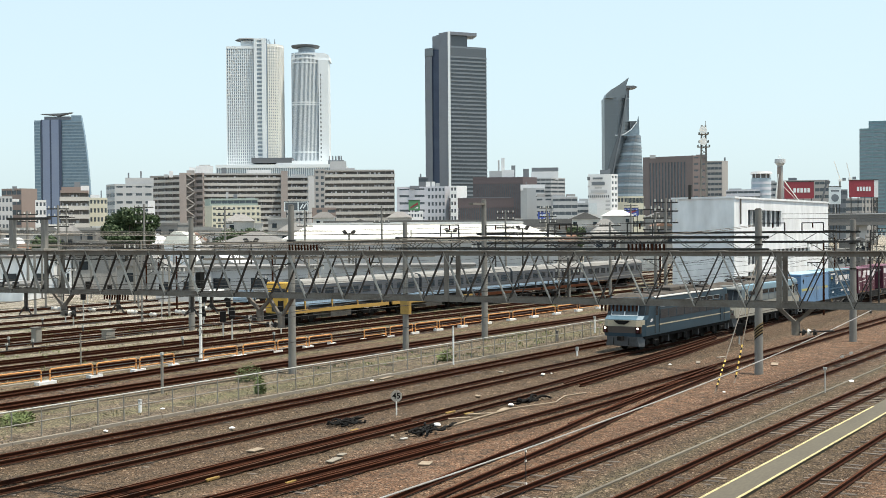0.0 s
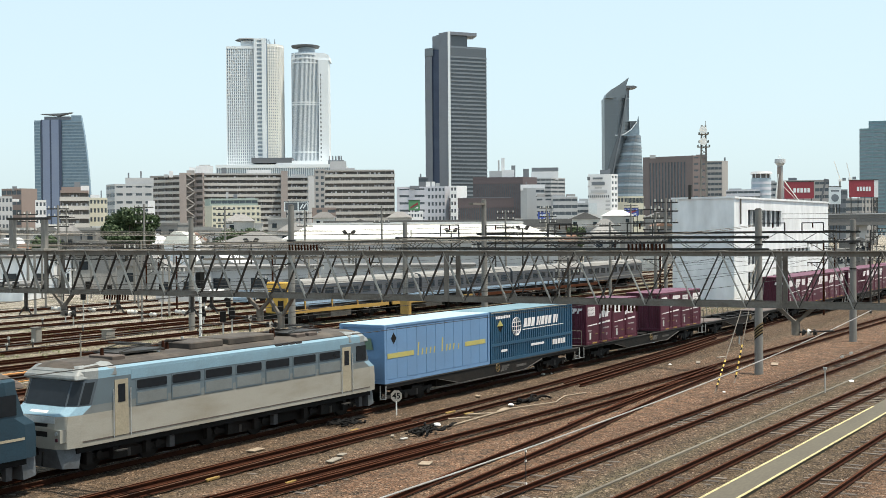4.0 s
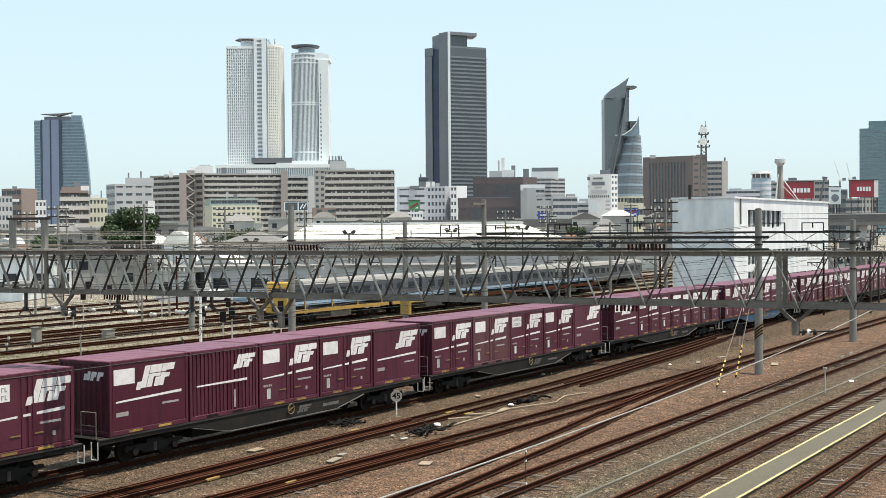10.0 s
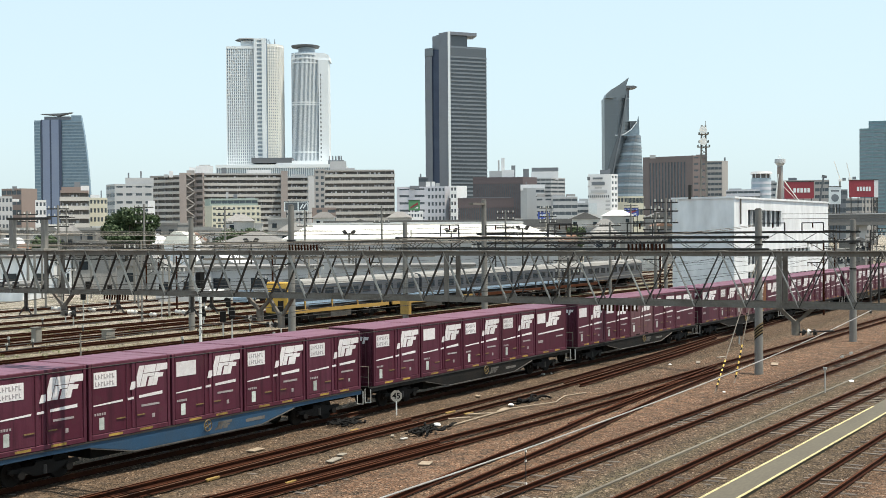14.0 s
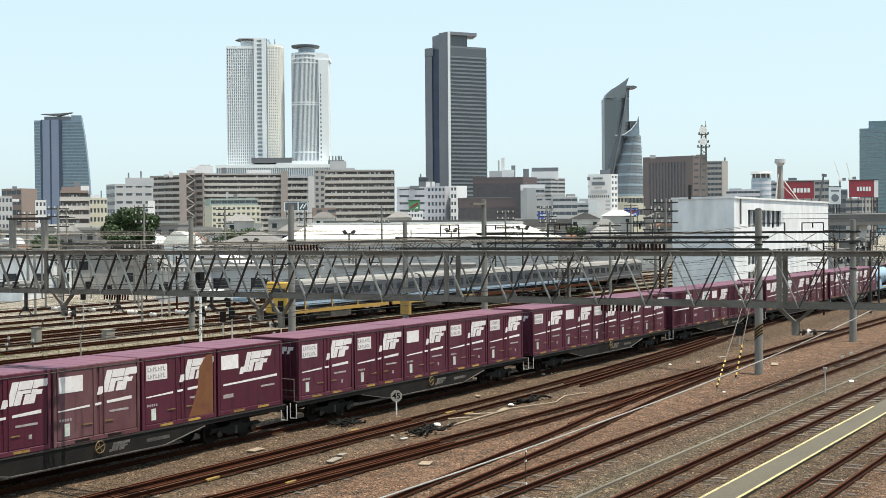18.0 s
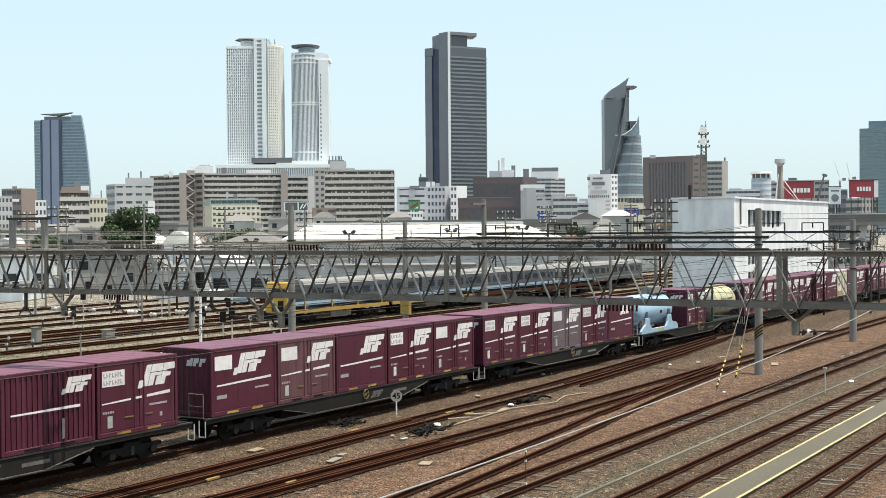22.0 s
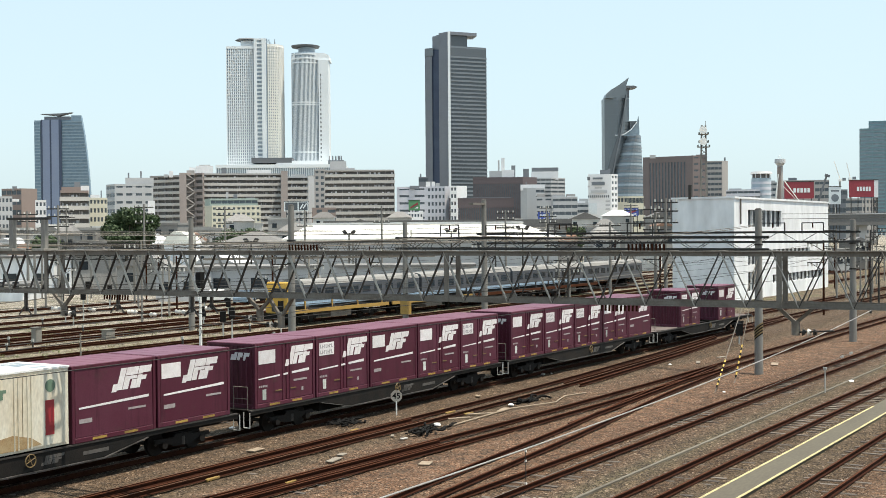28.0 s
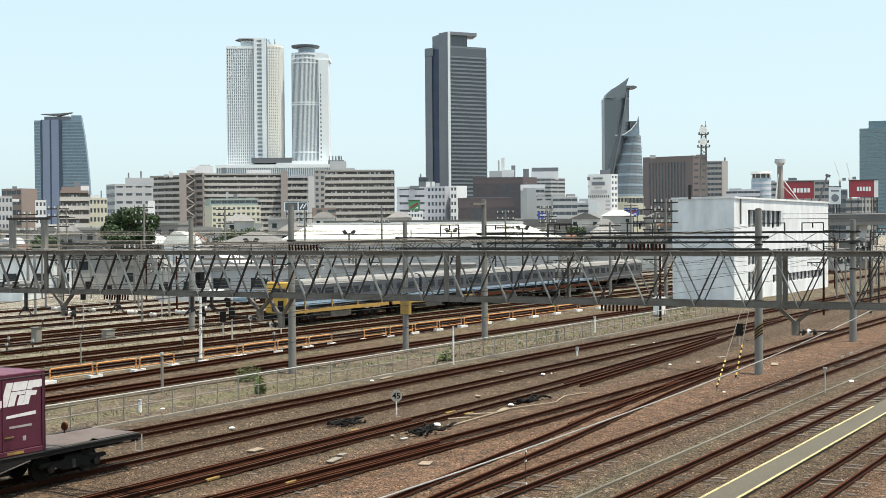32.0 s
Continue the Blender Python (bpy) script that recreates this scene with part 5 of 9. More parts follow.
# wall colours lightened a little to take in distance haze
shade("wall_taupe", (0.375, 0.355, 0.340))
shade("wall_grey", (0.45, 0.455, 0.465))
shade("wall_lilac", (0.58, 0.58, 0.63))
shade("wall_brown", (0.115, 0.092, 0.098))
shade("wall_rust", (0.255, 0.200, 0.178))
shade("wall_cream", (0.62, 0.59, 0.48))
shade("wall_white", (0.74, 0.74, 0.75))
shade("wall_green", (0.36, 0.42, 0.37))
shade("wall_dark", (0.175, 0.19, 0.21))
M["city_glass"] = mat("city_glass", (0.10, 0.12, 0.14), 0.15, 0, (0.16, 0.18, 0.20), 0.5, 0.05, 0.4, 0.0)
M["tower_teal"] = mat("tower_teal", (0.13, 0.22, 0.25), 0.3, 0, (0.17, 0.25, 0.28), 0.4, 0.02, 20, 0.0)
# dark wall colour with the shade behind balconies put in
M["recess_shade"] = mat("recess_shade", (0.14, 0.13, 0.125), 0.8, 0, (0.20, 0.19, 0.18), 0.5, 0.3, 2.0, 0.0)
M["tower_white"] = shade("tower_white", (0.70, 0.70, 0.70))
M["tower_glass"] = mat("tower_glass", (0.20, 0.25, 0.29), 0.2, 0.2, (0.27, 0.32, 0.36), 0.5, 0.02, 0.3, 0.0)
M["tower_slate"] = shade("tower_slate", (0.155, 0.168, 0.195), 0.4)


# tower colours run cool, with some distance haze put into the tone
M["fin_white"] = mat("fin_white", (0.70, 0.735, 0.76), 0.6, 0, (0.64, 0.68, 0.70), 0.4, 0.03, 30, 0.0)
M["fin_cream"] = mat("fin_cream", (0.72, 0.72, 0.69), 0.6, 0, (0.66, 0.66, 0.63), 0.4, 0.03, 30, 0.0)
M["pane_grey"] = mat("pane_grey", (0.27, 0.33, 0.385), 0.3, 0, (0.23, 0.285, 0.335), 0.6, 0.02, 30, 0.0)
M["pane_blue"] = mat("pane_blue", (0.075, 0.115, 0.19), 0.18, 0, (0.11, 0.15, 0.22), 0.6, 0.02, 30, 0.0)
M["pane_navy"] = mat("pane_navy", (0.030, 0.045, 0.085), 0.6, 0, (0.06, 0.09, 0.14), 0.5, 0.03, 20, 0.0)
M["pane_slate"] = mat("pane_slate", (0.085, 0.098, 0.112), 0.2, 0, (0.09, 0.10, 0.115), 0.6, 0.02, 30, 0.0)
M["band_slate"] = mat("band_slate", (0.150, 0.172, 0.195), 0.4, 0, (0.12, 0.138, 0.158), 0.5, 0.03, 30, 0.0)
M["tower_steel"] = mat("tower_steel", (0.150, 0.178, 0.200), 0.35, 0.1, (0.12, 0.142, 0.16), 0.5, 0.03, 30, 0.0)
M["pad_dark"] = mat("pad_dark", (0.11, 0.118, 0.13), 0.6, 0, (0.09, 0.095, 0.10), 0.4, 0.05, 20, 0.0)


def block(name, x0, x1, y, deep, h, wall, style="band", floors=6, piers=0, turn=0.0, label="", roof=0, glass="city_glass", base=0.0):
    """A tower with its front at y: floors as real bands over a recessed core, with piers and a parapet."""
    w = x1 - x0
    b = thing(name, pose((x0 + x1) / 2, y, base - 0.5, 0, 0, turn), label, "building", "city buildings")
    hw, fh = w / 2, (h + 0.5) / floors
    part("core", Geo().box(-hw + 0.5, hw - 0.5, 0.5, deep - 0.5, 0, h + 0.3), M[glass], b)
    for k in range(floors):
        z = k * fh
        part("spandrel", Geo().box(-hw, hw, 0, deep, z - (0.05 if k else 0), z + fh * 0.4), M[wall], b)
    part("parapet", Geo().box(-hw, hw, 0, deep, h + 0.5 - fh * 0.18, h + 1.2), M[wall], b)
    for k in range(piers + 1):
        x = -hw + w * k / piers
        pw = w / piers * 0.05
        part("pier", Geo().box(max(-hw + 0.02, x - pw / 2), min(hw - 0.02, x + pw / 2), 0.03, deep - 0.03, 0, h + 0.5), M[wall], b)
    return b


def city(name, label, at, front, h, wall, faces, deep, glass, low, roof):
    """A building on a plan of front corners from left to right; each face has its own make-up, from the height low upwards."""
    b = thing(name, pose(at[0], at[1], -0.5, 0, 0, at[2]), label, "building", "city buildings")
    top = h + 0.5
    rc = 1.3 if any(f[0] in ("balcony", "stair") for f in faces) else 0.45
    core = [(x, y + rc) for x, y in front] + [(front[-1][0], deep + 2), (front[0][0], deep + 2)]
    part("core", Geo().prism(core, 0, top - 0.15), M["recess_shade" if rc > 1 else glass], b)
    rnd = random.Random(int(abs(at[0]) * 13 + h * 7))
    for (p, q), (style, floors, bays) in zip(zip(front, front[1:]), faces):
        p, q = Vector((*p, 0)), Vector((*q, 0))
        ln = (q - p).length
        d = (q - p) / ln
        n = Vector((d.y, -d.x, 0))

        def slab(t0, t1, z0, z1, o0, o1, geo=None):
            c = [p + d * t0 + n * o0, p + d * t1 + n * o0, p + d * t1 + n * o1, p + d * t0 + n * o1]
            return (geo or Geo()).prism([(v.x, v.y) for v in c], z0, z1)
        fh = top / floors
        if style == "blank":
            part("wall_panel", slab(0, ln, 0, top + 0.6, -rc - 0.2, 0), M[wall], b)
            continue
        if low > 1:
            part("wall_base", slab(0, ln, 0, low, -rc - 0.2, -0.02), M[wall], b)
        for k in range(floors):
            z = k * fh
            if z + fh < low:
                continue
            if style == "balcony":
                g = slab(0, ln, z - 0.02, z + fh * 0.10, -rc - 0.1, 0.0)
                slab(-0.3, ln + 0.3, z - 0.06, z + fh * 0.46, -0.14, 0.06, g)
                part("balcony", g, M["parapet_pale"], b)
                wg = Geo()
                for j in range(bays * 2):
                    if rnd.random() < 0.55:
                        t0 = ln * (j + rnd.uniform(0.15, 0.35)) / (bays * 2)
                        slab(t0, t0 + ln / bays * rnd.uniform(0.15, 0.3), z + fh * 0.1, z + fh * rnd.uniform(0.6, 0.85), -rc + 0.02, -rc + 0.06, wg)
                if wg.v:
                    tagged(part("door_glazing", wg, M[rnd.choice(["wall_grey", "wall_white", "wall_taupe"])], b), kind="stuff")
            elif style == "stair":
                sg = slab(0, ln, z, z + 0.2, -rc, 0)
                for e in (0.0, 0.9):
                    a0, a1 = (p + n * -0.05), (p + d * ln + n * -0.05)
                    if k % 2:
                        a0, a1 = a1, a0
                    sg.beam(a0 + Vector((0, 0, z + e * 0.4)), a1 + Vector((0, 0, z + fh + e * 0.4)), 0.12, 0.3)
                part("stair_flight", sg, M["wall_taupe"], b)
            elif style == "rib":
                if k == floors - 1:
                    part("spandrel", slab(0, ln, z + fh * 0.25, top + 0.6, -rc - 0.1, 0), M[wall], b)
            else:
                t = {"band": 0.52, "grid": 0.5, "slit": 0.7}[style]
                part("spandrel", slab(0, ln, z - 0.02, z + fh * t, -rc - 0.1, 0), M[wall], b)
        part("parapet", slab(0, ln, top - 0.35, top + 0.6, -rc - 0.1, 0.05), M[wall], b)
        share = {"band": 0.05, "grid": 0.45, "slit": 0.35, "rib": 0.5, "balcony": 0.03, "stair": 0.08}[style]
        for k in range(bays + 1):
            pw = ln / bays * share
            t0, t1 = max(0.0, ln * k / bays - pw / 2), min(ln, ln * k / bays + pw / 2)
            part("pier", slab(t0, t1, max(0, low - 1), top, -rc - 0.1, -0.03), M[wall if style != "balcony" else "wall_taupe"], b)
    for k, (x0, x1, z, m) in enumerate(roof):
        part("roof_house" if x1 - x0 > 2 else "antenna", Geo().box(x0, x1, 2.2 + 0.3 * k, 5.5 + 0.3 * k, top - 0.6, z), M[m], b)
    return b


M["parapet_pale"] = shade("parapet_pale", (0.50, 0.475, 0.445))
shade("wall_pink", (0.33, 0.285, 0.265))
shade("wall_umber", (0.185, 0.150, 0.145))
# CITY
city("office_building", "low tan office building with a brown windowed side", (-209.1, 620, 18.6), [(-8.4, 6), (0.9, 0), (8.4, 4)], 29.5, "wall_rust", [("band", 6, 4), ("blank", 1, 1)], 20, "city_glass", 8.2, [(-3.3, -1.2, 31.7, "wall_dark")])
city("apartment_building", "brown apartment building with balconies and a roof house", (-146.7, 500, 16.3), [(-5.4, 0), (5.4, 0)], 24.2, "wall_rust", [("balcony", 7, 3)], 10, "city_glass", 8.0, [(-5.0, 2.4, 26.8, "wall_rust"), (2.4, 5.7, 27.3, "wall_white"), (0.0, 2.2, 28.9, "wall_dark")])
city("office_building", "plain grey office building with narrow window bands", (-159.6, 640, 14.0), [(-11.7, 10), (-7.4, 0), (11.7, 0)], 32.0, "wall_grey", [("band", 8, 3), ("slit", 8, 4)], 14, "city_glass", 7.8, [(-2.1, 12.0, 36.4, "wall_grey"), (-0.9, -0.1, 39.0, "wall_dark"), (5.3, 6.1, 39.9, "wall_dark")])
city("apartment_building", "long taupe apartment wing with balcony bands", (-159.5, 720, 12.5), [(-8.4, 14), (8.3, 0)], 40.1, "wall_taupe", [("balcony", 12, 4)], 12, "city_glass", 7.7, [(2.6, 4.8, 43.7, "wall_white"), (-0.3, 1.9, 41.7, "wall_grey")])
city("stair_tower", "taupe stair tower with zigzag outside stairs", (-142.8, 712, 11.3), [(-6.4, 0), (-2.7, 0), (2.4, 4), (6.5, 0)], 40.9, "wall_pink", [("blank", 1, 1), ("stair", 12, 1), ("band", 12, 1)], 10, "city_glass", 7.6, [(-2.3, 2.1, 43.5, "wall_taupe")])
city("apartment_building", "long taupe apartment block with balcony bands", (-115.3, 720, 9.1), [(-22.1, 0), (22.4, 0)], 40.7, "wall_taupe", [("balcony", 13, 9)], 12, "city_glass", 7.3, [(-29.5, -26.0, 45.3, "wall_white"), (-25.7, -16.1, 46.2, "wall_white"), (-24.1, -17.7, 46.9, "wall_grey"), (-11.3, -8.8, 45.3, "wall_dark"), (3.1, 17.0, 44.0, "wall_white"), (11.1, 17.0, 43.0, "wall_grey"), (-5.6, -3.4, 42.3, "wall_grey")])
city("stair_tower", "blank pinkish end wall of the apartment block", (-90.1, 715, 7.2), [(-1.9, 0), (1.9, 0)], 41.6, "wall_pink", [("blank", 1, 1)], 12, "city_glass", 7.2, [])
city("apartment_building", "grey apartment building set back between two blocks", (-87.3, 775, 6.4), [(-8.3, 0), (4.2, 0), (8.4, 3)], 41.2, "wall_grey", [("balcony", 11, 4), ("blank", 1, 1)], 12, "city_glass", 7.0, [(-5.9, 2.5, 43.6, "wall_grey"), (4.5, 8.0, 42.9, "wall_taupe")])
city("apartment_building", "taupe apartment end with small square windows", (-70.1, 716, 5.6), [(-3.0, 0), (3.0, 0)], 42.5, "wall_taupe", [("grid", 13, 2)], 12, "city_glass", 7.0, [(-1.8, 2.7, 44.1, "wall_grey")])
city("apartment_building", "taupe apartment block with pale balcony parapets", (-47.4, 718, 3.8), [(-19.8, 0), (19.9, 0)], 42.2, "wall_taupe", [("balcony", 12, 8)], 12, "city_glass", 6.8, [(-16.9, -7.6, 48.3, "wall_grey"), (-17.0, -2.7, 44.4, "wall_grey"), (-15.6, -15.0, 51.2, "wall_dark"), (-14.0, -13.4, 51.2, "wall_dark"), (-12.4, -11.7, 51.5, "wall_dark"), (-10.8, -10.1, 51.5, "wall_dark")])
city("roof_pavilion", "pale green pavilion on the cream building", (-109.6, 650, 9.6), [(-13.6, 5), (-10.9, 0), (13.6, 0)], 24.5, "wall_green", [("blank", 1, 1), ("band", 6, 8)], 8, "city_glass", 7.4, [(-2.6, -1.4, 29.1, "wall_grey"), (1.2, 3.2, 27.9, "wall_dark"), (7.9, 12.5, 26.1, "wall_grey")])
city("school_building", "cream building with rows of square windows", (-107.2, 640, 9.5), [(-14.2, 8), (-10.4, 0), (14.1, 0)], 20.7, "wall_cream", [("blank", 1, 1), ("grid", 7, 10)], 10, "city_glass", 7.4, [])
city("office_building", "small grey building under a rooftop sign", (-74.4, 640, 6.6), [(-5.6, 0), (5.6, 0)], 17.6, "wall_grey", [("grid", 6, 5)], 8, "city_glass", 7.2, [])
city("office_building", "brown striped low building", (-56.9, 600, 5.4), [(-5.6, 0), (-3.5, 0), (-0.8, 0), (1.9, 0), (5.7, 0)], 18.5, "wall_rust", [("blank", 1, 1), ("band", 5, 1), ("blank", 1, 1), ("band", 5, 1)], 8, "city_glass", 7.1, [])
city("office_building", "pale lilac office building with narrow window bands", (-10.5, 690, 0.9), [(-14.8, 4), (2.0, 2), (12.0, 0), (14.8, 3)], 31.4, "wall_lilac", [("slit", 8, 2), ("grid", 8, 5), ("blank", 1, 1)], 14, "city_glass", 6.6, [(-7.6, -2.3, 33.0, "wall_dark"), (1.4, 3.9, 35.2, "wall_white"), (4.5, 6.4, 35.2, "wall_white"), (6.7, 8.9, 34.5, "wall_grey"), (-13.6, -6.1, 32.5, "wall_lilac")])
city("office_building", "white corner building with blue signs on its front", (8.7, 680, -0.7), [(-4.4, 0), (-1.1, 0), (4.5, 4)], 31.3, "wall_white", [("grid", 8, 2), ("blank", 1, 1)], 10, "city_glass", 6.5, [])
city("office_building", "dark glass building behind the lilac one", (-12.3, 800, 0.9), [(-2.9, 0), (2.9, 0)], 41.4, "wall_dark", [("band", 8, 2)], 10, "city_glass", 6.4, [(-2.1, -1.1, 44.5, "wall_dark")])
city("office_building", "small white yard office with dark windows", (-12.2, 560, 1.3), [(-3.3, 0), (3.3, 0)], 15.5, "wall_white", [("grid", 5, 5)], 8, "city_glass", 6.9, [(1.5, 3.3, 17.2, "wall_white")])
city("office_building", "dark brown ribbed office building", (37.8, 760, -2.8), [(-19.3, 0), (10.8, 0), (19.5, 8)], 39.1, "wall_brown", [("rib", 9, 26), ("blank", 1, 1)], 20, "city_glass", 6.1, [(-9.4, -1.9, 44.1, "wall_grey"), (-1.9, 5.7, 44.7, "wall_white"), (-4.2, -3.2, 50.6, "wall_grey"), (-2.1, -0.1, 52.0, "wall_white"), (4.0, 6.4, 47.4, "wall_dark"), (11.2, 12.2, 45.0, "wall_dark"), (11.2, 14.6, 45.3, "wall_dark")])
city("office_building", "low dark brown ribbed building", (21.2, 680, -1.8), [(-17.6, 0), (17.6, 0)], 24.6, "wall_brown", [("rib", 4, 30)], 14, "city_glass", 6.4, [(-16.1, 16.1, 26.0, "wall_dark")])
city("office_building", "dark glass office building with thin pale bands", (67.0, 800, -4.8), [(-11.1, 0), (2.2, 0), (11.2, 6)], 40.2, "wall_grey", [("band", 16, 4), ("band", 16, 2)], 14, "pane_slate", 5.8, [(-10.4, 6.9, 45.4, "wall_white"), (-10.1, 6.9, 47.9, "wall_dark")])
city("office_building", "grey building with a white sign along its top", (47.4, 660, -4.1), [(-6.4, 4), (-3.1, 0), (1.6, 0), (6.4, 2)], 29.1, "wall_grey", [("blank", 1, 1), ("blank", 1, 1), ("band", 8, 2)], 10, "city_glass", 6.2, [(-6.4, 6.4, 32.1, "wall_white"), (-3.7, -3.1, 33.6, "wall_dark")])
city("office_building", "blank grey mid-rise building", (51.7, 640, -4.6), [(-4.5, 0), (4.5, 0)], 23.9, "wall_grey", [("slit", 6, 2)], 10, "city_glass", 6.2, [(-3.6, 0.4, 26.4, "wall_taupe"), (3.9, 10.8, 25.8, "wall_grey")])
city("office_building", "grey mid-rise building with window bands", (61.5, 630, -5.6), [(-6.2, 0), (6.2, 0)], 23.6, "wall_grey", [("band", 7, 4)], 10, "city_glass", 6.2, [(-4.5, 0.0, 25.5, "wall_grey"), (1.1, 5.1, 25.2, "wall_white")])
city("office_building", "hazy grey building with dark windows", (74.9, 700, -6.1), [(-6.6, 0), (6.6, 0)], 21.8, "wall_grey", [("band", 7, 5)], 10, "city_glass", 5.9, [(-6.0, -0.9, 28.0, "wall_taupe"), (-0.3, 4.7, 24.1, "wall_white"), (1.3, 6.3, 25.4, "wall_grey")])
city("office_building", "white building with signs and a row of small openings", (81.8, 640, -7.3), [(-7.4, 0), (4.3, 0), (7.5, 3)], 35.2, "wall_white", [("blank", 1, 1), ("grid", 12, 2)], 10, "city_glass", 6.0, [(-1.4, 2.6, 38.6, "wall_dark"), (2.6, 3.8, 39.2, "wall_dark")])
city("office_building", "low cream building with dark windows", (98.8, 660, -8.5), [(-6.9, 0), (-1.6, 0), (6.9, 2)], 24.4, "wall_cream", [("slit", 3, 3), ("band", 4, 12)], 10, "city_glass", 5.8, [])
city("office_building", "brown ribbed office building with a plain end", (148.1, 800, -10.5), [(-20.3, 14), (-16.6, 12), (7.1, 3), (11.3, 0), (19.8, 4)], 53.6, "wall_umber", [("blank", 1, 1), ("rib", 13, 12), ("blank", 1, 1), ("slit", 13, 2)], 20, "city_glass", 5.2, [(-15.7, -12.1, 55.5, "wall_grey"), (13.5, 19.8, 55.3, "wall_umber")])
city("office_building", "beige office building with a dark band", (188.3, 860, -12.3), [(-7.2, 0), (3.4, 0), (7.2, 4)], 53.3, "wall_taupe", [("band", 15, 4), ("blank", 1, 1)], 14, "city_glass", 4.8, [(-4.9, 5.7, 54.6, "wall_taupe"), (4.6, 5.7, 56.8, "wall_dark")])
city("office_building", "low hazy blue-grey building", (167.7, 700, -13.5), [(-9.2, 0), (9.2, 0)], 28.7, "wall_lilac", [("band", 9, 6)], 10, "city_glass", 5.2, [(-7.7, -0.9, 30.5, "wall_grey"), (1.2, 8.0, 30.0, "wall_grey")])
city("office_building", "small grey building with pale bands beside the slim tower", (189.3, 720, -14.7), [(-2.8, 0), (2.8, 0)], 33.6, "wall_grey", [("band", 11, 2)], 8, "city_glass", 5.0, [(-2.2, 1.6, 35.5, "wall_grey")])
city("office_building", "grey building behind a red billboard", (185.5, 640, -16.2), [(-11.3, 0), (4.3, 0), (11.2, 0)], 31.4, "wall_taupe", [("blank", 1, 1), ("band", 9, 3)], 10, "city_glass", 5.2, [(-8.8, -4.6, 33.9, "wall_dark")])
city("office_building", "beige low building under a red billboard", (197.0, 590, -18.5), [(-7.0, 0), (0.4, 0), (6.9, 3)], 20.8, "wall_taupe", [("band", 6, 4), ("grid", 6, 4)], 10, "city_glass", 5.2, [])
city("office_building", "dark small building between signs", (220.6, 700, -17.5), [(-5.1, 0), (5.1, 0)], 28.3, "wall_dark", [("band", 6, 4)], 8, "city_glass", 4.8, [])
city("office_building", "low grey building with window bands", (-210.1, 600, 19.3), [(-4.1, 0), (4.1, 0)], 25.0, "wall_grey", [("grid", 6, 5)], 8, "city_glass", 8.3, [(4.1, 7.2, 23.7, "wall_white")])
city("office_building", "low white building with square windows", (-166.6, 520, 17.8), [(-2.2, 0), (2.2, 0)], 21.0, "wall_white", [("grid", 6, 3)], 8, "city_glass", 8.1, [])
city("office_building", "low pale building with a roof tank", (-142.7, 520, 15.3), [(-3.6, 0), (3.6, 0)], 21.8, "wall_cream", [("grid", 6, 5)], 8, "city_glass", 7.9, [(-3.2, 0.5, 24.2, "wall_white"), (0.9, 1.4, 25.9, "wall_dark")])
city("office_building", "pale narrow building with a white sign", (-130.0, 560, 13.1), [(-1.5, 0), (1.5, 0)], 21.4, "wall_white", [("blank", 1, 1)], 8, "city_glass", 7.8, [])
block("office_building", 416.9, 465.3, 1250, 24, 105.7, "tower_teal", "band", 30, 4, -18, "blue-green glass office tower with bands", 0, "tower_glass")
block("office_building", 430.0, 469.8, 1262, 14, 114.0, "tower_teal", "band", 31, 3, -18, "blue-green glass upper stage of the office tower", 0, "tower_glass")


def round_tower():
    t = thing("office_tower", pose(179.4, 700, -0.5), "pale blue round office tower with an overhanging cap", "building", "city buildings")
    part("drum", disc(0, 6, 5.4, 0, 36.2, 28), M["sky_pale"], t, smooth=True)
    for k in range(9):
        part("floor_band", disc(0, 6, 5.5, 8 + 3.1 * k, 9.4 + 3.1 * k, 28), M["wall_lilac"], t, smooth=True)
    part("gallery", disc(0, 6, 4.6, 36.2, 38.6, 28), M["recess_shade"], t)
    for k in range(10):
        a = 2 * math.pi * k / 10
        part("column", disc(4.9 * math.cos(a), 6 + 4.9 * math.sin(a), 0.3, 36.0, 38.8, 6), M["wall_white"], t)
    part("cap", disc(0, 6, 6.2, 38.6, 39.9, 28, 5.4), M["wall_grey"], t, "overhanging grey cap")


def sign_marks():
    """Plain bars where the white building carries its signs."""
    b = thing("wall_signs", pose(79.7, 638.6, -0.5, 0, 0, -7.2), "grey sign shapes fixed to the white building", "sign", "wall signs")
    for x0, x1, z0, z1, m in ((-6.0, -4.6, 33.2, 34.9, "pad_dark"), (-3.2, 1.8, 33.6, 34.6, "band_slate"), (-3.8, 2.8, 30.6, 32.4, "band_slate"), (-2.2, 1.4, 28.9, 29.7, "wall_grey"), (-4.2, 4.0, 26.7, 28.0, "wall_grey"), (-5.4, -1.2, 15.8, 21.6, "sign_pale"), (-5.8, -4.8, 29.6, 30.4, "wall_grey"), (3.2, 5.4, 18.0, 18.9, "wall_grey"), (3.2, 5.4, 20.0, 20.9, "wall_grey"), (3.2, 5.4, 22.0, 22.9, "wall_grey")):
        part("sign_bar", Geo().box(x0, x1, 0, 0.25, z0, z1), M[m], b)
    for k in range(11):
        part("opening", Geo().box(-5.6 + k, -5.1 + k, 0.05, 0.3, 24.3, 25.6), M["pane_slate"], b)


# ---- skyline towers ----

def tower(x, y, label):
    return thing("skyscraper", pose(x, y, -0.5), label, "skyscraper", "skyline towers")


def disc(x, y, r, z0, z1, n=24, r2=None):
    return Geo().tube((x, y, z0), (x, y, z1), r, r if r2 is None else r2, n=n)



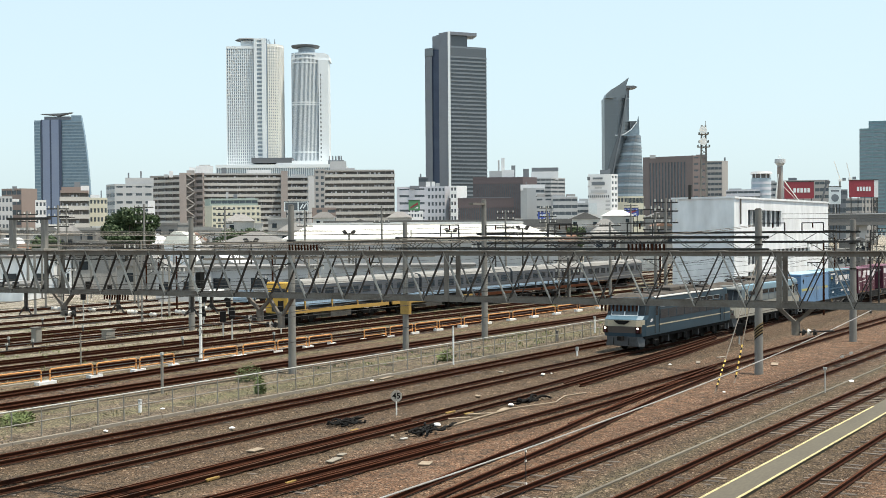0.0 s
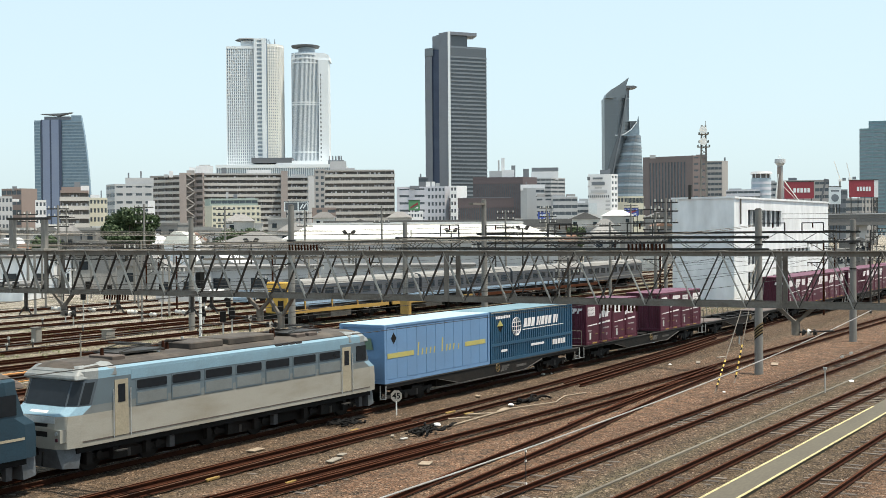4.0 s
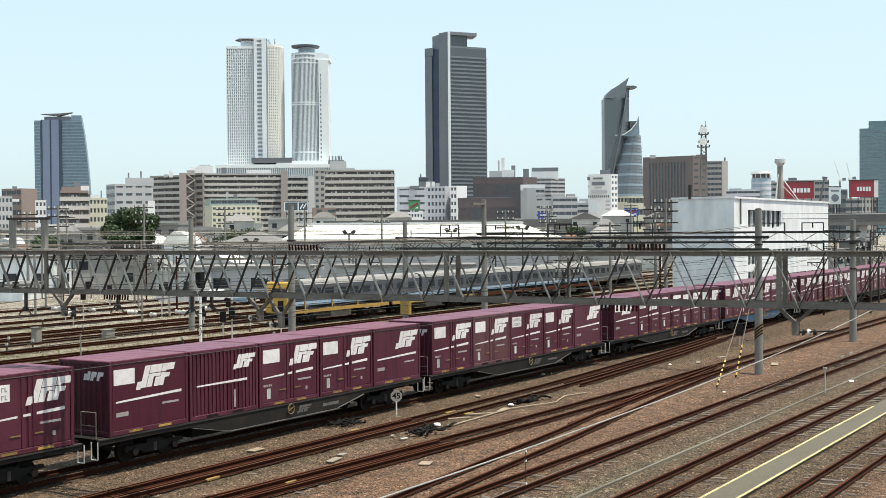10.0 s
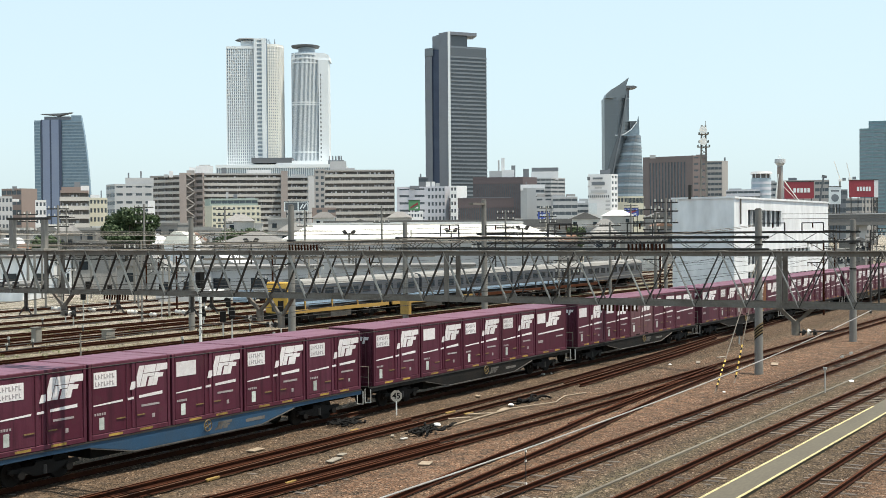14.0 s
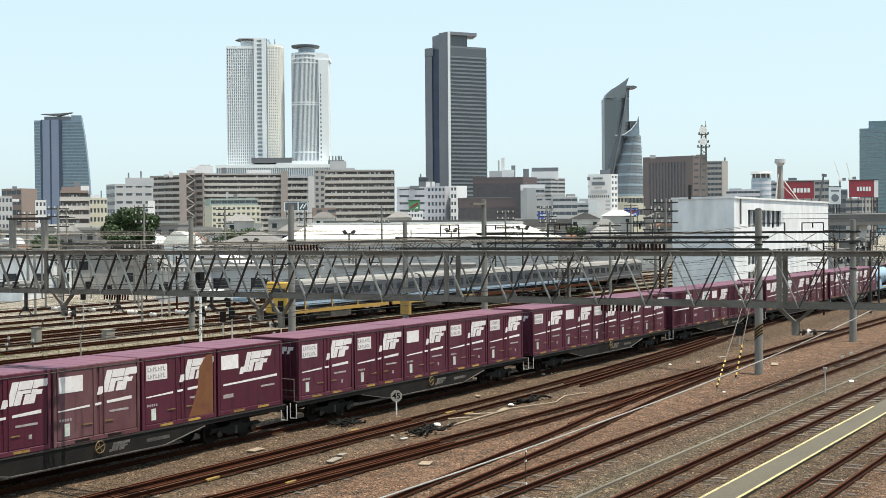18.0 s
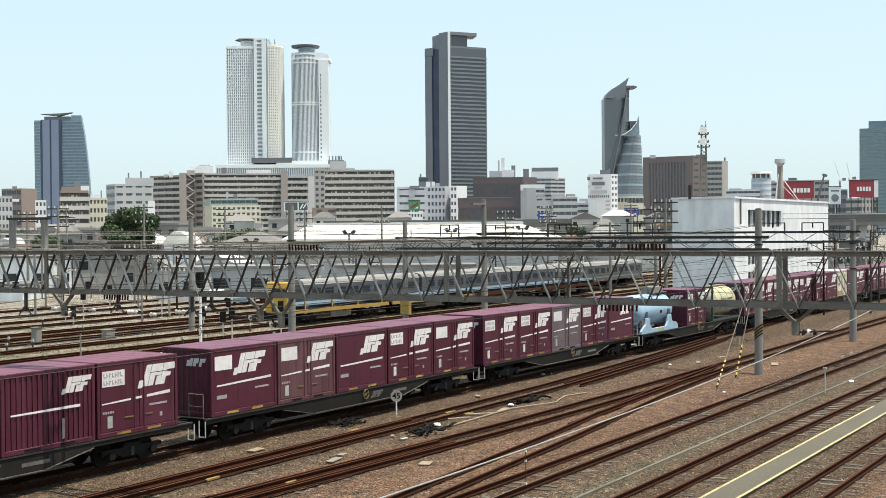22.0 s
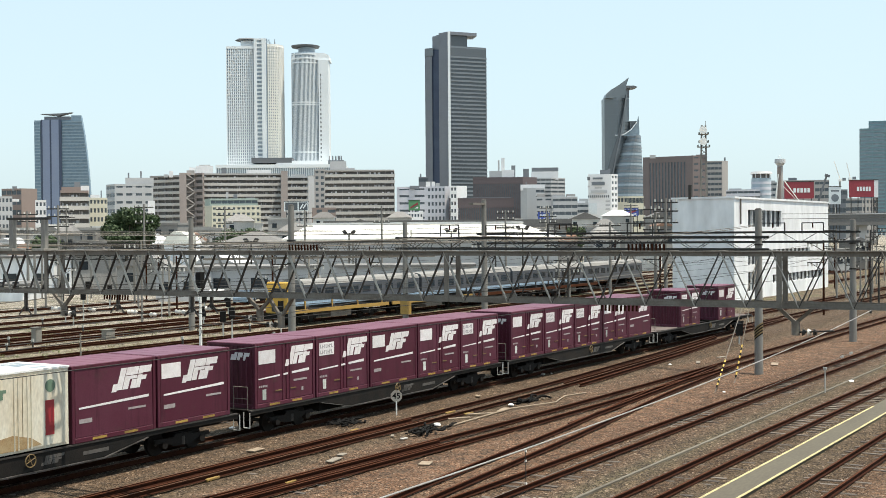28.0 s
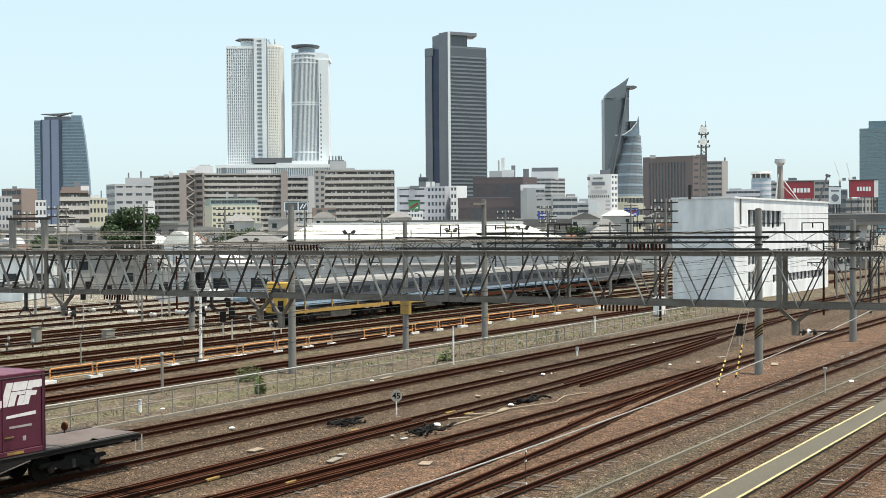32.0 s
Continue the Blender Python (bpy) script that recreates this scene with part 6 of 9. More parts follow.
def twin_office():
    t = tower(-267.1, 1560, "white twin skyscraper with a rounded side and dark landing deck")
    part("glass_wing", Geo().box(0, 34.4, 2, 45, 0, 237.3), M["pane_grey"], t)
    for k in range(14):
        x = k * 2.646
        part("fin", Geo().box(x - 0.62, x + 0.62, 0.4, 4, 0, 238.6), M["fin_white"], t)
    for k in range(50):
        z = 60 + k * 3.6
        part("floor_band", Geo().box(0, 34.4, 1.2, 6, z - 0.7, z + 0.7), M["fin_white"], t)
    part("parapet", Geo().box(-0.6, 35.0, 0.2, 5, 235.6, 238.6), M["fin_white"], t)
    part("core", Geo().box(34.4, 50.6, -1, 45, 0, 247.6), M["pane_grey"], t)
    part("rib", Geo().box(34.4, 37.9, -3, 0, 0, 247.6), M["fin_white"], t)
    part("rib", Geo().box(44.3, 49.2, -4, 0, 0, 247.6), M["fin_white"], t)
    for k in range(46):
        z = 20 + k * 5.013
        part("floor_band", Geo().box(37.9, 44.3, -2.2, 0, z, z + 2.2), M["fin_white"], t)
    cx = 49.2
    r = 18.3
    arc = [(cx + r * math.sin(math.pi / 2 * k / 12), 18 - r * 0.95 * math.cos(math.pi / 2 * k / 12)) for k in range(13)]
    part("rounded_wing", Geo().prism(arc + [(cx + r, 28), (cx, 28)], 0, 238.4), M["pane_grey"], t, smooth=True)
    out = [(cx + (r + 0.7) * math.sin(math.pi / 2 * k / 12), 18 - (r + 0.7) * 0.95 * math.cos(math.pi / 2 * k / 12)) for k in range(13)]
    for k in range(50):
        z = 60 + k * 3.6
        part("floor_band", Geo().prism(out + [(cx + r + 0.7, 28), (cx, 28)], z, z + 2.1), M["fin_cream"], t)
    part("parapet", Geo().prism(out + [(cx + r + 0.7, 28), (cx, 28)], 236.4, 241.4), M["fin_cream"], t)
    for k in range(13):
        a = math.pi / 2 * k / 12
        x, y = cx + (r + 1.0) * math.sin(a), 18 - (r + 1.0) * 0.95 * math.cos(a)
        part("fin", Geo().box(x - 0.62, x + 0.62, y - 0.3, y + 2, 0, 238.4), M["fin_cream"], t)
    part("landing_deck", disc(23.2, 22, 15.5, 248.5, 250.3, 24, 13), M["pad_dark"], t, "dark round landing deck")
    part("deck_stem", Geo().box(15.5, 36.0, 14, 34, 237.3, 247.6), M["fin_white"], t)
    for x in (41.6, 50.3, 57.6):
        part("antenna", Geo().tube((x, 20, 241.0), (x, 20, 250.0), 0.8, 0.4, n=6), M["pad_dark"], t)


twin_office()



def twin_hotel():
    t = tower(-187.0, 1560, "white twin skyscraper with a wide round landing deck")
    w = 33.8
    arc = [(w * k / 12, 6 - 7 * math.sin(math.pi * k / 12)) for k in range(13)]
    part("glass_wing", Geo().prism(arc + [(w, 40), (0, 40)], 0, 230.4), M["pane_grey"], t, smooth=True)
    for k in range(22):
        x = w * k / 21
        y = 6 - 7 * math.sin(math.pi * k / 21)
        part("fin", Geo().box(x - 0.38, x + 0.38, y - 1.2, y + 2, 0, 226.4), M["fin_white"], t)
    out = [(w * k / 12, 5 - 7.6 * math.sin(math.pi * k / 12)) for k in range(13)]
    for z in (167.8, 165.0, 91.9, 105.9, 217.0, 222.6, 227.6):
        part("floor_band", Geo().prism(out + [(w, 30), (0, 30)], z, z + 1.6), M["fin_white"], t)
    part("white_slab", Geo().box(w, 46.0, 0.5, 30, 0, 221.0), M["fin_white"], t)
    part("rounded_crown", Geo().prism([(33.8, 221.0), (47.1, 221.0), (46.4, 227.0), (42.2, 229.4), (w * 0.5, 231.9), (w * 0.1, 230.4), (0, 221.0)], 3, 38, "y"), M["fin_white"], t)
    for k in range(34):
        z = 25 + k * 5.33
        part("window", Geo().box(w + 2.0, w + 3.4, 0.35, 1.5, z, z + 2.4), M["pane_slate"], t)
    part("lantern", disc(17.6, 18, 10.5, 230.4, 238.1), M["pane_grey"], t)
    part("landing_deck", disc(16.2, 18, 17, 238.5, 240.6, 28, 18), M["pad_dark"], t, "dark round landing deck")


twin_hotel()



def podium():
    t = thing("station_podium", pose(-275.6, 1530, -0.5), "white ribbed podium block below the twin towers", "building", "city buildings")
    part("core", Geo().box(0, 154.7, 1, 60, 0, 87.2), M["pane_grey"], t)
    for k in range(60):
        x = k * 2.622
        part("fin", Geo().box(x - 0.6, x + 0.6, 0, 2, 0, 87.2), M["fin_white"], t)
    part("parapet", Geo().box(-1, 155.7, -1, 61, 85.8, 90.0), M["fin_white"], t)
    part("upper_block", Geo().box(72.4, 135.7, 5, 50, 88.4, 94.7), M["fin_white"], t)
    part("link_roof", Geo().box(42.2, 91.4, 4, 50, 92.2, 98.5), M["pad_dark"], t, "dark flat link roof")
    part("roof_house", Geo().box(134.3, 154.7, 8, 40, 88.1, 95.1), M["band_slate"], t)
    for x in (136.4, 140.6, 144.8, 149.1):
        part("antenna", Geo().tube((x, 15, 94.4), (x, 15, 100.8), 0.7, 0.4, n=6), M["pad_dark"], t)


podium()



def slate_tower():
    t = tower(8.9, 1500, "slate grey skyscraper with a hooked crown")
    l, r = -28.8, 45.2
    h = 226.5
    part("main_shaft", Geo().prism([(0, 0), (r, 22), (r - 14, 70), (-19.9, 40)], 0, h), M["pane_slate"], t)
    part("side_shaft", Geo().prism([(-11.0, 12), (-11.0, 50), (l, 40), (l, 24)], 0, 225.6), M["pane_navy"], t, "dark blue glass side shaft")
    part("side_face", Geo().prism([(-20.5, 16.8), (-20.5, 20), (l - 0.3, 26), (l - 0.3, 23.2)], 0, 225.4), M["tower_slate"], t, "grey glazed outer strip")
    part("side_cap", Geo().prism([(-19.2, 15), (-19.2, 45), (l - 0.5, 40), (l - 0.5, 22)], 218.7, 228.3), M["band_slate"], t)
    part("left_wall", Geo().prism([(0, -1), (0, 2), (-12.3, 15), (-12.3, 12)], 0, 245.3), M["tower_slate"], t)
    part("left_wall", Geo().prism([(-12.3, 14), (-12.3, 44), (-19.9, 44), (-19.9, 22)], 222.1, 241.9), M["tower_slate"], t)
    part("corner_rib", Geo().prism([(-1.5, -2.5), (1.5, -2.5), (1.5, 1), (-1.5, 1)], 0, 245.3), M["fin_white"], t)
    for k in range(38):
        z = 40 + k * (h - 52) / 37
        part("floor_band", Geo().prism([(1.0, -0.4), (r + 0.5, 21.4), (r + 0.5, 23), (1.0, 2)], z, z + 2.0), M["band_slate"], t)
    part("crown_wall", Geo().prism([(0, 0), (0, 30), (2.7, 30), (2.7, 1.5)], h - 4, 245.3), M["tower_slate"], t)
    part("crown_beam", Geo().prism([(0, -0.5), (33.6, 15), (29.5, 40), (-19.9, 40)], 241.8, 245.5), M["tower_slate"], t, "overhanging crown beam")
    part("crown_recess", Geo().prism([(2, 3), (21.9, 14), (19.9, 40), (2, 36)], h, 241.8), M["pane_slate"], t)
    part("roof_box", Geo().prism([(2, 2), (r, 22), (r - 10, 50), (2, 40)], h, h + 2.2), M["band_slate"], t)


slate_tower()



def spiral_tower():
    t = tower(189.8, 1330, "dark twisted glass tower with a pointed top")
    k = 0.5912
    hi, lo = 147.0, 106.7

    def hull(a, b, z, y0, bulge):
        """A rounded front from a to b and a flat back."""
        return [((a + (b - a) * j / 8) * k, y0 - bulge * math.sin(math.pi * j / 8), z) for j in range(9)] + [(b * k, 24, z), (a * k, 24, z)]
    rows = [hull(-30, 14, hi * j / 40, 0, 10) for j in range(41)]
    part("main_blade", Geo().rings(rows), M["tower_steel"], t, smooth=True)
    for j in range(4, 40):
        z = hi * j / 40
        part("floor_band", Geo().rings([hull(-30.2, 14.2, z, -0.4, 10), hull(-30.2, 14.2, z + 0.8, -0.4, 10)]), M["band_slate"], t)
    sail = [(-30 * k, hi - 1), (-28 * k, hi + 6 * k), (-20 * k, hi + 13 * k), (-5 * k, hi + 22 * k), (12 * k, hi + 35 * k), (7 * k, hi + 20 * k), (8 * k, hi - 1)]
    part("sail", Geo().prism(sail, -9, 12, "y"), M["tower_steel"], t, "glass sail at the top")
    part("crown", Geo().box(-4 * k, 14 * k, -2, 20, hi, 157.6), M["tower_slate"], t)
    part("landing_deck", Geo().prism([(7 * k, 156.9), (16 * k, 156.3), (28 * k, 157.8), (22 * k, 159.3), (7 * k, 159.3)], -6, 16, "y"), M["pad_dark"], t, "dark landing deck")
    # dark glazed cleft that winds down the front
    pts = [(6, 149.3, 1.2), (1, 129.2, 2.2), (-7, 105.5, 5.0), (-16, 84.9, 8.0), (-24, 64.2, 10.0), (-30, 43.5, 11)]
    for n, ((xa, za, wa), (xb, zb, wb)) in enumerate(zip(pts, pts[1:])):
        g = Geo().rings([[((xa - wa / 2) * k, -13, za), ((xa + wa / 2) * k, -13, za), ((xa + wa / 2) * k, -6, za), ((xa - wa / 2) * k, -6, za)], [((xb - wb / 2) * k, -13, zb), ((xb + wb / 2) * k, -13, zb), ((xb + wb / 2) * k, -6, zb), ((xb - wb / 2) * k, -6, zb)]])
        part("cleft", g, M["pane_slate"], t, "dark glazed cleft")
        part("cleft_edge", Geo().beam(((xa + wa / 2) * k, -13.5, za), ((xb + wb / 2) * k, -13.5, zb), 1.2, 1.2), M["band_slate"], t)
    # lower wing wound round the foot
    wing = [hull(-30 + 40 * (j / 30) ** 2.4, 38 - 5.5 * (j / 30) ** 2, lo * j / 30, -8, 14) for j in range(31)]
    part("lower_wing", Geo().rings(wing), M["tower_glass"], t, smooth=True)
    for j in range(5, 30):
        a, b, z = -30 + 40 * (j / 30) ** 2.4, 38 - 5.5 * (j / 30) ** 2, lo * j / 30
        part("floor_band", Geo().rings([hull(a - 0.2, b + 0.2, z, -8.4, 14), hull(a - 0.2, b + 0.2, z + 2.2, -8.4, 14)]), M["band_slate"] if j % 3 else M["pane_grey"], t)
    part("wing_sail", Geo().prism([(-13 * k, lo - 1), (1 * k, lo + 0.5), (15 * k, lo + 10 * k), (25 * k, lo + 23 * k), (29 * k, lo + 34 * k), (30 * k, lo - 1)], -10, -7, "y"), M["tower_glass"], t)
    part("wing_rim", Geo().beam((1 * k, -10.5, lo + 0.5), (15 * k, -10.5, lo + 10 * k), 1.0).beam((15 * k, -10.5, lo + 10 * k), (25 * k, -10.5, lo + 23 * k), 1.0).beam((-13 * k, -10.5, lo), (1 * k, -10.5, lo + 0.5), 1.0), M["fin_white"], t)
    part("wing_recess", Geo().box(14 * k, 26 * k, -5, 10, lo, lo + 26 * k), M["pane_slate"], t)


spiral_tower()



M["sail_glass"] = mat("sail_glass", (0.155, 0.225, 0.290), 0.25, 0.1, (0.20, 0.275, 0.335), 0.6, 0.03, 0.25, 0.0)
M["sail_panel"] = mat("sail_panel", (0.165, 0.205, 0.300), 0.4, 0, (0.19, 0.235, 0.325), 0.5, 0.02, 30, 0.0)
M["sail_band"] = mat("sail_band", (0.200, 0.270, 0.325), 0.4, 0, (0.13, 0.18, 0.225), 0.8, 0.12, 6, 0.0, stretch=(0.4, 1, 2))


def sail_tower():
    t = tower(-613.6, 1890, "blue glass skyscraper with one curved side")
    top = 185.5
    right = [(69.4, top), (74.5, 154.7), (77.9, 124.9), (80.9, 90.8), (83.0, 52.5), (83.9, 0)]
    part("curved_wing", Geo().prism([(37.9, 0), (37.9, 178.8), (54.9, 178.7), (54.9, top)] + right, 2, 9, "y"), M["sail_glass"], t)
    part("straight_wing", Geo().box(0, 38.7, 0, 9, 0, 178.1), M["sail_glass"], t)
    part("edge_wall", Geo().box(0, 8.9, -1.5, 0, 0, 175.7), M["sail_glass"], t)
    for a, b, c in ((9.8, 12.3, "pane_navy"), (12.3, 23.0, "sail_panel"), (23.0, 25.5, "pane_navy"), (25.5, 36.6, "sail_panel"), (36.6, 40.3, "pane_navy")):
        part("upright_strip", Geo().box(a, b, -1.2, 1, 0, 179.0), M[c], t)
    for k in range(34):
        z = 18 + k * (177.1 - 20) / 33
        f = z / top
        xr = 83.9 + (70.2 - 83.9) * max(0, f) ** 1.9
        part("floor_band", Geo().box(41.1, xr - 1, 1.2, 3, z, z + 1.6), M["sail_band"], t)
        part("floor_band", Geo().box(0.3, 8.6, -1.8, -1.4, z, z + 1.3), M["sail_band"], t)
    part("crown", Geo().box(14.0, 52.3, 3, 12, 178.1, 184.1), M["tower_slate"], t)
    part("landing_deck", Geo().prism([(8.0, 187.6), (36.0, 184.6), (56.6, 190.0), (40.0, 188.6)], 0, 12, "y"), M["pad_dark"], t, "dark slanting roof deck")


sail_tower()



def radio_mast():
    m = thing("radio_mast", pose(153.7, 738, 25.0), "grey lattice radio mast with white dish antennas", "mast")
    h = 43.4
    for a, b in ((-1.6, -1.6), (1.6, -1.6), (1.6, 1.6), (-1.6, 1.6)):
        part("leg", Geo().tube((a * 1.2, b, -25.6), (a * 1.2, b, 0), 0.28, n=6).tube((a * 1.2, b, 0), (a * 0.7, b * 0.6, h), 0.28, n=6), M["pole_concrete"], m)
    for k in range(15):
        z, g = h * k / 15, 1 - 0.45 * k / 15
        part("brace", Geo().beam((-2.0 * g, -1.6 * g, z), (1.9 * g, -1.5 * g, z + h / 15), 0.24), M["pole_concrete"], m)
        part("brace", Geo().beam((2.0 * g, -1.6 * g, z), (-1.9 * g, -1.5 * g, z + h / 15), 0.24), M["pole_concrete"], m)
    for z, r in ((h * 0.70, 3.4), (h * 0.76, 2.6), (h * 0.87, 2.6)):
        part("platform", Geo().box(-r, r, -2.0, 2.0, z, z + 0.4), M["pole_concrete"], m)
        for x in (-r, r):
            part("railing", Geo().box(x - 0.1, x + 0.1, -2.0, 2.0, z + 0.4, z + 1.5), M["pole_concrete"], m)
    for x, z in ((-0.9, h * 0.775), (-0.9, h * 0.93)):
        part("dish", Geo().tube((x, -3.4, z), (x, -1.4, z), 2.3, 1.5, n=18), M["white_paint"], m, smooth=True)
    part("spike", Geo().tube((1.2, 0, h), (1.2, 0, h + 2.4), 0.12, n=5), M["pole_concrete"], m)


radio_mast()



def chimney():
    c = thing("control_tower", pose(88.8, 330, -0.5), "slim brown tower with a round grey head and white stays", "tower")
    part("shaft", Geo().tube((0, 0, 0), (0, 0, 25.0), 0.85, 0.72, n=14), M["wall_taupe"], c, smooth=True)
    part("brick_face", Geo().tube((-0.15, -0.12, 14.0), (-0.15, -0.12, 24.4), 0.72, 0.62, n=14), M["wall_rust"], c, "red-brown upper shaft", smooth=True)
    part("head", Geo().tube((0, 0, 24.6), (0, 0, 25.4), 0.75, 1.3, n=18), M["wall_grey"], c, smooth=True)
    part("rim", Geo().tube((0, 0, 25.4), (0, 0, 26.4), 1.42, 1.35, n=18), M["wall_grey"], c)
    g = Geo()
    for k in range(6):
        a, b = math.pi * k / 6, math.pi * (k + 1) / 6
        g.tube((0.5 * math.cos(a), 0, 26.4 + 0.9 * math.sin(a)), (0.5 * math.cos(b), 0, 26.4 + 0.9 * math.sin(b)), 0.05, n=5)
    part("hoop", g, M["white_paint"], c)
    for p, q, r in (((-0.7, -0.9, 22.4), (-1.6, -0.9, 14.5), 0.16), ((0.9, -0.9, 20.6), (4.6, -0.9, 15.5), 0.14), ((0.6, -0.9, 19.2), (4.2, -0.9, 15.4), 0.08), ((-0.9, -0.9, 20.8), (-1.2, -0.9, 15.4), 0.1)):
        part("stay", Geo().tube(p, q, r, n=6), M["white_paint"], c)


chimney()
M["sky_pale"] = mat("sky_pale", (0.36, 0.43, 0.49), 0.3, 0, (0.30, 0.37, 0.43), 0.4, 0.05, 20, 0.0)
round_tower()



M["sign_red"] = mat("sign_red", (0.24, 0.03, 0.045), 0.5, 0, (0.20, 0.035, 0.045), 0.4, 0.1, 2, 0.0)
M["sign_blue"] = mat("sign_blue", (0.05, 0.09, 0.34), 0.5, 0, (0.06, 0.09, 0.28), 0.4, 0.1, 2, 0.0)
M["sign_pale"] = mat("sign_pale", (0.66, 0.70, 0.72), 0.5, 0, (0.58, 0.62, 0.64), 0.4, 0.1, 2, 0.0)
M["sign_green"] = mat("sign_green", (0.08, 0.24, 0.11), 0.5, 0, (0.1, 0.2, 0.1), 0.4, 0.1, 2, 0.0)


def billboard(x, y, w, z0, z1, mt, label, mark):
    """A rooftop sign: panel, frame, legs and plain shapes for its mark."""
    b = thing("billboard", pose(x, y, 0), label, "billboard", "rooftop signs")
    part("panel", Geo().box(0, w, 0, 0.8, z0, z1), M[mt], b)
    for k in range(4):
        xx = w * (0.08 + 0.28 * k)
        part("leg", Geo().box(xx - 0.15, xx + 0.15, 0.3, 0.6, -0.3, z0), M["steel_dark"], b)
    h = z1 - z0
    part("frame", Geo().box(-0.2, w + 0.2, -0.1, 0.9, z1, z1 + 0.3), M["steel_dark"], b)
    if mark == "bars":
        for k in range(5):
            part("mark", Geo().box(w * (0.30 + 0.12 * k), w * (0.385 + 0.12 * k), -0.08, 0, z0 + 0.36 * h, z0 + 0.62 * h), M["sign_pale"], b)
    elif mark == "ring":
        part("mark", Geo().tube((w / 2, -0.08, z0 + 0.36 * h), (w / 2, 0, z0 + 0.36 * h), 0.22 * h, n=18), M["band_slate"], b)
        part("mark", Geo().box(w * 0.15, w * 0.85, -0.08, 0, z0 + 0.72 * h, z0 + 0.82 * h), M["band_slate"], b)
    elif mark == "swoosh":
        part("mark", Geo().prism([(w * 0.15, z0 + 0.2 * h), (w * 0.85, z0 + 0.6 * h), (w * 0.8, z0 + 0.8 * h), (w * 0.15, z0 + 0.35 * h)], -0.08, 0, "y"), M["sign_red"], b)
        part("mark", Geo().prism([(w * 0.5, z0 + 0.2 * h), (w * 0.85, z0 + 0.2 * h), (w * 0.85, z0 + 0.4 * h)], -0.09, -0.01, "y"), M["sign_pale"], b)
    elif mark == "zigzag":
        for a0, a1, b0, b1 in ((0, w, 0, 0.09), (0, w, 0.91, 1), (0.55 * w, 0.6 * w, 0.09, 0.91), (0, 0.04 * w, 0.09, 0.91), (0.96 * w, w, 0.09, 0.91)):
            part("mark", Geo().box(a0, a1, -0.08, 0, z0 + b0 * h, z0 + b1 * h), M["sign_pale"], b)
        part("mark", Geo().beam((0.66 * w, -0.06, z0 + 0.25 * h), (0.78 * w, -0.06, z0 + 0.75 * h), 0.1, 0.6).beam((0.78 * w, -0.06, z0 + 0.3 * h), (0.92 * w, -0.06, z0 + 0.8 * h), 0.1, 0.6), M["sign_pale"], b)



billboard(163.6, 600, 14.0, 21.7, 29.7, "sign_red", "large faded red rooftop billboard with pale shapes", "bars")
billboard(184.9, 600, 5.6, 18.9, 27.2, "sign_pale", "pale rooftop sign with a dark ring", "ring")
billboard(180.0, 555, 10.9, 21.1, 28.5, "sign_red", "large red rooftop billboard with pale shapes", "bars")
billboard(191.0, 556, 2.1, 21.0, 28.6, "sign_pale", "narrow white end of the rooftop billboard", "none")
billboard(81.1, 560, 6.3, 13.5, 17.0, "sign_blue", "small blue and red sign above the roofs", "swoosh")
billboard(42.5, 560, 5.2, 12.6, 15.8, "sign_blue", "small blue sign with pale bars above the roofs", "bars")
billboard(-79.6, 630, 12.2, 17.9, 22.8, "pane_slate", "dark rooftop sign in a white frame with a zigzag", "zigzag")
billboard(-16.3, 600, 5.4, 17.4, 22.2, "sign_green", "red and green rooftop poster", "swoosh")
sign_marks()


def crane(x, y, z, tilt, jib, label):
    c = thing("tower_crane", pose(x, y, z), label, "crane", "distant cranes")
    part("mast", Geo().box(-0.45, 0.45, -0.45, 0.45, -32, 12), M["pole_concrete"], c)
    part("cab", Geo().box(-1.0, 1.0, -1.0, 1.0, 12, 13.8), M["white_paint"], c)
    a = radians(tilt)
    j = part("jib", Geo().beam((0, 0, 14), (jib * math.cos(a), 0, 14 + jib * math.sin(a)), 0.45), M["white_paint"], c)
    part("counterweight", Geo().box(2.0, 4.0, -1, 1, 12.5, 14.5), M["band_slate"], c)


crane(285.1, 900, 28.7, 108, 13, "red and white tower crane far off")
crane(292.4, 900, 29.5, 103, 11, "red and white tower crane far off")


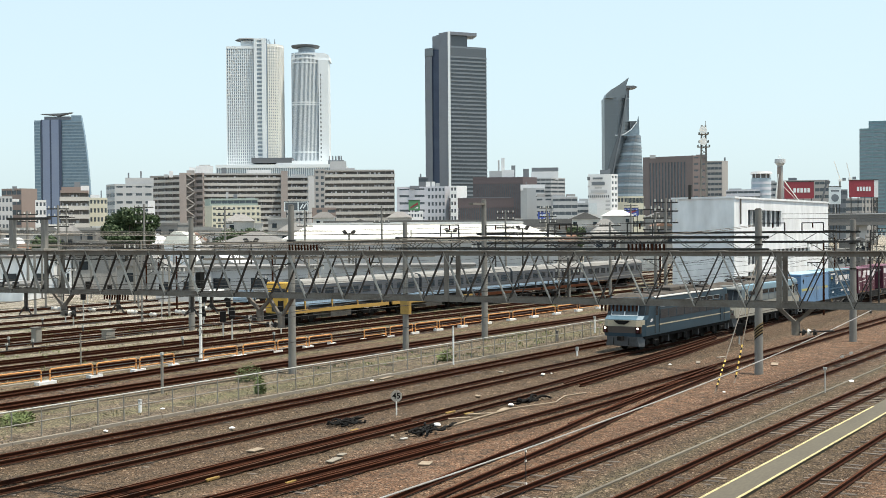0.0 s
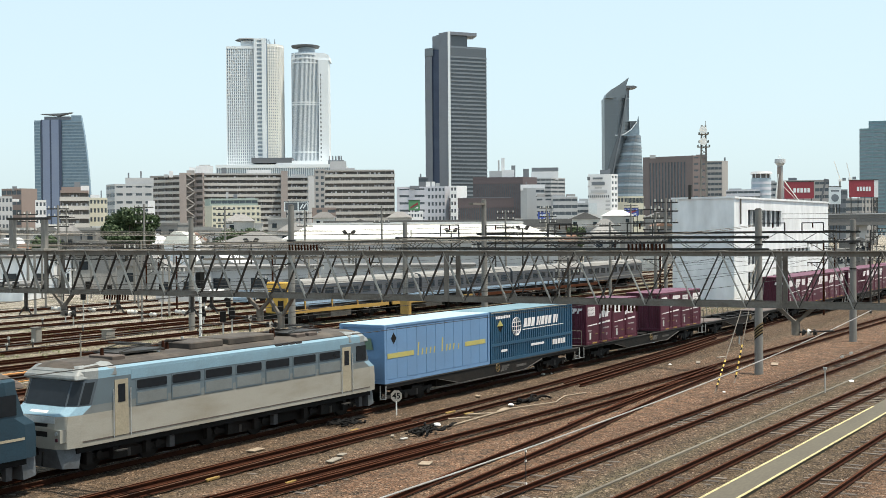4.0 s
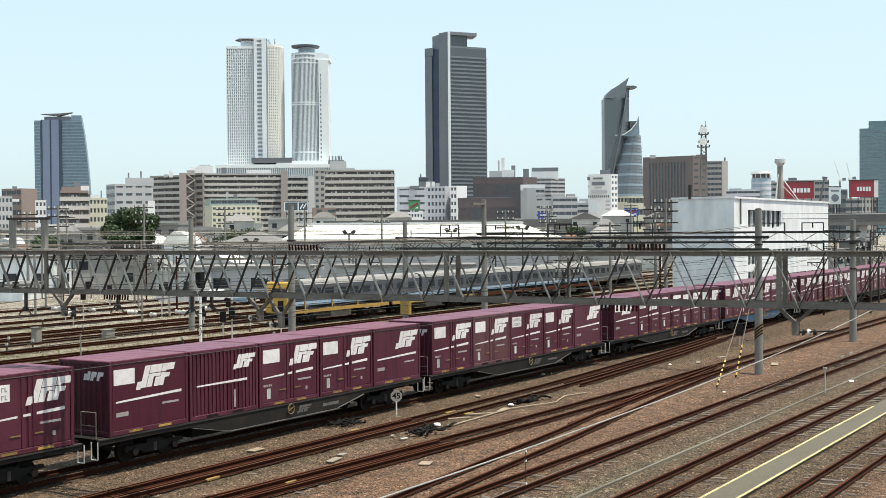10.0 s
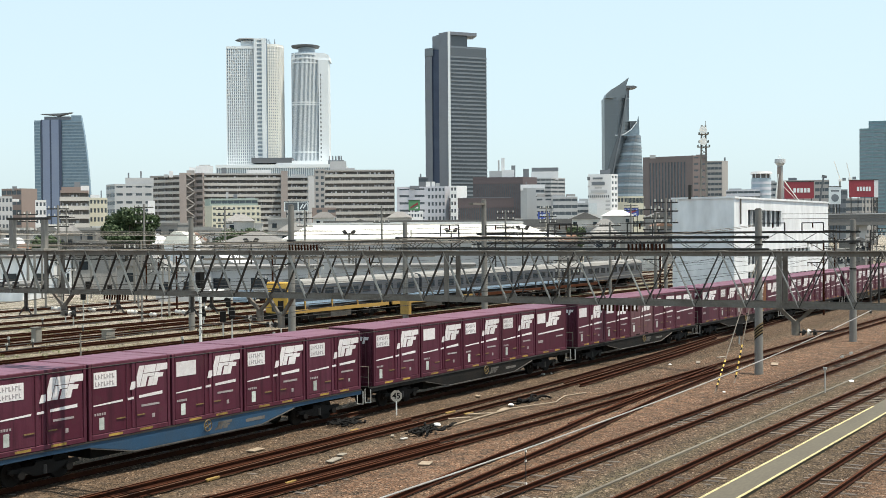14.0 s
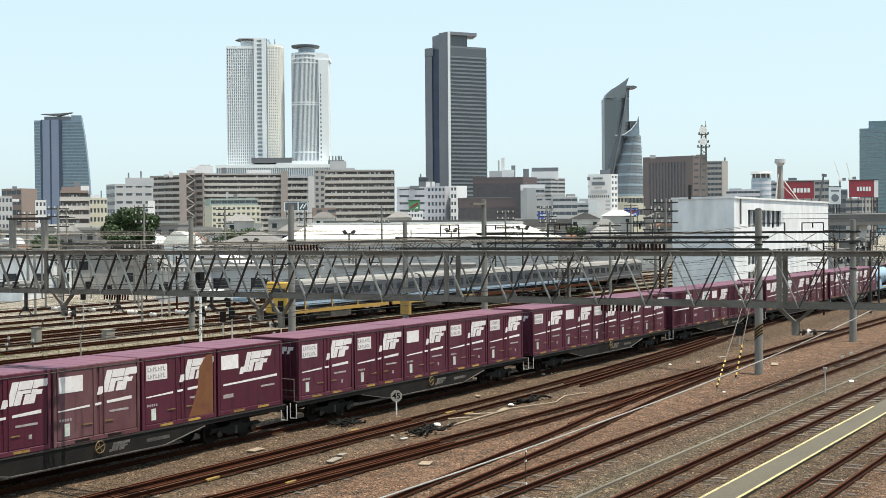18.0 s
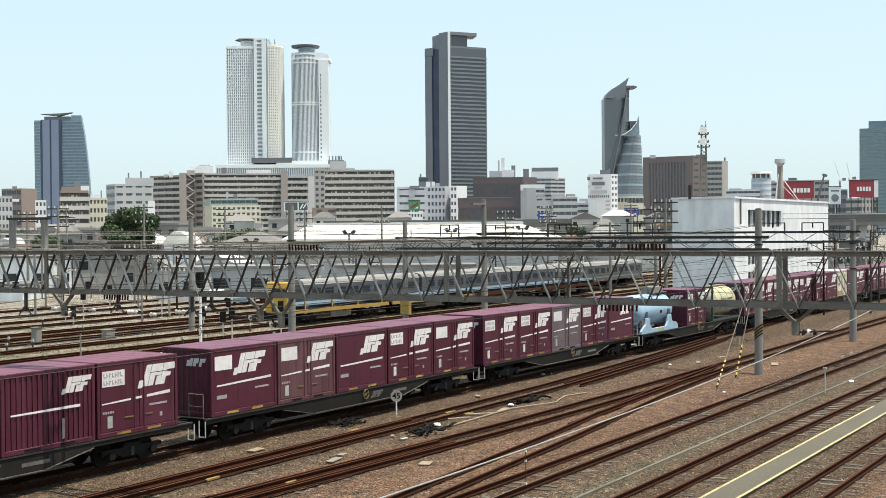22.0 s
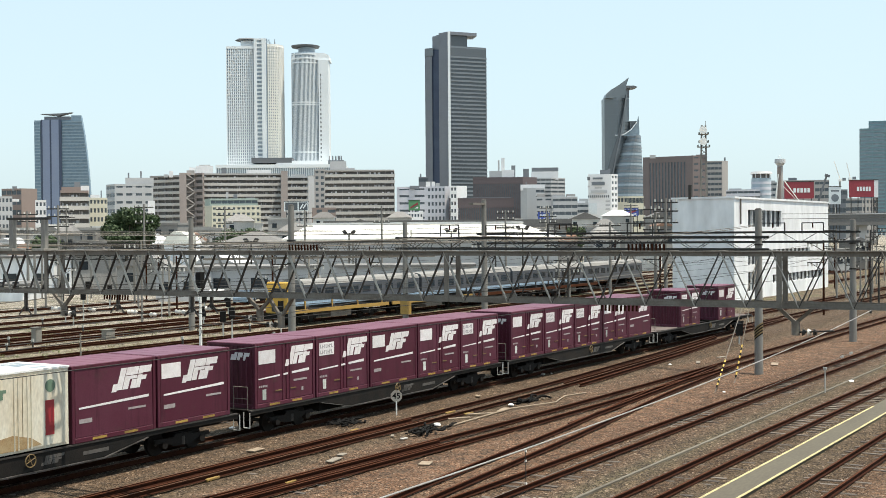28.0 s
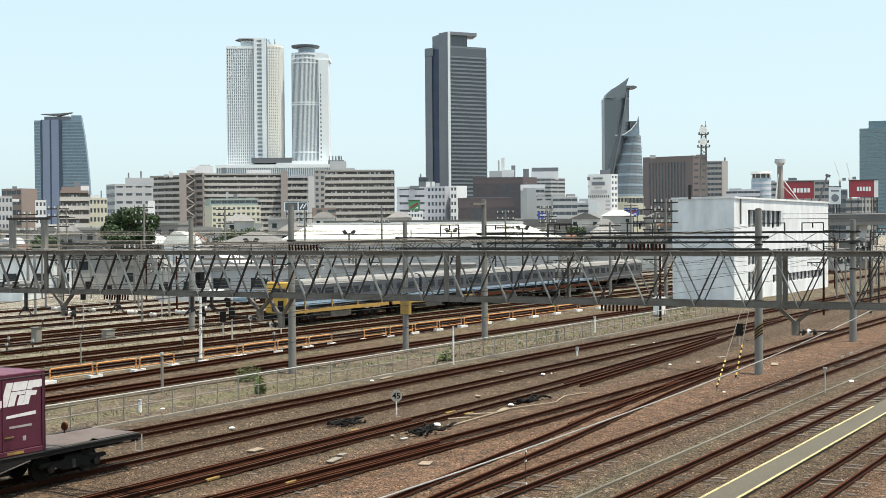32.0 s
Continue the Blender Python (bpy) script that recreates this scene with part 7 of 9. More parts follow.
# white equipment building beside the line
def white_building():
    b = thing("equipment_building", tpose(133.0, 12.2, -0.3), "white clad equipment building with barred windows beside the line", "building")
    h, w, d = 11.4, 39.0, 7.1
    wins = [(4.8, 17.5, 8.3, 10.2), (4.8, 9.5, 4.0, 5.4), (11.0, 30.0, 5.0, 5.6), (4.8, 9.5, 1.0, 3.2), (14.0, 36.0, 1.6, 2.6)]
    part("core", Geo().box(0.3, w - 0.3, 0.35, d - 0.3, 0, h - 0.2), M["glass_dark"], b)
    # cladding with real openings: columns of panels between the windows
    xs = sorted({0.0, w, *[a for a, _, _, _ in wins], *[c for _, c, _, _ in wins]})
    for x0, x1 in zip(xs, xs[1:]):
        z = 0.0
        for a, c, z0, z1 in sorted(wins, key=lambda q: q[2]):
            if a <= x0 and x1 <= c:
                if z0 > z:
                    part("cladding", Geo().box(x0, x1, 0, 0.3, z, z0), M["white_wall"], b)
                z = z1
        part("cladding", Geo().box(x0, x1, 0, 0.3, z, h), M["white_wall"], b)
    part("end_wall", Geo().box(0, 0.3, 0.3, d, 0, h), M["white_wall"], b)
    part("end_wall", Geo().box(w - 0.3, w, 0.3, d, 0, h), M["white_wall"], b)
    part("back_wall", Geo().box(0.3, w - 0.3, d - 0.3, d, 0, h), M["white_wall"], b)
    part("roof", Geo().box(-0.12, w + 0.12, -0.12, d + 0.12, h, h + 0.22), M["white_wall"], b)
    for a, c, z0, z1 in wins:
        n = max(3, int((c - a) / 1.6))
        for k in range(1, n):
            x = a + (c - a) * k / n
            part("window_bar", Geo().box(x - 0.06, x + 0.06, 0.1, 0.3, z0, z1), M["white_wall"], b)
    part("downpipe", Geo().tube((1.9, -0.12, 8.6), (1.9, -0.12, h), 0.09, n=8), M["steel_grey"], b)
    part("vent_pipe", Geo().tube((-0.0, 5.0, h), (0.0, 5.0, h + 1.6), 0.22, n=10), M["steel_dark"], b)


white_building()

# slim dark boom of a mobile crane, working behind the white building
boom = thing("crane_boom", pose(175.0, 600, -0.2), "dark slim boom of a mobile crane at work", "crane")
part("boom_tube", Geo().tube((0, 0, -1.0), (0, 0, 20), 0.75, 0.65, n=8).tube((0, 0, 20), (0, 0, 33.4), 0.55, 0.45, n=8), M["pad_dark"], boom)
part("boom_head", Geo().box(-0.8, 1.4, -0.5, 0.5, 33.2, 34.4), M["pad_dark"], boom)


# ---- yard furniture ----
M["fence_grey"] = mat("fence_grey", (0.25, 0.24, 0.215), 0.6, 0.3, (0.20, 0.15, 0.11), 0.6, 2.0, 25)
M["fence_white"] = mat("fence_white", (0.40, 0.40, 0.38), 0.6, 0, (0.30, 0.28, 0.25), 0.5, 0.8, 20)
M["concrete"] = mat("concrete", (0.215, 0.19, 0.155), 0.9, 0, (0.17, 0.15, 0.125), 0.6, 1.2, 20)
M["walk_grey"] = mat("walk_grey", (0.088, 0.076, 0.054), 0.9, 0, (0.062, 0.052, 0.038), 0.6, 0.5, 12, 0.004, stretch=(0.3, 1, 1))
M["line_yellow"] = mat("line_yellow", (0.46, 0.40, 0.20), 0.85, 0, (0.18, 0.145, 0.085), 0.75, 2.5, 25, 0.0)
M["timber"] = mat("timber", (0.27, 0.215, 0.155), 0.9, 0, (0.17, 0.12, 0.085), 0.6, 3, 30)
M["timber_yellow"] = mat("timber_yellow", (0.24, 0.155, 0.04), 0.85, 0, (0.10, 0.065, 0.035), 0.6, 3, 30)
M["weed"] = mat("weed", (0.105, 0.140, 0.046), 0.8, 0, (0.12, 0.13, 0.05), 0.6, 2, 15, 0.0, vary=0.3)
M["dry_grass"] = mat("dry_grass", (0.23, 0.195, 0.115), 0.9, 0, (0.14, 0.125, 0.06), 0.7, 0.4, 10, 0.0)
M["ceramic"] = mat("ceramic", (0.68, 0.66, 0.62), 0.25, 0, (0.4, 0.36, 0.3), 0.4, 4, 20, 0.0)


def fence():
    f = thing("railing_fence", tpose(0, 7.5, -0.2), "thin grey pipe railing fence along the running line", "fence")
    s = 20.8
    while s < 118:
        part("post", Geo().tube((s, 0, 0), (s + random.uniform(-0.02, 0.02), random.uniform(-0.02, 0.02), 1.14), 0.028, n=6), M["fence_grey"], f)
        s += 1.48
    for z, r in ((1.14, 0.032), (0.58, 0.024)):
        s = 20.8
        while s < 117:
            g = Geo().tube((s, 0, z), (s + 5.92, 0, z + random.uniform(-0.01, 0.01)), r, n=6)
            part("rail", g, M["fence_white"] if z > 1 else M["fence_grey"], f, "pale worn top rail" if z > 1 else "")
            s += 5.92
    e = thing("edging_kerb", tpose(0, 6.7, -0.25), "low pale concrete edging beside the ballast", "kerb", "", "structure")
    s = 18.0
    while s < 110:
        part("kerb_stone", Geo().box(s, s + 1.97, -0.07, 0.07, 0, 0.16 + random.uniform(-0.015, 0.015)), M["concrete"], e)
        s += 2.0


fence()


def hoop(s0, s1, lat, h=0.78):
    b = thing("hoop_barrier", tpose(s0, lat, -0.2), "orange steel hoop barrier on white concrete feet", "barrier", "orange barriers along the yard path")
    w = s1 - s0
    g, r = Geo(), 0.12
    pts = [(0, 0, 0.05), (0, 0, h - r), (r * 0.3, 0, h - r * 0.3), (r, 0, h), (w - r, 0, h), (w - r * 0.3, 0, h - r * 0.3), (w, 0, h - r), (w, 0, 0.05)]
    for p, q in zip(pts, pts[1:]):
        g.tube(p, q, 0.045, n=8)
    part("hoop", g, M["orange"], b, smooth=True)
    part("lower_rail", Geo().tube((0, 0, h * 0.42), (w, 0, h * 0.42), 0.03, n=6), M["orange"], b)
    for x in (0, w):
        part("foot", Geo().box(x - 0.3, x + 0.3, -0.18, 0.18, 0, 0.17), M["white_paint"], b, "white concrete foot")


for a, b in ((36.0, 40.2), (40.8, 45.5), (46.1, 49.1), (49.4, 52.4), (52.7, 55.5), (58.1, 61.2), (61.8, 65.0), (65.3, 68.4), (68.7, 71.3), (75.3, 78.1), (78.7, 81.8), (82.2, 85.4), (85.8, 89.2), (89.7, 93.2), (93.8, 97.6), (98.2, 102.0), (102.6, 106.6), (107.2, 111.4), (112.0, 116.4), (117.0, 121.6)):
    hoop(a, b, 20.8)


def strip(name, knots, w, z0, z1, mt, label, category, step=4.0):
    """A long low body that follows knots (s, lat)."""
    g = Geo()
    s0, s1 = knots[0][0], knots[-1][0]
    n = int((s1 - s0) / step)
    rows = []
    for k in range(n + 1):
        s = s0 + (s1 - s0) * k / n
        l = slope_line(knots, s) + 0.03 * noise.noise(Vector((s * 0.2, knots[0][1], 5)))
        rows.append([(s, l - w / 2, z0), (s, l + w / 2, z0), (s, l + w / 2, z1), (s, l - w / 2, z1)])
    g.rings(rows)
    ob = part(name, g, M[mt])
    ob.matrix_basis = tpose(0, 0, 0)
    return tagged(ob, label, category, kind="structure")


M["wire_silver"] = mat("wire_silver", (0.30, 0.29, 0.275), 0.55, 0.2, (0.20, 0.19, 0.18), 0.6, 1.2, 20, 0.0)
M["trough_pale"] = mat("trough_pale", (0.140, 0.125, 0.098), 0.9, 0, (0.065, 0.052, 0.037), 1.0, 0.7, 12, 0.0, stretch=(0.3, 1, 1))
strip("walkway", [(14, -19.9), (130, -19.95)], 1.0, -0.35, -0.10, "walk_grey", "narrow worn asphalt staff walkway between sidings", "walkway")
for lat, far in ((-19.43, 57.5), (-20.38, 130)):
    strip("walkway_edge_line", [(14, lat), (far, lat - 0.03)], 0.09, -0.11, -0.094, "line_yellow", "worn yellow painted edge line of the walkway", "marking")
strip("cable_trough", [(14, -16.1), (140, -16.0)], 0.11, -0.3, -0.165, "trough_pale", "worn concrete cable trough between sidings", "trough")
strip("cable_trough", [(24, 13.1), (150, 13.3)], 0.2, -0.3, -0.15, "walk_grey", "pale concrete cable trough behind the fence", "trough")
strip("cable_trough", [(30, 21.9), (130, 22.6)], 0.25, -0.3, -0.15, "concrete", "pale concrete cable trough behind the barriers", "trough")


def tag_board(name, s, lat, z, w, d, h, mt, label, category, turn=0.0, group=""):
    ob = part(name, Geo().box(-w / 2, w / 2, -d / 2, d / 2, 0, h), M[mt])
    ob.matrix_basis = tpose(s, lat, z, turn)
    bevel(ob, min(0.02, h / 4), 1)
    return tagged(ob, label, category, group)


for s, lat, w, d, mt, turn in ((35.4, -6.03, 1.1, 0.35, "concrete", 12), (35.0, -6.75, 0.8, 0.35, "concrete", -10), (36.4, -9.2, 0.75, 0.5, "timber", 20), (35.6, -2.3, 0.9, 0.45, "timber", 5), (56.7, 6.2, 1.8, 0.25, "timber", 8),
                               (40.7, -4.94, 0.45, 0.16, "concrete", 30), (40.36, -5.71, 0.4, 0.18, "fence_white", -15), (36.4, -5.65, 0.5, 0.3, "concrete", 10), (57.8, 6.97, 1.9, 0.4, "concrete", 4), (80.6, 1.9, 1.4, 0.3, "concrete", 0), (62.0, 2.0, 0.5, 0.3, "concrete", 15),
                               (47.45, -5.03, 1.5, 0.16, "timber", -40), (45.9, -4.88, 1.3, 0.16, "timber", -35), (49.0, -5.3, 1.3, 0.3, "timber", 12), (53.6, -5.1, 1.2, 0.22, "timber", 10), (73.1, -10.3, 1.6, 0.5, "timber", 15), (37.3, 14.2, 1.4, 0.3, "timber", 0), (52.5, -2.0, 0.5, 0.3, "timber", 40), (33.2, -15.3, 0.5, 0.15, "concrete", 30), (72.0, -6.0, 1.3, 0.3, "concrete", 20), (75.5, -6.2, 1.0, 0.3, "concrete", -10)):
    tag_board("board", s, lat, -0.19, w * 0.8, d * 0.8, 0.05, mt, "pale weathered board lying on the ballast", "board", turn, "boards on the ballast")
for s, lat, w, turn in ((30.4, -3.5, 0.9, 4), (30.7, -4.62, 0.9, 4), (47.1, -3.71, 1.0, 0), (47.5, -3.0, 0.8, 12), (47.2, -4.6, 0.8, -8), (46.4, -3.3, 0.6, -30), (29.0, -6.9, 0.9, 3), (27.0, -8.0, 0.8, 3), (31.5, -7.2, 0.7, 2), (41.0, -2.9, 0.7, 3)):
    tag_board("timber_block", s, lat, -0.2, w * 0.75, 0.11, 0.09, "timber_yellow", "yellow painted timber block beside the rail", "timber", turn, "yellow blocks at the switches")


def heap(s, lat, w, d, seed, label):
    """A heap of crumpled sheet and cable ends."""
    rnd = random.Random(seed)
    ob = thing("cable_heap", tpose(s, lat, -0.2, rnd.uniform(-10, 10)), label, "heap", "heaps of old cable")
    for k in range(16):
        x, y = rnd.uniform(-w, w) * 0.5, rnd.uniform(-d, d) * 0.5
        g, p = Geo(), Vector((x, y, rnd.uniform(0.03, 0.16)))
        a = rnd.uniform(0, 6.3)
        for j in range(5):
            a += rnd.uniform(-0.7, 0.7)
            q = p + Vector((math.cos(a) * 0.26, math.sin(a) * 0.12, rnd.uniform(-0.09, 0.1)))
            q.z = max(0.02, min(0.2, q.z))
            g.tube(p, q, rnd.uniform(0.02, 0.06), n=6)
            p = q
        part("cable_end", g, M["black"], ob, smooth=True)


heap(42.4, -1.6, 1.4, 0.5, 1, "heap of dark cable and debris beside the rail")
heap(42.3, -5.6, 1.2, 0.5, 2, "heap of black plastic-wrapped cable between tracks")
heap(52.2, -4.95, 1.3, 0.4, 3, "flat heap of black cable between tracks")


def stone(s, lat, r, label="pale rounded stone on the ballast", mt="white_paint"):
    rnd = random.Random(int(s * 31 + lat * 7))
    g = Geo()
    rows = []
    for a, b in ((0.45, 0.0), (0.95, 0.25), (1.0, 0.55), (0.7, 0.85), (0.2, 1.0)):
        rows.append([(r * a * math.cos(t) * rnd.uniform(0.85, 1.15), r * a * math.sin(t) * rnd.uniform(0.85, 1.15), r * 0.9 * b) for t in (2 * math.pi * k / 9 for k in range(9))])
    g.rings(rows)
    ob = part("stone", g, M[mt], smooth=True)
    ob.matrix_basis = tpose(s, lat, -0.2)
    tagged(ob, label, "stone", "pale stones on the ballast")


for s, lat, r in ((43.7, -5.14, 0.17), (61.86, -0.75, 0.14), (62.8, -0.8, 0.06), (82.2, 0.9, 0.15), (36.0, 5.9, 0.1), (70.0, -5.0, 0.1), (47.0, -10.9, 0.07), (66.6, -16.3, 0.14), (50.4, -4.95, 0.14), (59.5, -11.9, 0.08), (55.0, 6.0, 0.12), (39.0, 1.8, 0.13), (33.0, -15.2, 0.12), (41.8, 8.4, 0.1)):
    stone(s, lat, r)


def number_sign(s, lat, text, label):
    b = thing("speed_sign", tpose(s, lat, -0.2), label, "sign")
    part("post", Geo().tube((0, 0, 0), (0, 0, 0.62), 0.03, n=8), M["white_paint"], b)
    o = [(0.265 * math.cos(math.pi * (k + 0.5) / 4), 0.84 + 0.265 * math.sin(math.pi * (k + 0.5) / 4)) for k in range(8)]
    turn = pose(0, 0, 0, 0, 0, -TRACK_TURN)
    pl = part("plate", Geo().prism(o, -0.015, 0.015, "y"), M["steel_pale"], b, "pale grey eight-sided plate", at=turn)
    cu = bpy.data.curves.new("digits", "FONT")
    cu.body, cu.size, cu.align_x, cu.align_y, cu.extrude, cu.offset = text, 0.35, "CENTER", "CENTER", 0.002, 0.008
    ob = new("digits", cu)
    me = bpy.data.meshes.new_from_object(ob.evaluated_get(bpy.context.evaluated_depsgraph_get()))
    bpy.data.objects.remove(ob)
    me.materials.append(M["black"])
    dg = part("digits", me, None, b, "black painted digits", at=turn @ pose(0, -0.019, 0.84, 90, 0, 0))


number_sign(45.5, -1.93, "45", "pale grey eight-sided speed sign reading 45 on a short post")


def marker(s, lat, h, r, mt, label, head=None):
    b = thing("marker_post", tpose(s, lat, -0.2), label, "post", "marker posts")
    part("post", Geo().tube((0, 0, 0), (0, 0, h), r, n=8), M[mt], b)
    if head:
        part("head", Geo().box(-0.065, 0.065, -0.08, 0.08, h - 0.02, h + head * 0.8), M["fence_white"], b)
    else:
        part("cap", Geo().tube((0, 0, h), (0, 0, h + 0.03), r * 1.25, n=8), M["steel_dark"], b)
    return b


marker(64.2, 6.45, 2.35, 0.05, "white_paint", "white painted marker post beside the fence")
marker(89.0, 8.6, 1.15, 0.07, "white_paint", "short white post with a black foot", 0.2)
marker(61.8, -16.2, 1.15, 0.03, "fence_white", "thin pale stub post with a dark head", 0.12)
marker(46.0, 12.5, 1.95, 0.07, "fence_grey", "grey signal post with a dark head", 0.14)
marker(72.3, 2.15, 0.35, 0.06, "white_paint", "low white distance marker", 0.3)
marker(81.0, 7.9, 0.75, 0.12, "pole_concrete", "stubby grey post on the verge")
marker(40.6, 8.6, 0.5, 0.08, "white_paint", "low white marker stub", 0.12)
marker(53.7, 26.8, 1.9, 0.05, "fence_grey", "thin grey post among yard tracks")
for s, lat in ((59.7, 38.2), (60.1, 41.2), (56.5, 37.0), (66.0, 30.0), (72.0, 26.6), (78.0, 34.0), (70.5, 45.0), (64.0, 50.0), (75.0, 55.0)):
    marker(s, lat, 0.5, 0.07, "steel_dark", "low shunting signal among yard tracks", 0.22)
# white steel post by the barriers
wp = thing("signal_post", tpose(58.4, 21.3, -0.2), "tall white tubular post with a coiled cable", "post")
part("post", Geo().tube((0, 0, 0), (0, 0, 5.6), 0.1, 0.08, n=12), M["white_paint"], wp, smooth=True)
part("base", Geo().box(-0.25, 0.25, -0.25, 0.25, 0, 0.25), M["concrete"], wp)
part("signal_head", Geo().box(-0.2, 0.2, -0.2, 0.2, 4.6, 5.6), M["black"], wp)
cl = Geo()
for k in range(10):
    t0, t1 = 2 * math.pi * k / 10, 2 * math.pi * (k + 1) / 10
    cl.tube((-0.25 + 0.2 * math.cos(t0), -0.12, 1.9 + 0.25 * math.sin(t0)), (-0.25 + 0.2 * math.cos(t1), -0.12, 1.9 + 0.25 * math.sin(t1)), 0.02, n=5)
part("cable_coil", cl, M["black"], wp)


def cabinet(s, lat, w, d, h, mt, label):
    c = thing("relay_cabinet", tpose(s, lat, -0.2), label, "cabinet", "trackside cabinets")
    bevel(part("case", Geo().box(-w / 2, w / 2, -d / 2, d / 2, 0.15, h), M[mt], c), 0.02, 1)
    part("plinth", Geo().box(-w / 2 - 0.05, w / 2 + 0.05, -d / 2 - 0.05, d / 2 + 0.05, 0, 0.15), M["concrete"], c)
    part("door", Geo().box(-w / 2 + 0.06, w / 2 - 0.06, -d / 2 - 0.02, -d / 2, 0.22, h - 0.08), M[mt], c)
    part("lid", Geo().box(-w / 2 - 0.06, w / 2 + 0.06, -d / 2 - 0.06, d / 2 + 0.06, h, h + 0.06), M[mt], c)


cabinet(108.8, 11.2, 1.0, 0.8, 1.7, "white_paint", "pale grey relay cabinet beside the line")
cabinet(62.0, 40.5, 0.55, 0.5, 1.2, "fence_grey", "grey relay cabinet among yard tracks")
cabinet(67.5, 39.0, 0.9, 0.5, 0.7, "fence_grey", "low grey relay box among yard tracks")


def tufts(name, s0, s1, l0, l1, count, seed, tall, mt, label):
    """Grass and weeds as many bent blades."""
    rnd = random.Random(seed)
    g = Geo()
    for _ in range(count):
        s, l = rnd.uniform(s0, s1), rnd.uniform(l0, l1)
        if noise.noise(Vector((s * 0.35, l * 0.5, seed))) < -0.02:
            continue
        for _ in range(5):
            a, h = rnd.uniform(0, 6.3), tall * rnd.uniform(0.4, 1.0)
            dx, dy, w = math.cos(a), math.sin(a), 0.025
            x, y = s + rnd.uniform(-0.15, 0.15), l + rnd.uniform(-0.15, 0.15)
            g.face([(x - dy * w, y + dx * w, -0.24), (x + dy * w, y - dx * w, -0.24), (x + dx * h * 0.5 + dy * w, y + dy * h * 0.5 - dx * w, -0.24 + h * 0.8), (x + dx * h * 0.7, y + dy * h * 0.7, -0.2 + h)])
    me = bpy.data.meshes.new(name)
    me.from_pydata(g.v, [], g.f)
    me.materials.append(M[mt])
    ob = new(name, me)
    ob.matrix_basis = tpose(0, 0, 0)
    tagged(ob, label, "weeds", kind="stuff")


tufts("grass", 30, 110, 7.0, 12.6, 700, 1, 0.09, "dry_grass", "dry straw-coloured grass on the verge behind the fence")
tufts("weeds", 58, 125, 7.6, 13.0, 300, 4, 0.2, "weed", "green weeds on the verge behind the fence")
tufts("grass", 40, 140, 22.0, 60.0, 3600, 2, 0.17, "dry_grass", "dry grass between disused yard tracks")
tufts("weeds", 40, 140, 24.0, 56.0, 1300, 3, 0.2, "weed", "green weeds between disused yard tracks")


def bush(s, lat, r, h, seed, label):
    rnd = random.Random(seed)
    b = thing("weed_clump", tpose(s, lat, -0.25), label, "weeds", "weed clumps by the fence")
    g = Geo()
    for _ in range(420):
        a, q = rnd.uniform(0, 6.3), r * math.sqrt(rnd.random())
        x, y, z = q * math.cos(a), q * math.sin(a), h * rnd.random() * (1.1 - q / r * 0.6)
        t, w = rnd.uniform(0, 6.3), rnd.uniform(0.06, 0.13)
        g.face([(x, y, z), (x + w * math.cos(t), y + w * math.sin(t), z + 0.05), (x + 2.2 * w * math.cos(t), y + 2.2 * w * math.sin(t), z + rnd.uniform(-0.04, 0.14)), (x + w * math.cos(t + 0.6), y + w * math.sin(t + 0.6), z + 0.02)])
    me = bpy.data.meshes.new("leaves")
    me.from_pydata(g.v, [], g.f)
    me.materials.append(M["weed"])
    tagged(part("leaves", me, None, b), kind="stuff")
    part("stem", Geo().tube((0, 0, 0), (0.03, 0.02, h * 0.7), 0.02, 0.008, n=5), M["weed"], b)


bush(52.1, 12.0, 0.75, 1.1, 11, "bushy green weed clump behind the fence")
bush(48.3, 8.1, 0.22, 1.0, 12, "tall green weed growing at the fence")
bush(35.3, 10.6, 0.8, 0.6, 13, "low green weed clump behind the fence")
bush(36.5, 11.6, 0.6, 0.5, 14, "low green weed clump behind the fence")
bush(66.0, 8.2, 0.4, 0.7, 15, "small weed clump at the fence foot")

M["ochre"] = mat("ochre", (0.36, 0.22, 0.05), 0.6, 0, (0.24, 0.15, 0.05), 0.5, 0.6, 10, 0.0)
# ---- guys, arms and wires ----
def guy(s, lat, top, label):
    a, b = tp(s, lat, -0.2), tp(68.2, -10.9, top)
    g = thing("guy_wire", pose(a.x, a.y, a.z), label, "guy wire", "guys of the striped mast")
    d = b - a
    part("wire", Geo().tube((0, 0, 0), d, 0.022, n=5), M["steel_grey"], g)
    n = d.normalized()
    for k in range(12):
        p = n * (0.35 + 0.17 * k)
        part("sleeve", Geo().tube(p, p + n * 0.17, 0.042, n=8), M["yellow"] if k % 2 else M["black"], g)


guy(59.3, -11.5, 6.3, "stay wire with a black and yellow guard sleeve")
guy(63.3, -11.15, 6.0, "stay wire with a black and yellow guard sleeve")

MASTS = [o for o in scene.objects if o.name.startswith("overhead_mast")]
hz = MASTS[3]
for k in range(8):
    z = 2.12 + 0.082 * k
    g = Geo().rings([[(0.235 * math.cos(t), 0.235 * math.sin(t), z - 0.19 * math.sin(t) + e) for t in (2 * math.pi * j / 20 for j in range(20))] for e in (0.0, 0.082)], caps=False)
    part("hazard_stripe", g, M["brass"] if k % 2 else M["black"], hz)
part("yellow_box", Geo().box(-0.27, 0.25, -0.3, 0.24, 2.55, 3.45), M["ochre"], MASTS[1], "weathered yellow box clamped to the mast")
part("lamp_arm", Geo().box(-1.9, 0.0, -0.16, 0.16, 10.0, 10.16), M["steel_grey"], MASTS[2], "flat grey lamp arm")
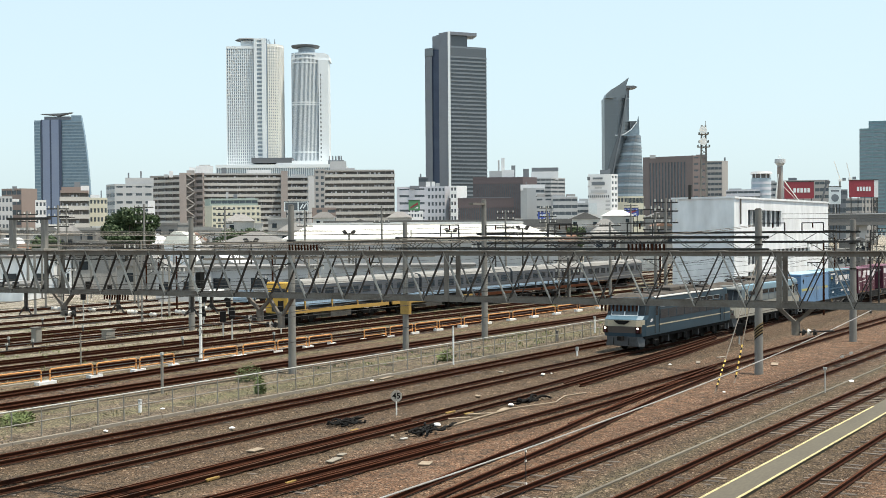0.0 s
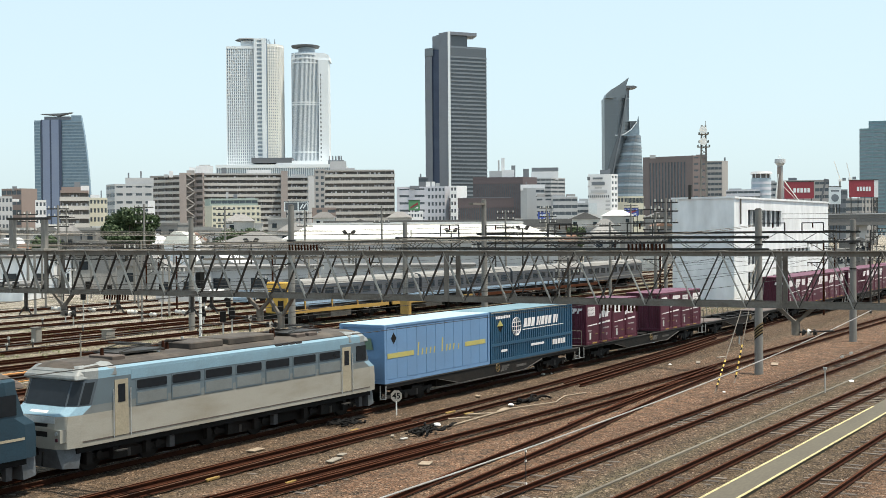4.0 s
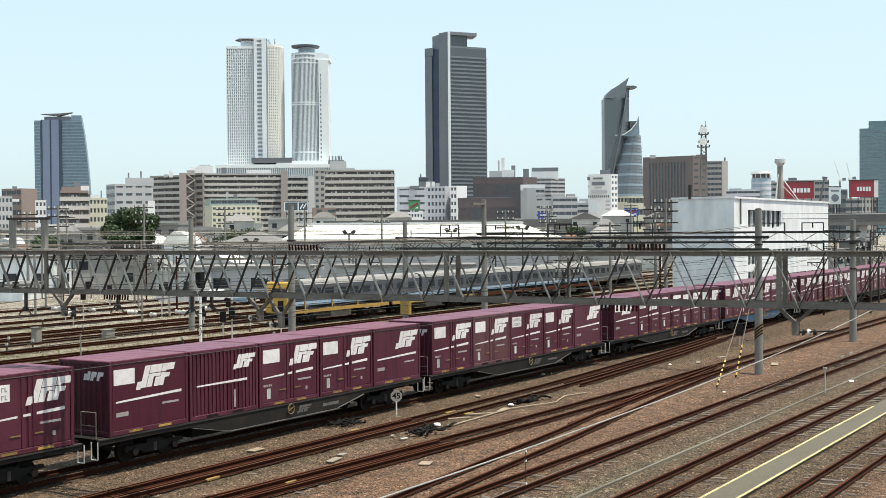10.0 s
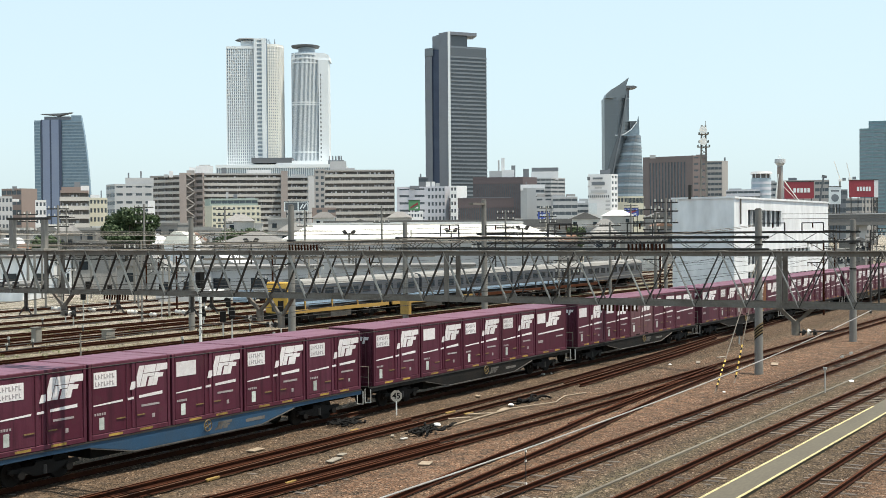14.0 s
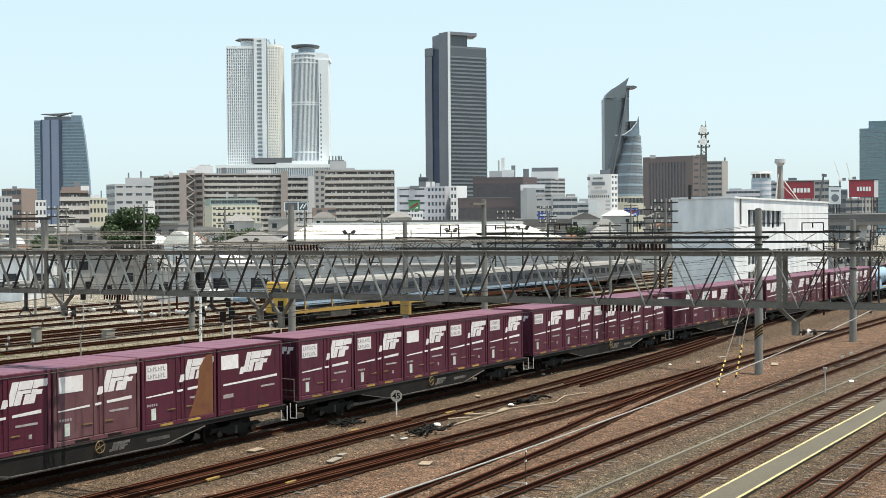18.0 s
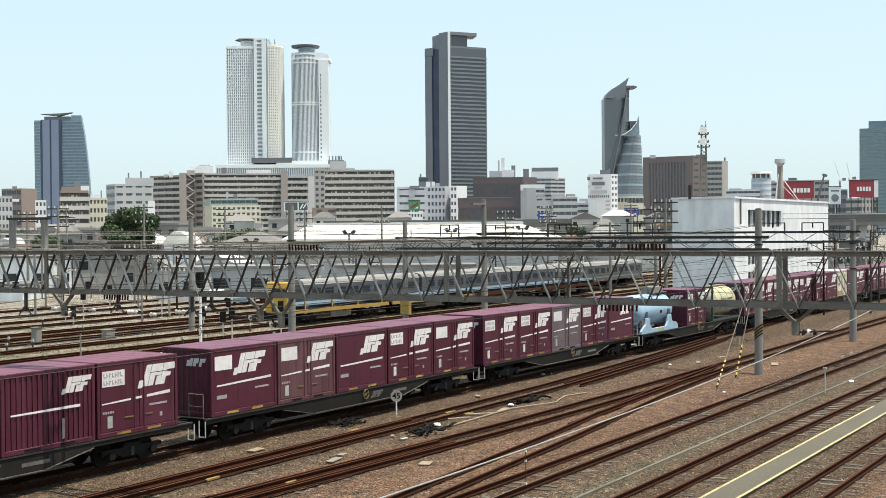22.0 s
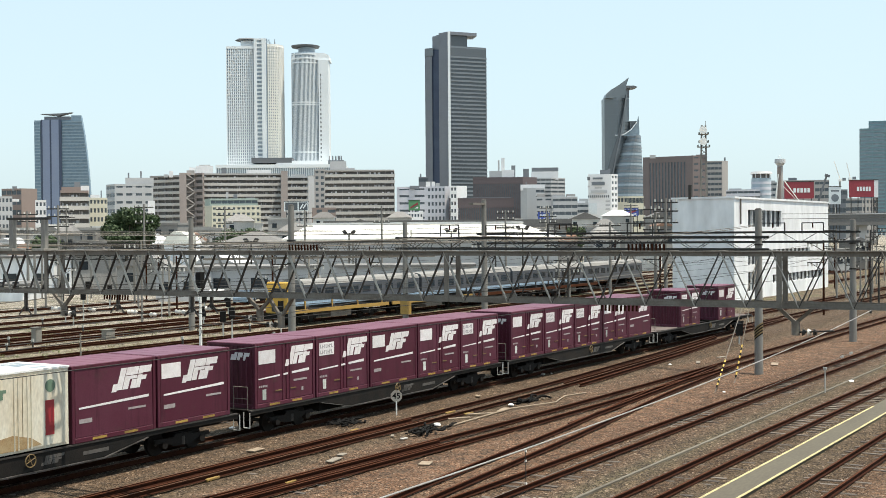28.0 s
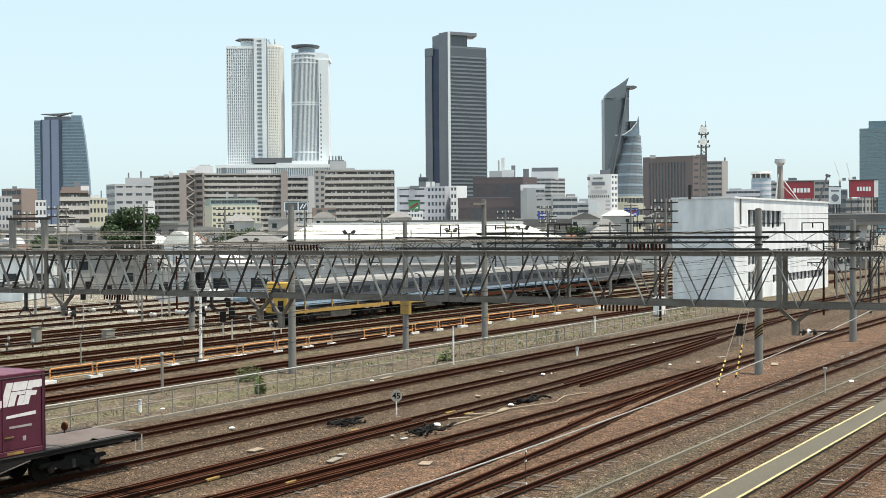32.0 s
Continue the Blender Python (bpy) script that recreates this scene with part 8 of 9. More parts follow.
for ob, hs in ((MASTS[0], (6.3, 7.6)), (MASTS[3], (4.1, 7.2)), (MASTS[4], (5.2, 7.0))):
    for z in hs:
        part("clamp", Geo().tube((0, 0, z), (0, 0, z + 0.1), 0.25, n=14), M["steel_dark"], ob, smooth=True)

GIRDER = [o for o in scene.objects if o.name == "overhead_gantry"][0]


def drop_arm(x, z, side):
    """A V-shaped hanger below the girder with insulators and a steady arm."""
    for e in (-0.42, 0.42):
        part("hanger", Geo().beam((x + e, 0, 6.0), (x, 0, z + 0.28), 0.1, 0.08), M["steel_grey"], GIRDER)
    st = part("stem", Geo().tube((x, 0, z + 0.34), (x, 0, z), 0.1, n=10), M["steel_grey"], GIRDER, smooth=True)
    for k in range(3):
        part("insulator", Geo().tube((x + side * (0.16 + 0.13 * k), -0.05, z + 0.08), (x + side * (0.23 + 0.13 * k), -0.05, z + 0.08), 0.09, 0.05, n=12), M["ceramic"] if k == 1 else M["steel_dark"], st, smooth=True)
    part("steady_arm", Geo().tube((x + side * 0.1, -0.05, z + 0.08), (x + side * 0.9, -0.2, z + 0.14), 0.022, n=6), M["steel_dark"], st)


drop_arm(7.33, 5.28, 1)
drop_arm(14.73, 5.3, -1)
drop_arm(15.45, 5.12, -1)
drop_arm(29.86, 5.34, 1)


def wire_insulator(x, z, n):
    """White insulator discs strung in a wire below the girder."""
    st = part("span_wire", Geo().tube((x - 0.5, -0.1, z + 0.03), (x + 0.6, -0.1, z - 0.02), 0.012, n=5), M["steel_dark"], GIRDER)
    for k in range(n):
        part("insulator", Geo().tube((x + 0.13 * k, -0.1, z), (x + 0.13 * k + 0.08, -0.1, z), 0.075, 0.04, n=12), M["ceramic"], st, smooth=True)


for x, z, n in ((6.95, 5.5, 3), (8.48, 5.5, 2), (10.0, 5.46, 3), (10.85, 5.4, 2), (11.8, 5.5, 3), (12.9, 5.62, 2)):
    wire_insulator(x, z, n)
for x, z in ((5.85, 5.4), (9.6, 5.55), (12.4, 5.5), (13.1, 5.6)):
    part("dropper", Geo().box(x - 0.04, x + 0.04, -0.14, -0.06, z, 6.0).beam((x, -0.1, z + 0.2), (x - 0.3, -0.1, z - 0.12), 0.035).beam((x, -0.1, z + 0.2), (x + 0.22, -0.1, z - 0.12), 0.035), M["steel_dark"], GIRDER)
# small portal standing on the girder
for x in (5.22, 6.57):
    part("portal_leg", Geo().box(x - 0.08, x + 0.08, -0.08, 0.08, 7.33, 8.3), M["pole_concrete"], GIRDER)
    part("portal_foot", Geo().box(x - 0.26, x + 0.26, -0.3, 0.3, 7.325, 7.4), M["steel_pale"], GIRDER)
part("portal_beam", Geo().box(5.0, 6.8, -0.05, 0.05, 8.3, 8.38), M["steel_dark"], GIRDER)
for x in (6.97, 20.9, 29.55):
    for yy in (-0.36, 0.36):
        part("post", Geo().box(x - 0.06, x + 0.06, yy - 0.03, yy + 0.03, 6.0, 7.32), M["steel_grey"], GIRDER)
for x0, z, up in ((9.3, 6.0, -1), (16.0, 7.34, 1), (25.9, 7.34, 1), (25.2, 6.0, -1)):
    for k in range(10):
        part("spike", Geo().tube((x0 + 0.1 * k, -0.36, z), (x0 + 0.1 * k, -0.38, z + up * 0.16), 0.028, n=5), M["rail_side"], GIRDER)
# end supports of the girder, beyond the picture
for x in (-0.4, 37.1):
    part("leg", Geo().tube((x, 0, -0.3), (x, 0, 7.6), 0.25, 0.2, n=14), M["pole_concrete"], GIRDER, smooth=True)


def wire(p, q, r, sag, mt="steel_dark", label="overhead wire above the tracks", group="overhead wires", n=10):
    p, q = Vector(p), Vector(q)
    g = Geo()
    pts = [p.lerp(q, k / n) - Vector((0, 0, 4 * sag * (k / n) * (1 - k / n))) for k in range(n + 1)]
    sd = (q - p).cross(Vector((0, 0, 1))).normalized()
    g.rings([[c + (sd * math.cos(t) + Vector((0, 0, 1)) * math.sin(t)) * r for t in (0.0, 1.26, 2.51, 3.77, 5.03)] for c in pts])
    ob = part("wire", g, M[mt])
    tagged(ob, label, "wire", group)


for lat, zc in ((0.0, 5.2), (3.95, 5.2), (-4.0, 5.2), (-8.3, 5.25), (-13.8, 5.25), (15.0, 5.2)):
    s0 = 27.3 if lat > -10 else 29.0
    for a, b in ((s0 - 40, s0), (s0, 69.0), (69.0, 88.0), (88.0, 135.0), (135, 190)):
        wire(tp(a, lat, zc), tp(b, lat, zc), 0.010, 0.0, n=1)
        wire(tp(a, lat, zc + 0.95), tp(b, lat, zc + 0.95), 0.010, 0.5)
# overhead line of the nearest siding: a sagging silvery carrier with the contact wire hung below
def near_line():
    def sag(s):
        return 4.885 + 0.00101 * (s - 15.0) ** 2
    for name, zf, r, mt, label in (("carrier_wire", sag, 0.0115, "wire_silver", "thick silvery carrier wire sagging towards the girder"),
                                   ("contact_wire", lambda s: 4.4, 0.0045, "steel_grey", "thin grey contact wire hung below the carrier")):
        rows = []
        for k in range(17):
            s = 2.0 + 36.0 * k / 16
            c = tp(s, -24.39 + 0.0268 * (s - 15.1), zf(s))
            sd = Vector((TU[1], -TU[0], 0))
            rows.append([c + (sd * math.cos(t) + Vector((0, 0, 1)) * math.sin(t)) * r for t in (0.0, 1.05, 2.09, 3.14, 4.19, 5.24)])
        tagged(part(name, Geo().rings(rows), M[mt]), label, "wire", "overhead wires")
    for s in (5.5, 15.1):
        d = thing("wire_dropper", tpose(s, -24.39 + 0.0268 * (s - 15.1), 0), "thin dark dropper with small pale clamps between two wires", "dropper", "droppers of the near wire")
        part("rod", Geo().tube((0, 0, 4.39), (0, 0, sag(s)), 0.006, n=5), M["steel_dark"], d)
        for z in (4.41, 4.72, sag(s) - 0.03):
            part("clamp", Geo().box(-0.012, 0.012, -0.012, 0.012, z - 0.012, z + 0.015), M["ceramic"], d, "small pale clamp")
    for s in (34.1, 35.2):
        n = thing("wire_insulator", tpose(s, -24.39 + 0.0268 * (s - 15.1), 4.4), "white ribbed insulator strung in the contact wire", "insulator", "insulators of the near wire")
        for k in range(4):
            part("shed", Geo().tube((k * 0.06, 0, 0), (k * 0.06 + 0.035, 0, 0), 0.036, 0.02, n=10), M["ceramic"], n)


near_line()
# feeders along the girder and across the yard
for dz, r in ((0.55, 0.022), (0.32, 0.02)):
    wire((-30.0, 60.0, 6.9 + dz), (2.0, 66.0, 7.0 + dz), r, 0.25, "steel_grey", "grey feeder cable above the girder")
    wire((2.0, 66.0, 7.0 + dz), (24.0, 96.0, 7.9 + dz * 0.4), r, 0.4, "steel_grey", "grey feeder cable above the girder")
for z in (9.6, 9.0):
    wire(tp(132.0, 20.0, z), tp(190.0, -4.0, z + 0.6), 0.03, 0.3, "steel_dark", "dark power line past the white building")
# small hoops on top of the far girders
for s0, lat, w in ((70.2, 11.0, 1.4), (70.0, 3.0, 1.6), (69.6, -2.5, 1.6), (82.0, 8.5, 1.8), (87.5, -5.0, 1.7), (88.6, -7.6, 1.5), (78.0, 12.0, 1.6)):
    h = thing("wire_support_hoop", tpose(s0, lat, 7.45), "dark square hoop carrying insulators above a girder", "bracket", "hoops on the girders")
    for p, q in (((0, 0, 0), (0, 0, 0.75)), ((0, 0, 0.75), (0, -w, 0.75)), ((0, -w, 0.75), (0, -w, 0))):
        part("bar", Geo().beam(p, q, 0.07, 0.07), M["steel_dark"], h)
    part("insulator", Geo().tube((0, -w / 2, 0.4), (0, -w / 2, 0.72), 0.05, n=8), M["rail_side"], h)

# ---- stabled trains ----
M["car_grey"] = mat("car_grey", (0.075, 0.080, 0.092), 0.6, 0, (0.08, 0.075, 0.07), 0.5, 0.5, 10, 0.0)
M["car_roof"] = mat("car_roof", (0.22, 0.215, 0.205), 0.8, 0, (0.15, 0.14, 0.13), 0.5, 0.5, 10, 0.0)
M["ochre_bright"] = mat("ochre_bright", (0.52, 0.31, 0.045), 0.6, 0, (0.32, 0.19, 0.05), 0.5, 0.8, 10, 0.0)
M["load_blue"] = mat("load_blue", (0.20, 0.28, 0.36), 0.5, 0.2, (0.13, 0.17, 0.21), 0.5, 0.6, 10, 0.0)


def rail_carrier(s, lat, length, cab):
    w = thing("rail_carrier_car", tpose(s, lat, 0), "yellow long-rail carrier car with blue-grey rails on its deck", "rail vehicle", "stabled works train")
    x0 = 0.0
    if cab:
        c = part("cab", Geo().prism([(0, 0.9), (0, 2.6), (0.15, 3.6), (0.75, 3.6), (0.75, 0.9)], -1.2, 1.2, "y"), M["ochre_bright"], w, "yellow driving cab")
        bevel(c, 0.12, 2)
        part("windscreen", Geo().box(-0.02, 0.13, -0.95, 0.35, 2.45, 3.05), M["glass_dark"], c)
        part("cab_window", Geo().box(0.2, 0.6, -1.22, -1.19, 2.4, 3.05), M["glass_dark"], c)
        part("lower_panel", Geo().box(-0.02, 0.01, -0.8, 0.5, 1.1, 1.5), M["steel_dark"], c)
        part("buffer_beam", Geo().box(-0.1, 0.3, -1.3, 1.3, 0.45, 0.95), M["black"], w)
        x0 = 0.85
    part("side_sill", Geo().box(x0, length - 0.4, -1.32, -1.2, 0.9, 1.2), M["ochre"] if s < 100 else M["rail_rust"], w)
    part("deck", Geo().box(x0, length - 0.4, -1.2, 1.2, 1.0, 1.15), M["underframe"], w)
    for k in range(6):
        yy = -1.0 + 0.4 * k
        part("long_rail", Geo().box(x0 + 0.2, length, yy - 0.07, yy + 0.07, 1.5, 1.66), M["load_blue"], w)
    for k in range(4):
        x = x0 + 1.5 + k * (length - x0 - 3) / 3
        part("rack", Geo().box(x - 0.12, x + 0.12, -1.25, 1.25, 1.15, 1.5), M["steel_dark"], w)
        part("rack_post", Geo().box(x - 0.08, x + 0.08, -1.28, -1.16, 1.15, 1.9), M["ochre"] if s < 90 else M["steel_dark"], w)
    for x in (3.0, length - 3.2):
        bogie(x, w)
    part("equipment_box", Geo().box(length * 0.4, length * 0.6, -1.1, 1.1, 0.35, 0.85), M["steel_grey"], w)


for k in range(4):
    rail_carrier(82.6 + k * 15.6, 35.0, 15.4, k == 0)


def old_car(s, lat):
    w = thing("passenger_car", tpose(s, lat, 0), "dark grey stabled car with a pale roof", "rail vehicle", "stabled grey cars")
    part("body", Geo().box(0, 19.4, -1.4, 1.4, 0.95, 2.95), M["car_grey"], w)
    part("roof", Geo().prism([(-1.42, 2.95), (-1.2, 3.3), (-0.6, 3.45), (0.6, 3.45), (1.2, 3.3), (1.42, 2.95)], 0, 19.4, "x"), M["car_roof"], w, "pale dusty roof")
    for k in range(9):
        part("window", Geo().box(1.2 + k * 2.0, 2.5 + k * 2.0, -1.42, -1.39, 1.95, 2.6), M["glass_dark"], w)
    for x in (3.0, 16.4):
        bogie(x, w)
    part("waist_line", Geo().box(0.05, 19.35, -1.415, -1.39, 1.3, 1.42), M["car_roof"], w)


for k in range(4):
    old_car(90.5 + k * 19.9, 39.6)

# racks of stored rails
for j in range(5):
    r = thing("rail_stack", tpose(146.0 + 3 * j, 40.5 + 3.2 * j, -0.2), "stack of stored rails on timber bearers", "stack", "stored rails")
    for k in range(6):
        part("stored_rail", Geo().box(0, 26, 0.35 * k, 0.35 * k + 0.14, 0.5 + 0.28 * j, 0.72 + 0.28 * j), M["timber"] if k % 2 else M["rail_rust"], r)
    for x in (2, 9, 16, 23):
        part("bearer", Geo().box(x - 0.15, x + 0.15, -0.2, 2.1, 0, 0.5 + 0.28 * j), M["underframe"], r)

# thin pale cord lying on the ballast
cord = thing("cord", tpose(0, 0, -0.16), "thin pale cord lying across the ballast", "cord")
cg = Geo()
cp = [(43.3, -5.68), (46.5, -5.56), (49.4, -5.45), (51.0, -5.9), (52.3, -6.3), (53.3, -6.0), (54.5, -5.72), (56.0, -6.1)]
for (a, b), (c, d) in zip(cp, cp[1:]):
    cg.tube((a, b, 0), (c, d, 0), 0.035, n=6)
part("strand", cg, M["timber"], cord)


# ---- low roofs, shed and trees behind the yard ----
M["roof_white"] = mat("roof_white", (0.72, 0.72, 0.66), 0.6, 0, (0.62, 0.62, 0.55), 0.4, 0.05, 1.0, 0.0)
M["roof_slate"] = mat("roof_slate", (0.17, 0.165, 0.16), 0.8, 0, (0.12, 0.115, 0.11), 0.5, 0.2, 3.0, 0.0, vary=0.3)
M["roof_tile"] = mat("roof_tile", (0.20, 0.115, 0.08), 0.8, 0, (0.13, 0.08, 0.06), 0.5, 0.2, 3.0, 0.0, vary=0.3)
M["house_wall"] = mat("house_wall", (0.26, 0.25, 0.235), 0.8, 0, (0.17, 0.16, 0.15), 0.5, 0.2, 8.0, 0.0, vary=0.4, alt=(0.45, 0.45, 0.44))
M["leaf"] = mat("leaf", (0.040, 0.070, 0.022), 0.7, 0, (0.014, 0.030, 0.010), 0.8, 0.9, 4.0, 0.0)
M["bark"] = mat("bark", (0.10, 0.075, 0.05), 0.9, 0, (0.06, 0.045, 0.03), 0.6, 2, 12)


def shed():
    # long white roof across the back of the yard
    b = thing("freight_shed", pose(-27.0, 214.0, -0.3), "long freight shed with a white metal roof", "shed")
    L, dp, ze, zr = 47.0, 30.0, 6.6, 9.3
    part("wall", Geo().box(0, L, 1, dp, 0, ze), M["wall_grey"], b)
    g = Geo()
    g.rings([[(-0.5, 0, ze), (L + 0.5, 0, ze), (L + 0.5, dp, ze), (-0.5, dp, ze)], [(-0.5, 0, ze + 0.25), (L + 0.5, 0, ze + 0.25), (L + 0.5, dp, ze + 0.25), (-0.5, dp, ze + 0.25)], [(3, 12, zr), (L - 6, 12, zr), (L - 6, 18, zr), (3, 18, zr)]])
    part("roof", g, M["roof_white"], b, "white ribbed metal roof")
    for k in range(22):
        x = 1 + k * 2.1
        part("roof_seam", Geo().beam((x, -0.02, ze + 0.3), (3 + (L - 9) * k / 21, 12, zr + 0.05), 0.1, 0.06), M["roof_white"], b)
    part("ridge_cap", Geo().box(2.5, L - 5.5, 11.5, 18.5, zr, zr + 0.35), M["wall_grey"], b)
    w = thing("goods_hall", pose(-38.0, 205.0, -0.3), "low hall with a grey hipped roof", "shed")
    part("wall", Geo().box(0, 12.5, 1, 16, 0, 5.8), M["wall_grey"], w)
    part("roof", Geo().rings([[(-0.6, 0.4, 5.8), (13.1, 0.4, 5.8), (13.1, 16.6, 5.8), (-0.6, 16.6, 5.8)], [(6.0, 8, 8.3), (6.6, 8, 8.3), (6.6, 9, 8.3), (6.0, 9, 8.3)]]), M["roof_slate"], w)
    v = thing("viaduct", pose(-25.0, 262.0, -0.3), "long pale concrete viaduct behind the shed", "viaduct")
    part("parapet", Geo().box(0, 52, 0, 9, 8.6, 10.3), M["roof_slate"], v)
    for k in range(6):
        part("pier", Geo().box(1 + 9.6 * k, 3 + 9.6 * k, 2, 7, 0, 8.6), M["wall_grey"], v)

    v = thing("viaduct", pose(90.0, 300.0, -0.3), "long grey elevated road beyond the white building", "viaduct")
    part("parapet", Geo().box(0, 60, 0, 9, 8.6, 11.2), M["roof_slate"], v)
    part("coping", Geo().box(0, 60, -0.2, 9.2, 11.2, 11.5), M["wall_grey"], v)
    for k in range(7):
        part("pier", Geo().box(1 + 9.2 * k, 3 + 9.2 * k, 2, 7, 0, 8.6), M["wall_grey"], v)
        part("lamp_post", Geo().tube((4 + 9.0 * k, 0.3, 11.5), (4 + 9.0 * k, 0.3, 12.9), 0.09, n=6), M["fence_white"], v)


shed()


def house(x, y, w, d, h, roof, turn, rnd):
    b = thing("house", pose(x, y, -0.3, 0, 0, turn), {"gable": "small house with a pitched roof beyond the yard", "flat": "plain flat-roofed house beyond the yard", "hip": "small house with a hipped tiled roof"}[roof], "house", "houses beyond the yard")
    part("wall", Geo().box(-w / 2, w / 2, 0, d, 0, h), M["house_wall"], b)
    rm = M[rnd.choice(["roof_slate", "roof_slate", "roof_slate", "roof_tile", "wall_grey"])]
    if roof == "gable":
        part("roof", Geo().prism([(-w / 2 - 0.4, h - 0.1), (0, h + w * 0.22), (w / 2 + 0.4, h - 0.1)], -0.4, d + 0.4, "y"), rm, b)
    elif roof == "hip":
        part("roof", Geo().rings([[(-w / 2 - 0.5, -0.5, h), (w / 2 + 0.5, -0.5, h), (w / 2 + 0.5, d + 0.5, h), (-w / 2 - 0.5, d + 0.5, h)], [(-w * 0.18, d * 0.45, h + 1.9), (w * 0.18, d * 0.45, h + 1.9), (w * 0.18, d * 0.55, h + 1.9), (-w * 0.18, d * 0.55, h + 1.9)]]), rm, b)
    else:
        part("parapet", Geo().box(-w / 2 - 0.15, w / 2 + 0.15, -0.15, d + 0.15, h, h + 0.5), M["house_wall"], b)
    n = max(2, int(w / 2.6))
    for k in range(n):
        for z in ((h - 2.2,) if k % 2 == 0 or w < 6 else ()):
            xx = -w / 2 + w * (k + 0.5) / n
            part("window", Geo().box(xx - 0.6, xx + 0.6, -0.06, 0.02, z, z + 1.2), M["glass_dark"], b)


def houses():
    rnd = random.Random(5)
    for y, lo, hi, x0, x1, step in ((176, 3.2, 5.2, -50, -30, 8.5), (205, 4.0, 6.8, -78, -38, 7.5), (240, 5.0, 8.0, -90, -32, 6.2), (285, 6.5, 10.0, -108, -30, 8.5), (335, 8, 11.5, -125, -40, 11), (240, 5.0, 7.5, 24, 46, 7.5), (285, 5.5, 9.0, 22, 78, 7), (330, 6, 10, 10, 90, 8), (400, 8, 13, -60, 110, 12), (232, 3.5, 6.0, 68, 100, 5.5)):
        x = x0
        while x < x1:
            w = rnd.uniform(0.5, 0.85) * step
            house(x, y + rnd.uniform(-8, 8), w, rnd.uniform(5, 8), rnd.uniform(lo, hi), rnd.choice(["gable", "hip", "flat", "flat"]), rnd.uniform(-14, 14), rnd)
            x += step * rnd.uniform(0.9, 1.2)


houses()


def tree(x, y, h, r, seed, label="dense dark green broadleaf tree beyond the yard"):
    rnd = random.Random(seed)
    t = thing("tree", pose(x, y, -0.3), label, "tree", "trees beyond the yard")
    tr = Geo().tube((0, 0, 0), (0.2, 0, h * 0.5), r * 0.11, r * 0.07, n=8)
    part("trunk", tr, M["bark"], t)
    tips = []
    for k in range(8):
        a = 2 * math.pi * k / 8 + rnd.uniform(-0.3, 0.3)
        q = Vector((math.cos(a) * r * 0.6, math.sin(a) * r * 0.6, h * rnd.uniform(0.55, 0.85)))
        part("limb", Geo().tube((0.1, 0, h * rnd.uniform(0.3, 0.45)), q, r * 0.045, r * 0.015, n=5), M["bark"], t)
        tips.append(q)
    tips.append(Vector((0, 0, h * 0.85)))
    g = Geo()
    for c in tips:
        cr = r * rnd.uniform(0.42, 0.62)
        for _ in range(420):
            d = Vector((rnd.gauss(0, 1), rnd.gauss(0, 1), rnd.gauss(0, 0.8)))
            d.normalize()
            p = c + d * cr * rnd.uniform(0.55, 1.05)
            if p.z < h * 0.22:
                continue
            s = rnd.uniform(0.12, 0.30)
            u = Vector((rnd.gauss(0, 1), rnd.gauss(0, 1), rnd.gauss(0, 1))).normalized() * s
            v = u.cross(d).normalized() * s * 0.7
            g.face([p - u, p - v, p + u, p + v + d * 0.1])
    me = bpy.data.meshes.new("crown")
    me.from_pydata(g.v, [], g.f)
    me.materials.append(M["leaf"])
    tagged(part("crown", me, None, t), kind="stuff")


tree(-46.6, 184, 12.6, 2.6, 1)
tree(-44.6, 188, 12.0, 1.9, 2)
tree(-48.6, 187, 11.8, 2.0, 3)
tree(-47.5, 195, 12.8, 2.4, 4)
tree(-35.0, 230, 8.6, 3.0, 5, "low green tree in front of the cream building")
tree(-39.5, 232, 8.4, 3.0, 6, "low green tree in front of the cream building")
tree(-66.0, 210, 8.0, 2.6, 7)
tree(30.0, 290, 9.0, 3.0, 8)


def utility_pole(x, y, h, label="dark utility pole with crossarms and insulators"):
    p = thing("utility_pole", pose(x, y, -0.3), label, "pole", "utility poles beyond the yard")
    part("shaft", Geo().tube((0, 0, 0), (0, 0, h), 0.2, 0.13, n=8), M["pole_concrete"], p)
    for k, z in enumerate((h - 0.5, h - 1.4, h - 2.6)):
        part("crossarm", Geo().box(-1.3, 1.3, -0.07, 0.07, z, z + 0.14), M["steel_dark"], p)
        ins = Geo()
        for xx in (-1.1, -0.4, 0.4, 1.1):
            ins.tube((xx, 0, z + 0.14), (xx, 0, z + 0.4), 0.07, n=6)
        part("insulators", ins, M["ceramic"], p)


for x, y, h in ((-46.0, 150, 11.5), (-53.0, 160, 11.0), (-40.5, 170, 12.0), (-33.0, 190, 12.0), (-22.0, 200, 11.5), (-9.5, 195, 12.0), (9.0, 180, 11.0), (15.5, 185, 10.5), (20.0, 150, 9.0), (23.1, 130, 11.3), (22.2, 131, 10.6), (19.0, 230, 12.5), (36.0, 240, 13.0), (-60.0, 200, 12.0), (50.0, 210, 11.0), (62.0, 230, 10.0)):
    utility_pole(x, y, h)


def floodlight(x, y, z):
    f = thing("floodlight", pose(x, y, z), "pair of dark floodlights on a short stand", "lamp", "yard floodlights")
    part("stand", Geo().tube((0, 0, -8.0), (0, 0, 0.2), 0.12, n=8), M["steel_dark"], f)
    for s in (-1, 1):
        part("lamp", Geo().prism([(s * 0.1, 0.0), (s * 0.6, 0.62), (s * 1.1, 0.5), (s * 0.75, -0.1)], -0.25, 0.25, "y"), M["steel_dark"], f)


